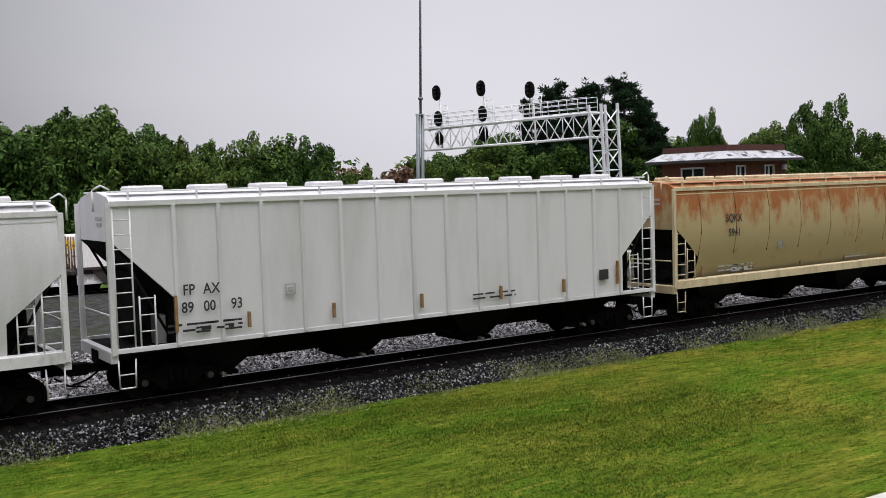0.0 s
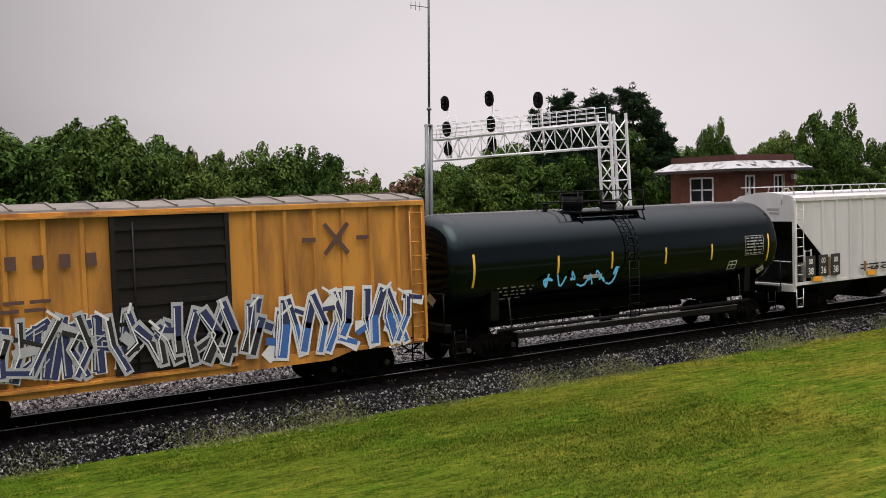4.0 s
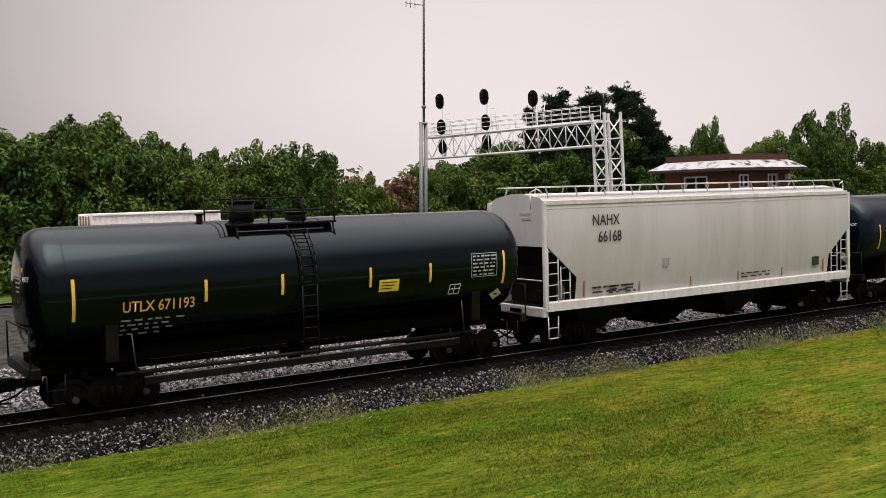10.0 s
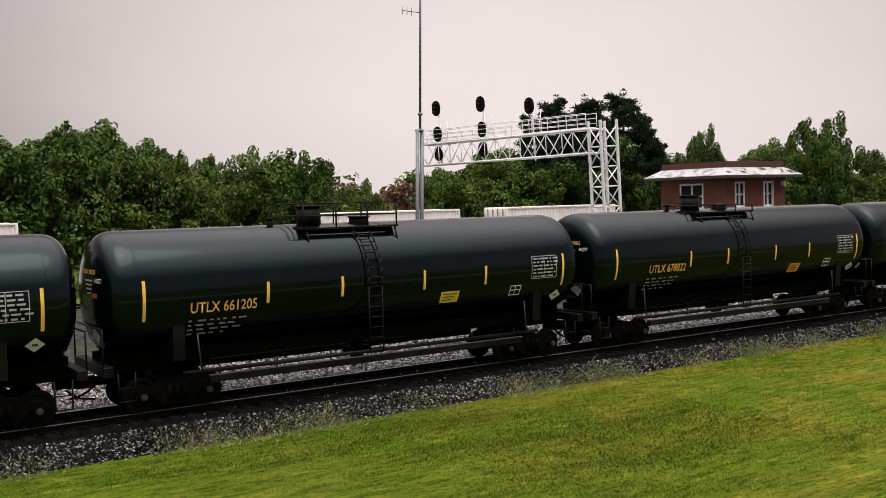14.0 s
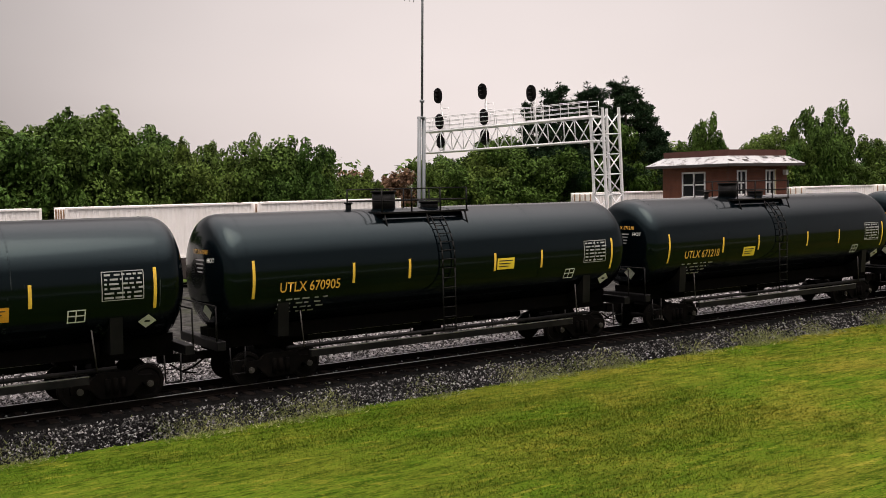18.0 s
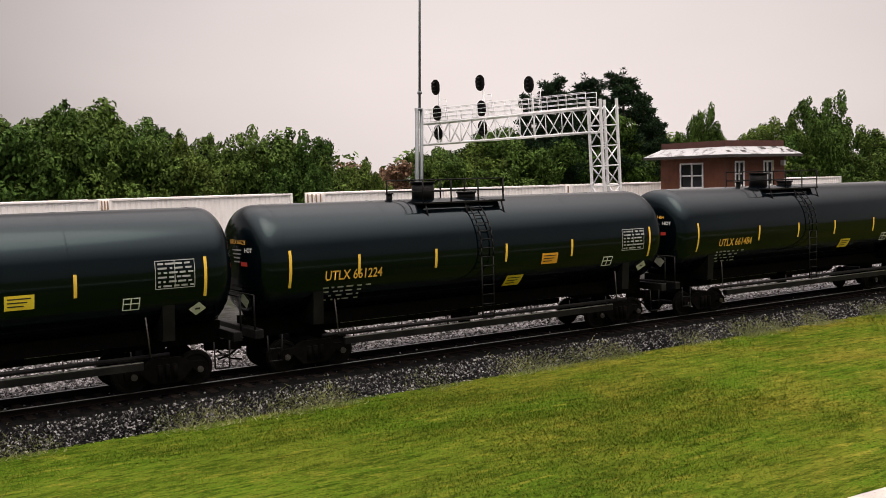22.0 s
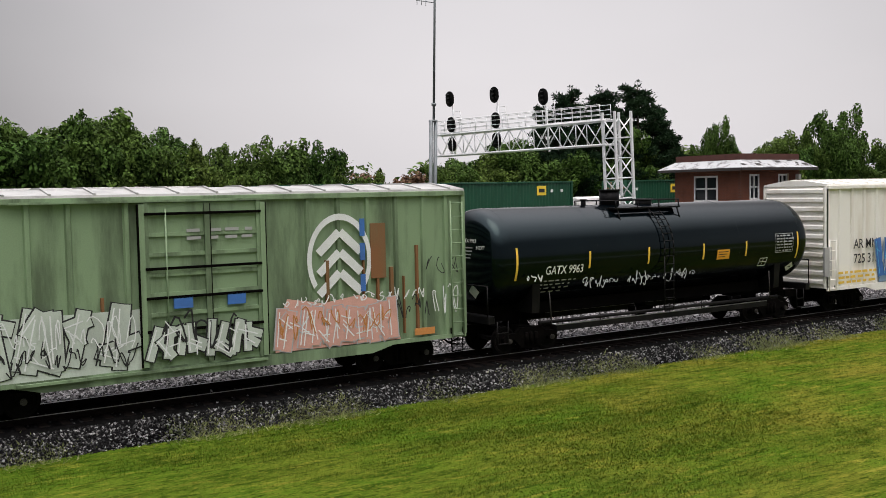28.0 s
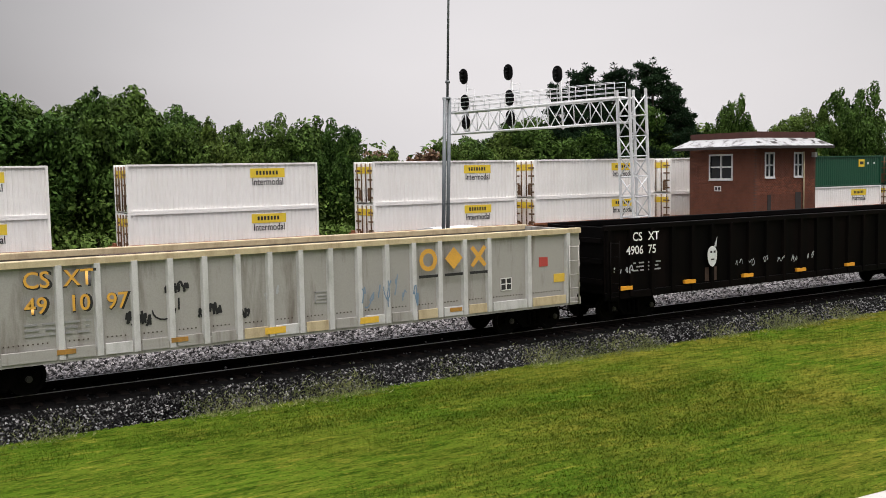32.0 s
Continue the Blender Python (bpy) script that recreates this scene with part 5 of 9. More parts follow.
def gear_meshes():
    w = Geo()
    for s in (-1, 1):
        yc = s * 0.755
        rim = lambda y, r: [(r * math.cos(2 * math.pi * k / 22), y, r * math.sin(2 * math.pi * k / 22)) for k in range(22)]
        w.loft([rim(yc - 0.065 * s, 0.10), rim(yc - 0.06 * s, 0.485), rim(yc - 0.025 * s, 0.485), rim(yc - 0.02 * s, 0.46), rim(yc + 0.07 * s, 0.45), rim(yc + 0.07 * s, 0.38),
                rim(yc + 0.03 * s, 0.34), rim(yc + 0.03 * s, 0.14), rim(yc + 0.09 * s, 0.12)])
    w.rod((0, -1.02, 0), (0, 1.02, 0), 0.075, 10)
    for s in (-1, 1):
        w.rod((0, s * 0.93, 0), (0, s * 1.09, 0), 0.115, 12)
        for k in range(3):
            a = 2.1 * k
            w.rod((0.06 * math.cos(a), s * 1.09, 0.06 * math.sin(a)), (0.06 * math.cos(a), s * 1.11, 0.06 * math.sin(a)), 0.02, 6)
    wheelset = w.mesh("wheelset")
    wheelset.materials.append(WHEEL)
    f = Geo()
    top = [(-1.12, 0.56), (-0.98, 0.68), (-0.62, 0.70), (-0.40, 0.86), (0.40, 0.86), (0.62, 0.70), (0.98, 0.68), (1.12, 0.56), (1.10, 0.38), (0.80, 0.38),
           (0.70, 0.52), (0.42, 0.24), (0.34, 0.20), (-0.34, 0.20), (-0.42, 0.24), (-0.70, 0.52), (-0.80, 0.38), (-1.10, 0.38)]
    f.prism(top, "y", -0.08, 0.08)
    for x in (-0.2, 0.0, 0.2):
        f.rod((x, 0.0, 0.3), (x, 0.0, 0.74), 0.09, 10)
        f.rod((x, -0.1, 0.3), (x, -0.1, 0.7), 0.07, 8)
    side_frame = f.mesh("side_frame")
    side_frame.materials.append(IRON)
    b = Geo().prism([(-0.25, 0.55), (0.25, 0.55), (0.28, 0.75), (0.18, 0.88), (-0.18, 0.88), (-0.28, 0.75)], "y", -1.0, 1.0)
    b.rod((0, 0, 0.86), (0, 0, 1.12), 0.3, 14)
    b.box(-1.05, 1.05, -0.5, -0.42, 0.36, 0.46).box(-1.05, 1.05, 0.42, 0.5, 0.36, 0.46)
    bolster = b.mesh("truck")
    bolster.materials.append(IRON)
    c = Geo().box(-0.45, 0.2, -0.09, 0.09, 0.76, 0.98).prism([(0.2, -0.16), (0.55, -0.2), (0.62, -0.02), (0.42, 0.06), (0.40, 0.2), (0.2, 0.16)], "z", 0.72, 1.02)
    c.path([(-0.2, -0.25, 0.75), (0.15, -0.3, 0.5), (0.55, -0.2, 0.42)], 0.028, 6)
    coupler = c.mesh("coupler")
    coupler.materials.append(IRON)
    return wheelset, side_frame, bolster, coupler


M_WHEELSET, M_SIDE, M_BOLSTER, M_COUPLER = gear_meshes()
M_CAP = Geo().rod((0, 0.01, 0), (0, -0.03, 0), 0.085, 12).rod((0, -0.03, 0), (0, -0.05, 0), 0.05, 10).mesh("bearing_cap")
M_CAP.materials.append(CAP)


def running_gear(car, half, inset):
    """Two trucks with their wheelsets, couplers and brake gear. half: half the coupled length."""
    for s in (-1, 1):
        t = part("truck", M_BOLSTER, IRON, car)
        t.location = (s * (half - inset), 0, RAIL_Z)
        for y in (-1, 1):
            f = part("side_frame", M_SIDE, IRON, t)
            f.location = (0, y * 1.0, 0)
        for x in (-0.89, 0.89):
            w = part("wheelset", M_WHEELSET, WHEEL, t)
            w.location = (x, 0, 0.46)
            part("bearing_cap", M_CAP, CAP, t).location = (x, -1.115, 0.46)
        c = part("coupler", M_COUPLER, IRON, car)
        c.matrix_basis = pose(s * (half - 0.45), 0, RAIL_Z, 0, 0, 0 if s > 0 else 180)


def enter(car, right, left):
    """Sets a car in the train between its two coupling points, metres along the track at 0 s."""
    mid = (right + left) / 2
    car.matrix_basis = pose(mid, 0, 0)
    CARS.append((car, mid, [o for o in car.children_recursive if o.name.startswith("wheelset")]))
    return car


def ladder(parent, x, y, z0, z1, material, wide=0.42, step=0.32, name="ladder", r=0.018, lean=0.0):
    g = Geo()
    for s in (-1, 1):
        g.rod((x + s * wide / 2, y, z0), (x + s * wide / 2, y + lean, z1), r * 1.3, 6)
    n = max(2, int((z1 - z0) / step))
    for k in range(n + 1):
        f = (k + 0.15) / (n + 0.3)
        g.rod((x - wide / 2, y + lean * f, z0 + (z1 - z0) * f), (x + wide / 2, y + lean * f, z0 + (z1 - z0) * f), r, 6)
    return part(name, g, material, parent)


def stirrup(parent, x, y, material):
    g = Geo().path([(x - 0.22, y, 1.0), (x - 0.2, y, 0.27), (x + 0.2, y, 0.27), (x + 0.22, y, 1.0)], 0.022, 6)
    g.rod((x - 0.2, y, 0.62), (x + 0.2, y, 0.62), 0.018, 6)
    return part("step", g, material, parent)


# ---- tank cars ----
R_TANK, Z_TANK = 1.65, 2.95
HEAD_AT, HEAD_DEEP = 1.25, 0.85     # where the head begins, from the coupling point, and its depth


def tank_flank(x, z, lift=0.012):
    """The pose of a mark on the curved lawn-side flank at height z."""
    s = max(-0.95, min(0.95, (z - Z_TANK) / R_TANK))
    a = math.asin(s)
    r = R_TANK + lift
    return pose(x, -r * math.cos(a), Z_TANK + r * math.sin(a), 90 - math.degrees(a), 0, 0)


def curved_patch(x0, x1, z0, z1, lift=0.008, n=8):
    """A strip that hugs the tank's flank."""
    a0, a1 = math.asin((z0 - Z_TANK) / R_TANK), math.asin((z1 - Z_TANK) / R_TANK)
    g, r = Geo(), R_TANK + lift
    vs, fs = [], []
    for k in range(n + 1):
        a = a0 + (a1 - a0) * k / n
        y, z = -r * math.cos(a), Z_TANK + r * math.sin(a)
        vs += [(x0, y, z), (x1, y, z)]
        if k:
            b = 2 * k
            fs.append((b - 2, b - 1, b + 1, b))
    return g.add(vs, fs, True)


def tank_shell(half, r=R_TANK, zc=Z_TANK, n=48):
    cyl = half - HEAD_AT
    rings = []
    # dished heads: a shallow crown turning into the shell over a tighter knuckle
    prof = [(-cyl - HEAD_DEEP * math.cos(a) ** 0.62, r * math.sin(a) ** 0.62) for a in [math.pi / 2 * (k / 13) for k in range(1, 14)]]
    prof += [(-cyl + 2 * cyl * k / 6, r) for k in range(1, 6)]
    prof += [(-x, q) for x, q in reversed(prof[:13])]
    for x, q in prof:
        rings.append([(x, q * math.cos(2 * math.pi * k / n), zc + q * math.sin(2 * math.pi * k / n)) for k in range(n)])
    return Geo().loft(rings, smooth=True)


def tank_body(half, shell_mat, fittings, rail_high, white=False):
    """A tank car without its markings."""
    car = thing("tank_car", "black cylindrical railway tank car with yellow reflective stripes", "tank car", "tank cars of the freight train")
    part("tank", tank_shell(half), shell_mat, car)
    cyl = half - HEAD_AT
    if shell_mat is TANK_WORN:
        head = [(-cyl - HEAD_DEEP * math.cos(a) ** 0.62 - 0.004, (R_TANK + 0.004) * math.sin(a) ** 0.62) for a in [math.pi / 2 * (k / 13) for k in range(1, 13)]]
        part("repainted_head", Geo().loft([[(x, q * math.cos(2 * math.pi * k / 48), Z_TANK + q * math.sin(2 * math.pi * k / 48)) for k in range(48)] for x, q in head], smooth=True, caps=False),
             TANK_GREY, car, "grey repainted tank head")
    ring = lambda xx, q: [(xx, q * math.cos(2 * math.pi * k / 40), Z_TANK + q * math.sin(2 * math.pi * k / 40)) for k in range(40)]
    for x in (-cyl + 0.02, -cyl / 2, cyl / 2, cyl - 0.02):
        seam = Geo().loft([ring(x - 0.02, R_TANK - 0.01), ring(x - 0.012, R_TANK + 0.007), ring(x + 0.012, R_TANK + 0.007), ring(x + 0.02, R_TANK - 0.01)], smooth=True, caps=False)
        part("weld_seam", seam, shell_mat, car)
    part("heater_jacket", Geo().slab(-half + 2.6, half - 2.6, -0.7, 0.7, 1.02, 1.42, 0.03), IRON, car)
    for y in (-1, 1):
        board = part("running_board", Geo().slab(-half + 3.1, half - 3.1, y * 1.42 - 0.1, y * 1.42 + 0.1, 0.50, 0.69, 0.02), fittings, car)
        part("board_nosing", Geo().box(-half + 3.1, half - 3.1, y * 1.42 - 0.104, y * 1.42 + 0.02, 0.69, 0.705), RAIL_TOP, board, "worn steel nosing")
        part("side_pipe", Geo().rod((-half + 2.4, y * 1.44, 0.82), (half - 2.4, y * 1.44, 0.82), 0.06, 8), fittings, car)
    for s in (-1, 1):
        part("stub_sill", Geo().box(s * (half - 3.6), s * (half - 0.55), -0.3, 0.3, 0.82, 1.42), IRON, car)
        part("end_sill", Geo().slab(min(s * (half - 0.62), s * (half - 0.36)), max(s * (half - 0.62), s * (half - 0.36)), -1.45, 1.45, 0.95, 1.2, 0.02), fittings, car)
        sad = Geo().prism([(-1.35, 1.15), (1.35, 1.15), (1.42, 2.2), (1.2, 1.95), (0.7, 1.6), (0, 1.5), (-0.7, 1.6), (-1.2, 1.95), (-1.42, 2.2)], "x", s * (half - 2.35) - 0.16, s * (half - 2.35) + 0.16)
        part("saddle", sad, fittings, car)
        part("side_step_post", Geo().rod((s * (half - 2.9), -1.5, 0.8), (s * (half - 2.9) - 0.1, -1.52, 1.85), 0.02, 6), FRAME_WHITE if white else CAP, car)
        stirrup(car, s * (half - 0.95), -1.42, fittings)
        g = Geo().path([(s * (half - 0.38), -1.4, 1.1), (s * (half - 0.38), -1.4, 2.15), (s * (half - 0.38), 1.4, 2.15), (s * (half - 0.38), 1.4, 1.1)], 0.024, 6)
        part("end_handrail", g, fittings, car)
    for k in range(7):
        x = -half + 3.4 + k * (2 * half - 6.8) / 6
        part("rail_bracket", Geo().rod((x, -1.48, 0.55), (x, -1.46, 1.0), 0.022, 6), fittings, car)
    part("outlet_valve", Geo().rod((0, 0, 0.45), (0, 0, 1.55), 0.2, 12).box(-0.35, 0.35, -0.3, 0.3, 0.6, 0.8), IRON, car)
    part("brake_pipe", Geo().rod((-half + 2.5, -0.55, 1.05), (half - 2.5, -0.55, 1.05), 0.035, 6), IRON, car)
    part("brake_cylinder", Geo().rod((1.6, -0.5, 1.05), (2.6, -0.5, 1.05), 0.2, 12), IRON, car)
    # top works
    zt = Z_TANK + R_TANK
    dz = zt - 0.16
    deck = Geo()
    for y in (-1.02, -0.8, 0.8, 1.02):
        deck.box(-2.25, 0.95, y - 0.09, y + 0.09, dz, dz + 0.05)
    deck.box(-2.25, -2.0, -1.1, 1.1, dz + 0.02, dz + 0.06).box(0.7, 0.95, -1.1, 1.1, dz + 0.02, dz + 0.06)
    plat = part("top_platform", deck, fittings, car)
    for x in (-2.1, -0.6, 0.85):
        for y in (-1, 1):
            part("platform_bracket", Geo().rod((x, y * 1.05, dz), (x, y * 1.2, dz - 0.42), 0.028, 6), fittings, plat)
    part("valve_housing", Geo().rod((-1.5, 0, zt - 0.1), (-1.5, 0, zt + 0.48), 0.36, 20).rod((-1.5, 0, zt + 0.48), (-1.5, 0, zt + 0.54), 0.4, 20), fittings, car)
    part("manway", Geo().rod((0.2, 0, zt - 0.1), (0.2, 0, zt + 0.12), 0.3, 16).rod((0.2, 0, zt + 0.12), (0.2, 0, zt + 0.18), 0.34, 16), fittings, car)
    part("relief_valve", Geo().rod((-2.75, 0, zt - 0.1), (-2.75, 0, zt + 0.16), 0.09, 10).rod((-2.75, 0, zt + 0.16), (-2.75, 0, zt + 0.21), 0.13, 10), fittings, car)
    high = rail_high if rail_high > 0 else 0.3
    loop = [(-2.2, -1.08), (0.9, -1.08), (0.9, 1.08), (-2.2, 1.08), (-2.2, -1.08)]
    for q in ((1.0, 0.52) if rail_high > 0 else (1.0,)):
        part("guard_rail", Geo().path([(x, y, dz + high * q) for x, y in loop], 0.022, 6), fittings, plat)
    for x in (-2.2, -1.15, -0.1, 0.9):
        for y in (-1.08, 1.08):
            part("guard_post", Geo().rod((x, y, dz), (x, y, dz + high), 0.026, 6), fittings, plat)
    # ladder bowed over the flank
    for s in (-1, 1):
        g = Geo()
        r = R_TANK + 0.1
        arc = [(-s * r * math.cos(a), Z_TANK + r * math.sin(a)) for a in [radians(56 - 9 * k) for k in range(8)]]
        arc.append((-s * (r - 0.02), 0.8))
        for x in (-0.5, -0.05):
            g.path([(x, y, z) for y, z in arc], 0.022, 6)
        for y, z in arc:
            g.rod((-0.5, y, z), (-0.05, y, z), 0.017, 6)
        for k in range(6):
            z = 0.95 + 0.3 * k
            g.rod((-0.5, -s * (r + 0.01), z), (-0.05, -s * (r + 0.01), z), 0.017, 6)
        part("ladder", g, fittings, car)
    running_gear(car, half, 2.35)
    return car


def tank_marks(car, half, word, mark, signs, seed, stripes, place=-5.35, high=2.52, lean=0.0, mid=2.80):
    """Stripes, number, panels and placards on the flank and the end."""
    rng = random.Random(seed)
    k = (half - 1.5) / 7.05
    ends = half - 1.4
    for x in [-ends] + list(stripes) + [ends]:
        tall = 1.05 if abs(x) == ends else 0.58
        zc = mid if tall < 1 else 2.80
        g = curved_patch(x - 0.042, x + 0.042, zc - tall / 2, zc + tall / 2)
        if lean and tall < 1:
            g.v = [(a + lean * (c - zc), b, c) for a, b, c in g.v]
        part("reflective_stripe", g, YELLOW, car)
    place -= 0.15
    if word:
        lettering(word, mark, car, tank_flank(place + 0.1, high), 0.41, 0.80, "reporting_mark")
    g = Geo()
    for row in range(4):
        zz = high - 0.34 - 0.125 * row
        x = place - 0.85
        while x < place + 0.65 - 0.12 * row:
            w = rng.uniform(0.07, 0.24)
            q = curved_patch(x, x + w, zz - 0.022, zz + 0.022, n=1)
            g.add(q.v, q.f)
            x += w + rng.uniform(0.06, 0.18)
    part("data_text", g, GREY_MARK, car, kind="stuff")
    # test data panel
    g = Geo()
    for row in range(6):
        x = 5.85 * k
        while x < 6.75 * k:
            w = rng.uniform(0.06, 0.24)
            q = curved_patch(x, x + w, 3.20 - row * 0.115 - 0.024, 3.20 - row * 0.115 + 0.024, n=1)
            g.add(q.v, q.f)
            x += w + rng.uniform(0.03, 0.09)
    for a, b, c, d in ((5.78, 6.86, 3.27, 3.29), (5.78, 6.86, 2.55, 2.57), (5.78, 5.80, 2.55, 3.29), (6.84, 6.86, 2.55, 3.29), (6.3, 6.32, 2.55, 3.29)):
        q = curved_patch(a * k, b * k, c, d, n=3)
        g.add(q.v, q.f)
    part("test_panel", g, GREY_MARK, car, kind="stuff")
    q = Geo()
    for a, b, c, d in ((4.95, 5.4, 2.36, 2.39), (4.95, 5.4, 2.06, 2.09), (4.95, 4.98, 2.06, 2.39), (5.37, 5.4, 2.06, 2.39), (5.15, 5.18, 2.06, 2.39), (4.95, 5.4, 2.22, 2.25)):
        p = curved_patch(a * k, b * k, c, d, n=2)
        q.add(p.v, p.f)
    part("stencil_frame", q, WHITE_MARK, car, kind="stuff")
    for kind, x, z in signs:
        if kind == "yellow":
            s = part("notice_panel", curved_patch(x - 0.34, x + 0.34, z - 0.18, z + 0.18, n=3), SIGN_YELLOW, car)
        elif kind == "orange":
            s = part("notice_panel", curved_patch(x - 0.34, x + 0.34, z - 0.18, z + 0.18, n=3), ORANGE_SIGN, car)
        elif kind == "white":
            s = part("notice_panel", curved_patch(x - 0.42, x + 0.42, z - 0.065, z + 0.065, n=2), WHITE_MARK, car)
            continue
        g = Geo()
        for row in range(3):
            p = curved_patch(x - 0.27, x + 0.26 - 0.08 * row, z + 0.08 - row * 0.09, z + 0.11 - row * 0.09, 0.014, n=1)
            g.add(p.v, p.f)
        part("panel_text", g, BLACK_MARK, s, kind="stuff")
    for x, z in ((half - 1.55, 1.95),):
        p = Geo()
        m = tank_flank(x, z, 0.03)
        p.add([m @ Vector(c) for c in ((0, -0.24, 0), (0.24, 0, 0), (0, 0.24, 0), (-0.24, 0, 0))], [(0, 1, 2, 3)])
        d = part("placard", p, WHITE_MARK, car, "white diamond hazard placard")
        m = tank_flank(x, z, 0.036)
        part("placard_mark", Geo().add([m @ Vector(c) for c in ((-0.07, -0.03, 0), (0.07, -0.03, 0), (0.07, 0.04, 0), (-0.07, 0.04, 0))], [(0, 1, 2, 3)]), BLACK_MARK, d)
    # writing on the head that faces back along the train
    cyl = half - HEAD_AT

    def head_pose(u, v):
        q = min(0.98, math.hypot(u, v) / R_TANK)
        x = -cyl - HEAD_DEEP * (1 - q ** 3.2) ** 0.31 - 0.016
        n = Vector((-(1 - q ** 3.2) ** 0.69 / HEAD_DEEP, u / R_TANK ** 2 * q ** 1.2, v / R_TANK ** 2 * q ** 1.2)).normalized()
        up = Vector((0, 0, 1))
        right = up.cross(n).normalized()
        up = n.cross(right)
        return Matrix(((right.x, up.x, n.x, x), (right.y, up.y, n.y, u), (right.z, up.z, n.z, Z_TANK + v), (0, 0, 0, 1)))
    if word:
        lettering(word, mark, car, head_pose(-0.35, 0.62), 0.17, 1.0, "end_reporting_mark")
        lettering("HOT", WHITE_MARK, car, head_pose(-0.95, 0.40), 0.17, 1.0, "end_notice")
    g = Geo()
    for row in range(4):
        m = head_pose(-0.3, 0.40 - 0.11 * row)
        w = 0.3 - 0.04 * row
        g.add([m @ Vector(c) for c in ((-w, -0.02, 0), (w, -0.02, 0), (w, 0.02, 0), (-w, 0.02, 0))], [(0, 1, 2, 3)])
    part("end_data_text", g, GREY_MARK, car, kind="stuff")
    if rng.random() < 0.55:
        m = head_pose(-0.75, 0.02)
        part("end_red_panel", Geo().add([m @ Vector(c) for c in ((-0.18, -0.06, 0), (0.18, -0.06, 0), (0.18, 0.06, 0), (-0.18, 0.06, 0))], [(0, 1, 2, 3)]), RED_MARK, car)
    m = head_pose(-0.55, -1.02)
    part("end_placard", Geo().add([m @ Vector(c) for c in ((0, -0.24, 0.02), (0.24, 0, 0.02), (0, 0.24, 0.02), (-0.24, 0, 0.02))], [(0, 1, 2, 3)]), WHITE_MARK, car)


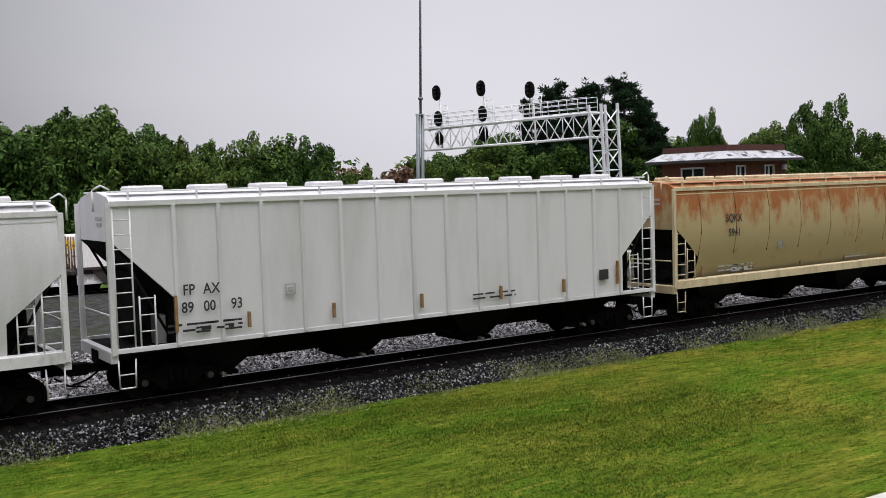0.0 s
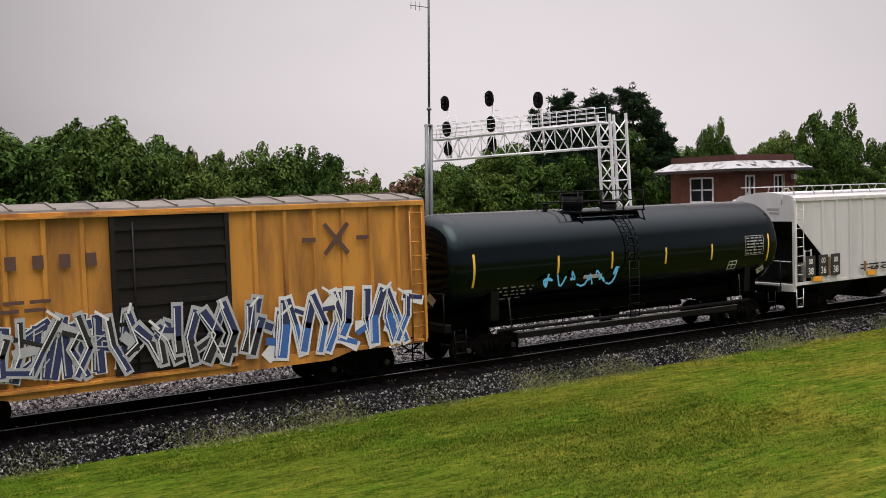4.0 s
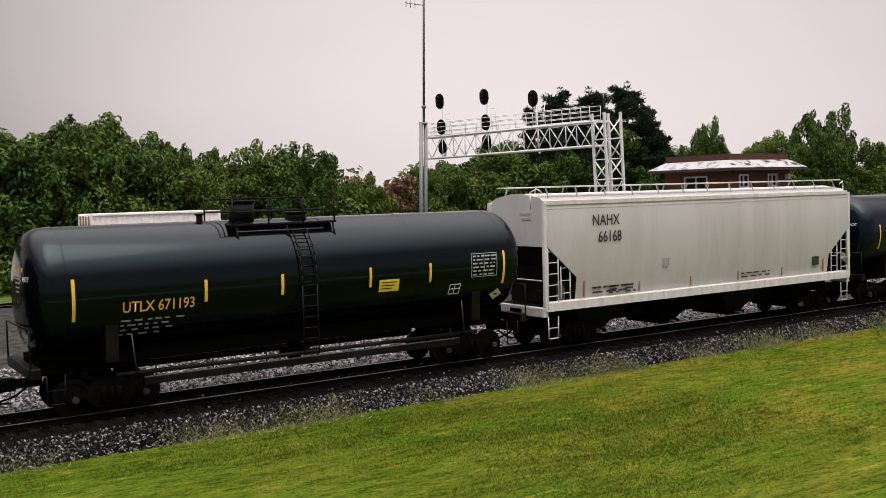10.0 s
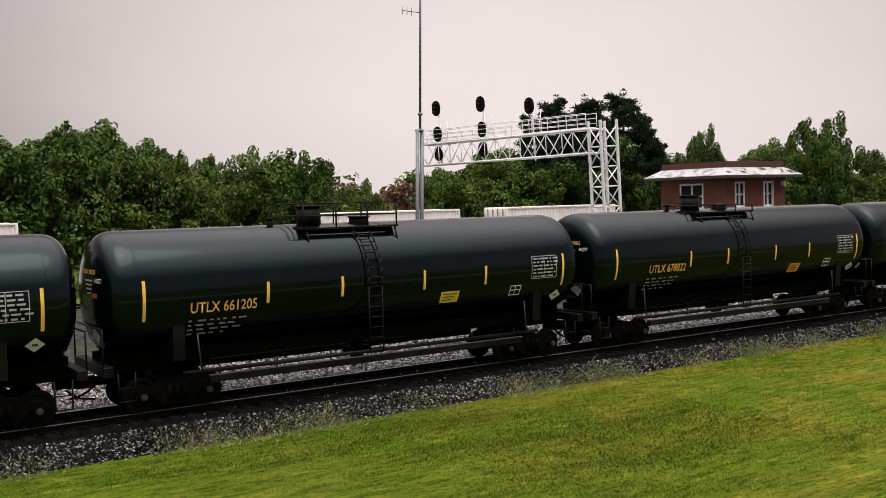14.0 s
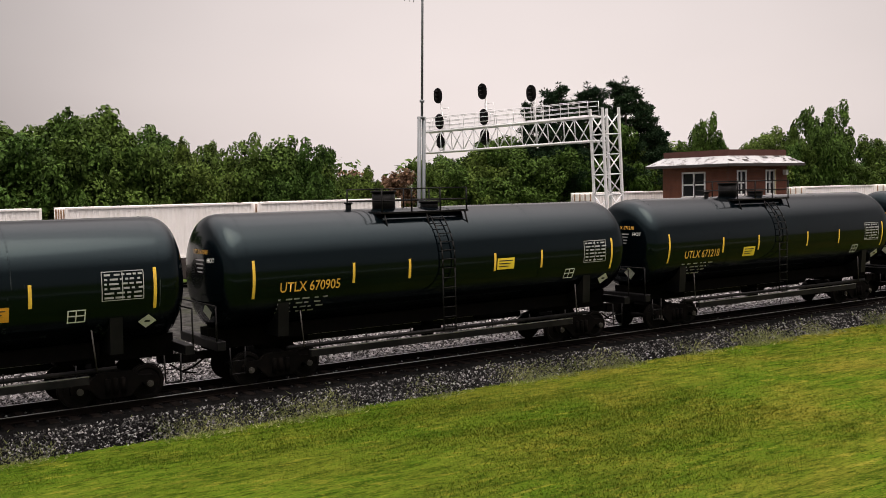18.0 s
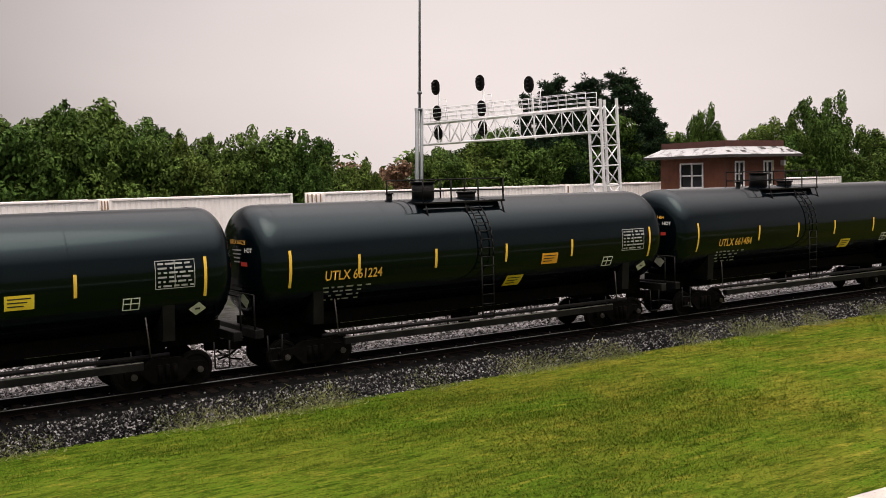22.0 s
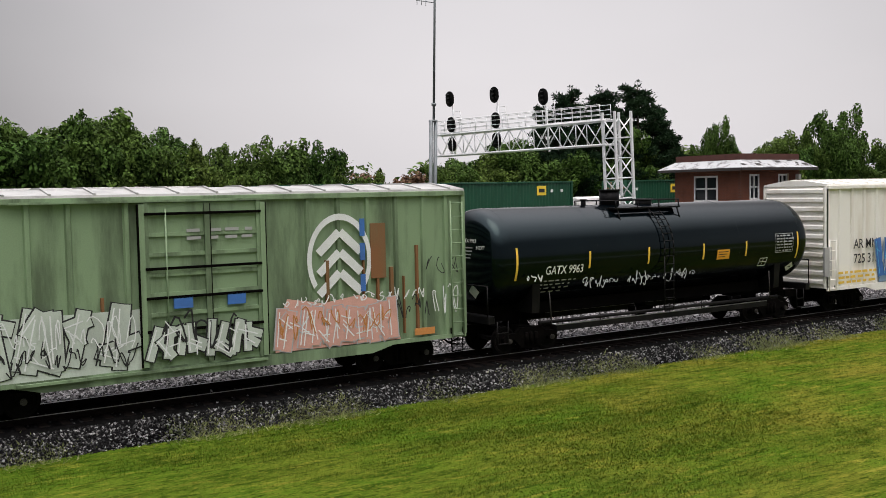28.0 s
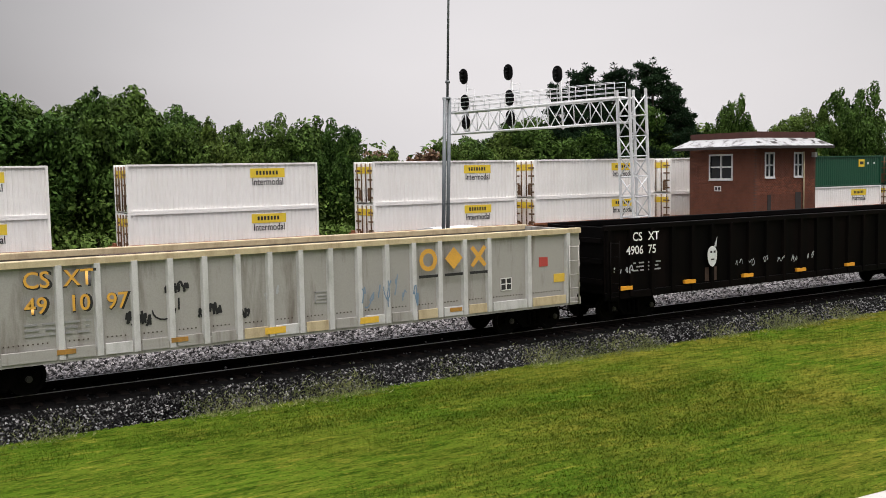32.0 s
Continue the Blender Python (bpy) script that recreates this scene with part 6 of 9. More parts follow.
def build_tanks():
    bases = {}
    fleet = [  # right, left, mark, colour, look, guard rail, panels, stripes, middle of the number
        (-51.15, -67.6, None, AMBER, "black", 0.75, [("white", -2.0, 2.3)], (-3.6, -1.2, 1.4, 3.8), -5.0),
        (-137.2, -154.2, "TILX 251029", WHITE_MARK, "blue", 0.0, [("orange", 2.83, 2.04), ("white", 1.45, 2.03), ("white", 3.55, 2.15)], (-4.79, -2.52, -0.59, 2.18, 4.42), -5.62),
        (-154.2, -172.1, "TILX 251054", WHITE_MARK, "blue", 0.0, [("orange", 2.83, 2.04), ("white", 1.45, 2.03)], (-4.6, -1.55, 1.57, 4.5), -5.48),
        (-189.8, -205.5, "UTLX 671193", AMBER, "black", 0.75, [("yellow", 2.37, 2.52)], (-3.24, -1.05, 1.73, 3.81), -4.43),
        (-205.5, -221.8, "UTLX 662769", AMBER, "worn", 0.75, [("orange", 2.6, 2.09)], (-3.68, -1.28, 1.58, 3.84), -4.84),
        (-221.8, -238.3, "UTLX 678787", AMBER, "black", 0.0, [("orange", 2.92, 2.1)], (-3.62, -1.48, 1.46, 3.68), -4.87),
        (-238.3, -254.75, None, GREY_MARK, "black", 0.0, [("orange", -2.13, 2.68), ("white", 2.19, 2.49)], (-4.03, -1.36, 1.09, 4.64), -5.06),
        (-254.75, -271.2, "UTLX 678822", AMBER, "black", 0.0, [("orange", 2.99, 2.11)], (-3.27, -1.21, 1.61, 3.74), -4.41),
        (-271.2, -287.7, "UTLX 661205", AMBER, "black", 0.75, [("yellow", 2.5, 2.2)], (-3.6, -1.3, 1.5, 3.8), -4.8),
        (-287.7, -304.1, "UTLX 671272", AMBER, "black", 0.75, [("yellow", -1.5, 2.5)], (-3.6, -1.4, 1.5, 3.75), -4.67),
        (-304.1, -320.5, "UTLX 671273", AMBER, "black", 0.75, [("yellow", -2.09, 2.45)], (-3.71, -1.51, 1.53, 3.79), -4.82),
        (-320.5, -336.9, "UTLX 661389", AMBER, "black", 0.0, [("yellow", 2.51, 2.08), ("white", -2.53, 2.94)], (-3.59, -1.08, 1.46, 4.04), -4.76),
        (-336.9, -352.9, "UTLX 671218", AMBER, "black", 0.75, [("yellow", -2.17, 2.48)], (-3.7, -1.64, 1.4, 3.51), -4.78),
        (-352.9, -369.0, "UTLX 670905", AMBER, "black", 0.75, [("yellow", 2.0, 2.73)], (-3.52, -1.62, 1.57, 3.48), -4.84),
        (-369.0, -385.5, "UTLX 662753", AMBER, "worn", 0.75, [("orange", 3.17, 2.41)], (-3.51, -1.06, 1.21, 3.98), -4.82),
        (-385.5, -401.9, "UTLX 678765", AMBER, "black", 0.0, [("orange", 2.62, 2.09)], (-3.63, -1.36, 1.51, 3.77), -4.8),
        (-401.9, -418.6, "GATX 17750", WHITE_MARK, "black", 0.75, [("orange", 3.74, 2.24)], (-3.99, -1.54, 1.04, 2.77, 4.43), -5.21),
        (-418.6, -435.2, "UTLX 661484", AMBER, "black", 0.75, [("yellow", 2.3, 2.08)], (-3.52, -1.08, 1.33, 4.09), -4.83),
        (-435.2, -451.7, "UTLX 661224", AMBER, "black", 0.75, [("orange", 2.4, 2.5), ("yellow", 1.11, 1.85)], (-4.82, -2.14, 0.56, 3.34), -4.93),
        (-451.7, -468.1, "UTLX 674412", AMBER, "black", 0.0, [("yellow", 2.39, 2.51)], (-3.51, -1.39, 1.44, 3.68), -4.88),
        (-468.1, -484.4, "UTLX 661191", AMBER, "black", 0.0, [("yellow", 2.18, 2.07), ("white", -2.9, 3.01)], (-3.85, -1.31, 1.42, 3.43), -5.17),
        (-484.4, -500.8, "UTLX 663660", AMBER, "worn", 0.75, [("orange", 2.74, 2.3)], (-3.55, -1.25, 1.38, 4.09), -4.28),
        (-500.8, -517.4, "UTLX 662967", AMBER, "black", 0.75, [("yellow", 2.29, 2.17)], (-4.68, -1.44, 1.83, 4.45), -4.73),
        (-553.6, -570.5, "GATX 9963", WHITE_MARK, "black", 0.0, [("orange", 2.69, 2.64)], (-3.92, -1.17, 1.62, 3.95), -4.94),
    ]
    looks = {"black": TANK_BLACK, "blue": TANK_BLUE, "worn": TANK_WORN}
    for i, (right, left, word, mark, skin, rail, signs, stripes, txt) in enumerate(fleet):
        half = (right - left) / 2
        key = (skin, rail, round(half * 2.5))
        if key in bases:
            car = copy_thing(bases[key], pose(0, 0, 0))
        else:
            car = tank_body(round(half * 2.5) / 2.5, looks[skin], BLACK_METAL, rail)
            bases[key] = car
        fleet[i] = (car, round(half * 2.5) / 2.5, right, left, word, mark, skin, signs, stripes, txt)
    for i, (car, half, right, left, word, mark, skin, signs, stripes, txt) in enumerate(fleet):
        tank_marks(car, half, word, mark, signs, 100 + i, stripes, txt, lean=0.5 if word == "GATX 17750" else 0.0, mid=2.3 if word == "GATX 17750" else 2.80)
        if skin == "worn":
            tagged(car, "black railway tank car with grey scuffed paint and amber number")
        elif mark is WHITE_MARK:
            tagged(car, "black railway tank car with white number and orange panel")
        else:
            tagged(car, "glossy black railway tank car with amber number and yellow stripes")
        if word == "GATX 9963":
            for n, (a, b) in enumerate(((-4.3, -3.1), (-2.35, -1.15), (-0.55, 0.65))):
                scrawl(car, a, b, 1.75, 2.4, -1.67, "silver", 40 + n, 4, 0.035, name="sprayed_tag")
                scrawl(car, a + 0.5, b + 0.5, 1.95, 2.15, -1.665, "silver", 140 + n, 6, 0.02, name="sprayed_tag")
            scrawl(car, -6.7, -6.0, 2.15, 2.5, -1.67, "white", 50, 3, 0.035)
        if word == "TILX 251029":
            scrawl(car, 0.7, 1.9, 2.75, 3.5, -1.67, "white", 52, 3, 0.06)
            scrawl(car, 0.9, 1.7, 2.9, 3.2, -1.672, "white", 152, 3, 0.05)
            scrawl(car, -4.8, -3.4, 1.75, 2.5, -1.67, "white", 53, 4, 0.06)
            scrawl(car, -4.6, -3.6, 1.9, 2.2, -1.672, "white", 153, 4, 0.045)
            scrawl(car, -1.2, 0.2, 2.05, 2.35, -1.66, "silver", 54, 5, 0.025)
        if word is None and mark is AMBER:
            scrawl(car, -4.4, -0.8, 1.9, 2.7, -1.67, "sky", 56, 6, 0.06)
        enter(car, right, left)


build_tanks()


def white_tank():
    right, left = -83.7, -100.6
    half = (right - left) / 2
    car = thing("tank_car", "white railway tank car with grime-stained flanks and top platform", "tank car", "tank cars of the freight train")
    n, r, zc = 48, 1.65, 2.95
    part("tank", tank_shell(half - 0.1, r, zc), TANK_WHITE, car)
    g = Geo()
    ring = lambda x, q: [(x, q * math.cos(2 * math.pi * k / 40), zc + q * math.sin(2 * math.pi * k / 40)) for k in range(40)]
    for x in (-0.95,):
        g.loft([ring(x - 0.24, r), ring(x - 0.22, r + 0.012), ring(x + 0.30, r + 0.012), ring(x + 0.32, r)], smooth=True, caps=False)
    part("grime_band", g, GRIME, car, "grey spillage band round the tank")
    rag = random.Random(44)
    for x in (-1.85, -1.6, -1.45, -1.36, -0.5, -0.38, -0.2, 0.0, 2.4, 4.1):
        lo_z, w = rag.uniform(1.6, 3.2), rag.uniform(0.02, 0.06)
        vs = []
        for k in range(36):
            a = radians(70 - 3.4 * k)
            if zc + r * math.sin(a) < lo_z:
                break
            q = w * (1 - 0.015 * k)
            vs += [(x - q, -(r + 0.014) * math.cos(a), zc + (r + 0.014) * math.sin(a)), (x + q, -(r + 0.014) * math.cos(a), zc + (r + 0.014) * math.sin(a))]
        part("spill_streak", Geo().add(vs, [(2 * k, 2 * k + 1, 2 * k + 3, 2 * k + 2) for k in range(len(vs) // 2 - 1)], True), GRIME, car, "dark spill streak down the flank")
    for s in (-1, 1):
        part("stub_sill", Geo().box(min(s * (half - 3.6), s * (half - 0.55)), max(s * (half - 3.6), s * (half - 0.55)), -0.3, 0.3, 0.82, 1.42), IRON, car)
        part("end_deck", Geo().slab(min(s * (half - 2.6), s * (half - 0.5)), max(s * (half - 2.6), s * (half - 0.5)), -1.5, 1.5, 1.12, 1.24, 0.02), FRAME_WHITE, car)
        part("saddle", Geo().prism([(-1.35, 1.15), (1.35, 1.15), (1.42, 2.2), (0.7, 1.6), (0, 1.45), (-0.7, 1.6), (-1.42, 2.2)], "x", s * (half - 2.35) - 0.16, s * (half - 2.35) + 0.16), FRAME_WHITE, car)
        for y in (-1.45, 1.45):
            g = Geo().path([(s * (half - 2.5), y, 1.24), (s * (half - 2.5), y, 2.25), (s * (half - 0.6), y, 2.25), (s * (half - 0.6), y, 1.24)], 0.03, 6)
            g.rod((s * (half - 2.4), y, 1.24), (s * (half - 1.9), y, 2.25), 0.02, 6)
            part("end_handrail", g, FRAME_WHITE, car)
        stirrup(car, s * (half - 0.9), -1.45, FRAME_WHITE)
    part("running_board", Geo().slab(-half + 2.6, half - 2.6, -1.62, -1.42, 1.14, 1.22, 0.01), FRAME_WHITE, car)
    for k in range(8):
        x = -half + 3.2 + k * (2 * half - 6.4) / 7
        part("board_bracket", Geo().rod((x, -1.6, 1.2), (x - 0.25, -1.5, 1.75), 0.025, 6), FRAME_WHITE, car)
    part("centre_pipe", Geo().rod((-half + 2.5, -0.6, 0.95), (half - 2.5, -0.6, 0.95), 0.05, 6), IRON, car)
    zt = zc + r
    plat = part("top_platform", Geo().box(-2.3, 0.8, -1.0, -0.45, zt - 0.05, zt).box(-2.3, 0.8, 0.45, 1.0, zt - 0.05, zt).box(-2.3, -1.8, -0.45, 0.45, zt - 0.05, zt).box(0.3, 0.8, -0.45, 0.45, zt - 0.05, zt), FRAME_WHITE, car)
    for x in (-2.25, -1.5, -0.75, 0.0, 0.75):
        for y in (-0.97, 0.97):
            part("guard_post", Geo().rod((x, y, zt - 0.3), (x, y, zt + 0.85), 0.026, 6), FRAME_WHITE, plat)
    for zz in (0.45, 0.85):
        part("guard_rail", Geo().path([(-2.25, -0.97, zt + zz), (0.75, -0.97, zt + zz), (0.75, 0.97, zt + zz), (-2.25, 0.97, zt + zz), (-2.25, -0.97, zt + zz)], 0.026, 6), FRAME_WHITE, plat)
    part("valve_housing", Geo().rod((-0.75, 0, zt - 0.1), (-0.75, 0, zt + 0.6), 0.42, 18).rod((-0.75, 0, zt + 0.6), (-0.75, 0, zt + 0.72), 0.36, 18, 0.2), FRAME_WHITE, car)
    for x in (-0.85,):
        g = Geo()
        arc = [(-(r + 0.1) * math.cos(a), zc + (r + 0.1) * math.sin(a)) for a in [radians(50 - 9 * k) for k in range(8)]] + [(-(r + 0.1), 1.2)]
        for xx in (x, x + 0.45):
            g.path([(xx, y, z) for y, z in arc], 0.024, 6)
        for k in range(11):
            z = 1.3 + 0.28 * k
            a = math.asin(max(-1, min(1, (z - zc) / (r + 0.1))))
            g.rod((x, -(r + 0.1) * math.cos(a) if z > 2.4 else -(r + 0.1), z), (x + 0.45, -(r + 0.1) * math.cos(a) if z > 2.4 else -(r + 0.1), z), 0.018, 6)
        part("ladder", g, FRAME_WHITE, car)
    lettering("DBCX 200477", BLACK_MARK, car, pose(-5.9, -1.645, 2.62, 101, 0, 0), 0.34, 1.0, "reporting_mark")
    part("data_text", bars(Geo(), -6.4, -4.6, -1.6, 2.3, 2, 0.15, 0.05, random.Random(3)), GREY_MARK, car, kind="stuff")
    part("data_text", bars(Geo(), 5.7, 7.0, -1.66, 2.85, 4, 0.15, 0.09, random.Random(4)), BLACK_MARK, car, kind="stuff")
    part("placard", Geo().add([(6.4, -1.67, 1.9), (6.65, -1.67, 2.12), (6.4, -1.67, 2.34), (6.15, -1.67, 2.12)], [(0, 1, 2, 3)]), GREY_MARK, car)
    running_gear(car, half, 2.35)
    enter(car, right, left)


white_tank()


# ---- covered hoppers ----
def hopper(right, left, skin, trim, round_side, ribs, top_z, sill_z, words, label, low_sill=True, rust=False, roofwalk="board", slope=1.3, beads=False, tuck=0.20, stripes=None):
    """A covered hopper: bulging or ribbed sides, sloped ends with open frames, hatches and a roof walk."""
    half = (right - left) / 2
    car = thing("covered_hopper", label, "hopper car", "covered hoppers of the freight train")
    e = half - 0.62
    deep = e - slope
    f1, f2 = (0.27, 0.58) if round_side else (0.33, 0.74)
    span = top_z - sill_z

    def width(z):
        f = (z - sill_z) / span
        if not round_side:
            return 1.53
        return 1.57 - tuck * ((0.62 - f) / 0.62) ** 2 if f < 0.62 else 1.57 - 0.11 * ((f - 0.62) / 0.38) ** 2

    def reach(z):
        f = (z - sill_z) / span
        return deep + (e - deep) * min(1.0, max(0.0, (f - f1) / (f2 - f1)))
    zs = [sill_z + span * f for f in sorted({round(0.025 * k, 3) for k in range(41)} | {f1, f2})]
    rings = [[(-reach(z), -width(z), z), (reach(z), -width(z), z), (reach(z), width(z), z), (-reach(z), width(z), z)] for z in zs]
    wt = abs(rings[-1][0][1])
    rings.append([(-e, -wt + 0.25, top_z + 0.16), (e, -wt + 0.25, top_z + 0.16), (e, wt - 0.25, top_z + 0.16), (-e, wt - 0.25, top_z + 0.16)])
    rings.append([(-e, -0.35, top_z + 0.3), (e, -0.35, top_z + 0.3), (e, 0.35, top_z + 0.3), (-e, 0.35, top_z + 0.3)])
    # slope sheets carry the shade under the overhang as a dark colour
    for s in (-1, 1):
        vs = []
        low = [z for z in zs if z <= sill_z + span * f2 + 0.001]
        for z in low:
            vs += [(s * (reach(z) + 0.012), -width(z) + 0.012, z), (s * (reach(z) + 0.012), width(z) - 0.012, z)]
        part("slope_sheet", Geo().add(vs, [(2 * k, 2 * k + 2, 2 * k + 3, 2 * k + 1) for k in range(len(low) - 1)]), SLOPE, car, "slope sheet coloured dark for its shade")
    body = part("body", Geo().loft(rings, smooth=False), HOPPER_RUST if rust else skin, car)
    part("top_rail", Geo().slab(-e, e, -wt - 0.05, -wt + 0.05, top_z - 0.08, top_z + 0.06, 0.01), trim, car)
    part("top_rail", Geo().slab(-e, e, wt - 0.05, wt + 0.05, top_z - 0.08, top_z + 0.06, 0.01), trim, car)
    yb = -1.53 if not round_side else -1.36
    if low_sill:
        for y in (-1, 1):
            part("side_sill", Geo().prism([(y * 1.36, sill_z - 0.12), (y * 1.58, sill_z - 0.12), (y * 1.58, sill_z + 0.16), (y * 1.38, sill_z + 0.2)][::(1 if y < 0 else -1)], "x", -e, e), trim, car)
    else:
        part("side_sill", Geo().slab(-e, e, -1.55, -1.46, sill_z - 0.06, sill_z + 0.06, 0.01), trim, car)
        part("side_sill", Geo().slab(-e, e, 1.46, 1.55, sill_z - 0.06, sill_z + 0.06, 0.01), trim, car)
    if ribs:
        for k in range(ribs):
            x = -deep + 0.05 + (2 * deep - 0.1) * k / (ribs - 1)
            for y in (-1, 1):
                part("side_rib", Geo().prism([(x - 0.07, y * 1.53), (x + 0.07, y * 1.53), (x + 0.045, y * 1.60), (x - 0.045, y * 1.60)][::(1 if y > 0 else -1)], "z", sill_z, top_z - 0.06), skin, car)
    else:
        for z in ((top_z - 0.22, top_z - 0.34, top_z - 0.46) if beads else (top_z - 0.2,)):
            f = (z - sill_z) / (top_z - sill_z)
            w = 1.57 - 0.11 * (max(0, f - 0.62) / 0.38) ** 2
            part("side_bead", Geo().box(-e + 0.05, e - 0.05, -w - 0.012, -w + 0.02, z - 0.02, z + 0.02), SLOPE if beads else trim, car)
    if rust:
        for k in range(9):
            x = -e + 1.2 + k * (2 * e - 2.4) / 8
            part("side_stay", Geo().path([(x, -width(top_z - 0.1) - 0.01, top_z - 0.1), (x + 0.08, -width(top_z - 0.8) - 0.01, top_z - 0.8), (x + 0.1, -width(top_z - 1.7) - 0.01, top_z - 1.7), (x + 0.06, -width(sill_z + 1.0) - 0.01, sill_z + 1.0)], 0.016, 6), RUST_STREAK, car)
    # roof walk and hatches
    zr = top_z + 0.34
    if roofwalk == "frame":
        for y in (-1.05, 1.05):
            part("roof_walk", Geo().slab(-e + 0.1, e - 0.1, y - 0.22, y + 0.22, zr + 0.16, zr + 0.2, 0.01), trim, car)
            for k in range(13):
                x = -e + 0.4 + k * (2 * e - 0.8) / 12
                part("walk_bracket", Geo().rod((x, y - 0.2 * (1 if y < 0 else -1), top_z + 0.02), (x, y, zr + 0.16), 0.03, 6), trim, car)
    else:
        for y in (-1.12, 1.12):
            part("roof_walk", Geo().slab(-e + 0.1, e - 0.1, y - 0.2, y + 0.2, zr - 0.07, zr - 0.03, 0.01), trim, car)
            for k in range(11):
                x = -e + 0.5 + k * (2 * e - 1.0) / 10
                part("walk_bracket", Geo().box(x - 0.025, x + 0.025, y * 1.25 - 0.02, y * 1.25 + 0.02, top_z + 0.0, zr - 0.05), trim, car)
        hatches = 10
        for k in range(hatches):
            x = -e + 1.3 + k * (2 * e - 2.6) / (hatches - 1)
            part("hatch_cover", Geo().slab(x - 0.48, x + 0.48, -0.36, 0.36, top_z + 0.28, zr + 0.1, 0.05), trim, car)
    # ends: slope braces, posts, ladders, platform
    for s in (-1, 1):
        lo = lambda a, b: (min(s * a, s * b), max(s * a, s * b))
        a, b = lo(e - 0.02, e + 0.12)
        part("end_post", Geo().slab(a, b, -1.55, -1.43, sill_z - 0.1, top_z, 0.01), trim, car)
        part("end_post", Geo().slab(a, b, 1.43, 1.55, sill_z - 0.1, top_z, 0.01), trim, car)
        a, b = lo(deep - 0.05, e + 0.12)
        # platform, braces and reservoir take the same shade-dark colour
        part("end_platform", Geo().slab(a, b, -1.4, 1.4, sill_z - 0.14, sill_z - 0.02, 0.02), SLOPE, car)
        a, b = lo(e - 0.05, e + 0.14)
        part("end_sill", Geo().slab(a, b, -1.5, 1.5, sill_z - 0.3, sill_z, 0.02), trim, car)
        ladder(car, s * (e - 0.26), -1.52, sill_z - 0.05, top_z - (0.0 if not round_side else 1.2), trim, 0.44, 0.36)
        ladder(car, s * (e - 0.85), -1.45, sill_z - 0.05, sill_z + 1.35, trim, 0.4, 0.4, "end_ladder")
        # added plate closes the see-through end so the opening stays dark
        part("end_bulkhead", Geo().box(*lo(e - 0.82, e - 0.74), -1.0, 1.4, sill_z, sill_z + (f1 + (f2 - f1) * (slope - 0.82) / slope) * span - 0.05), SLOPE, car, "added end bulkhead coloured dark for the shaded opening")
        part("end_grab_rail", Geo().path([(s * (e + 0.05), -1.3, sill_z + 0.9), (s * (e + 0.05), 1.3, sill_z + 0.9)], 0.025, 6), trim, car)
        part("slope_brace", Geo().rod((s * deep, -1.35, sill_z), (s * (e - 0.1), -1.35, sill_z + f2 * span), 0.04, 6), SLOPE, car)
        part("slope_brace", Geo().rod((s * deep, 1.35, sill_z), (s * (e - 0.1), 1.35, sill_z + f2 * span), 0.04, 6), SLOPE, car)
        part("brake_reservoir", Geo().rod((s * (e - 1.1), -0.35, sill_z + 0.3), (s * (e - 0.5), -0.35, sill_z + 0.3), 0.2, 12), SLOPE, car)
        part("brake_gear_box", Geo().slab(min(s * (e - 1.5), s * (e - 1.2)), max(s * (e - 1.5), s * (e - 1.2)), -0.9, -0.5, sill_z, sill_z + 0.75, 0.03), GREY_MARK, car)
        part("roof_grab_rail", Geo().path([(s * (e - 0.1), -1.2, zr), (s * (e + 0.12), -1.2, zr + 0.12), (s * (e + 0.3), -1.1, zr), (s * (e + 0.3), -1.1, top_z - 0.2)], 0.025, 6), trim, car)
        part("end_lettering", Geo().box(*lo(e + 0.001, e + 0.014), -0.75, -0.15, top_z - 0.42, top_z - 0.34).box(*lo(e + 0.001, e + 0.014), -0.75, -0.25, top_z - 0.58, top_z - 0.50), GREY_MARK, car, kind="stuff")
        stirrup(car, s * (e - 0.25), -1.5, trim)
        part("stub_sill", Geo().box(*lo(deep - 0.6, half - 0.45), -0.3, 0.3, 0.78, sill_z - 0.1), IRON, car)
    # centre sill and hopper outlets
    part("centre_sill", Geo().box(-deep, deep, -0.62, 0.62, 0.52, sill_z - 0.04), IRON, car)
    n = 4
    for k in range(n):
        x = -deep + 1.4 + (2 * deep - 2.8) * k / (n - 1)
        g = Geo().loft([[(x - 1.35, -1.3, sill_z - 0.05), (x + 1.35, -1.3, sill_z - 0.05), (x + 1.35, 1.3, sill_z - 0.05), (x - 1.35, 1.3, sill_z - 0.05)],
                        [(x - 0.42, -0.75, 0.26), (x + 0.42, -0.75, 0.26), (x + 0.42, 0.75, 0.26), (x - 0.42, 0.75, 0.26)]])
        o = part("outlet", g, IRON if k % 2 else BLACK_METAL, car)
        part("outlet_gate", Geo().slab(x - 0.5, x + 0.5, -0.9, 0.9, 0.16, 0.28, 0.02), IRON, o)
        part("gate_shaft", Geo().rod((x, -1.15, 0.22), (x, -0.9, 0.22), 0.06, 8), RUSTY_SHAFT, o)
    # lettering and flank details
    def flank(z):
        if not round_side:
            return -1.60
        return -width(z) - 0.02
    for word, x, z, size, mat in words:
        lettering(word, mat, car, pose(x, flank(z) - 0.012, z, 90, 0, 0), size, 0.85, "reporting_mark")
    rng = random.Random(int(half * 1000))
    mark = BLACK_MARK if trim is not FRAME_CREAM else GREY_MARK
    x0 = words[0][1] - 0.6 if words else -4
    part("data_text", bars(Geo(), x0, x0 + 1.8, flank(sill_z + 0.45) - 0.01, sill_z + 0.52, 2, 0.16, 0.06, rng), mark, car, kind="stuff")
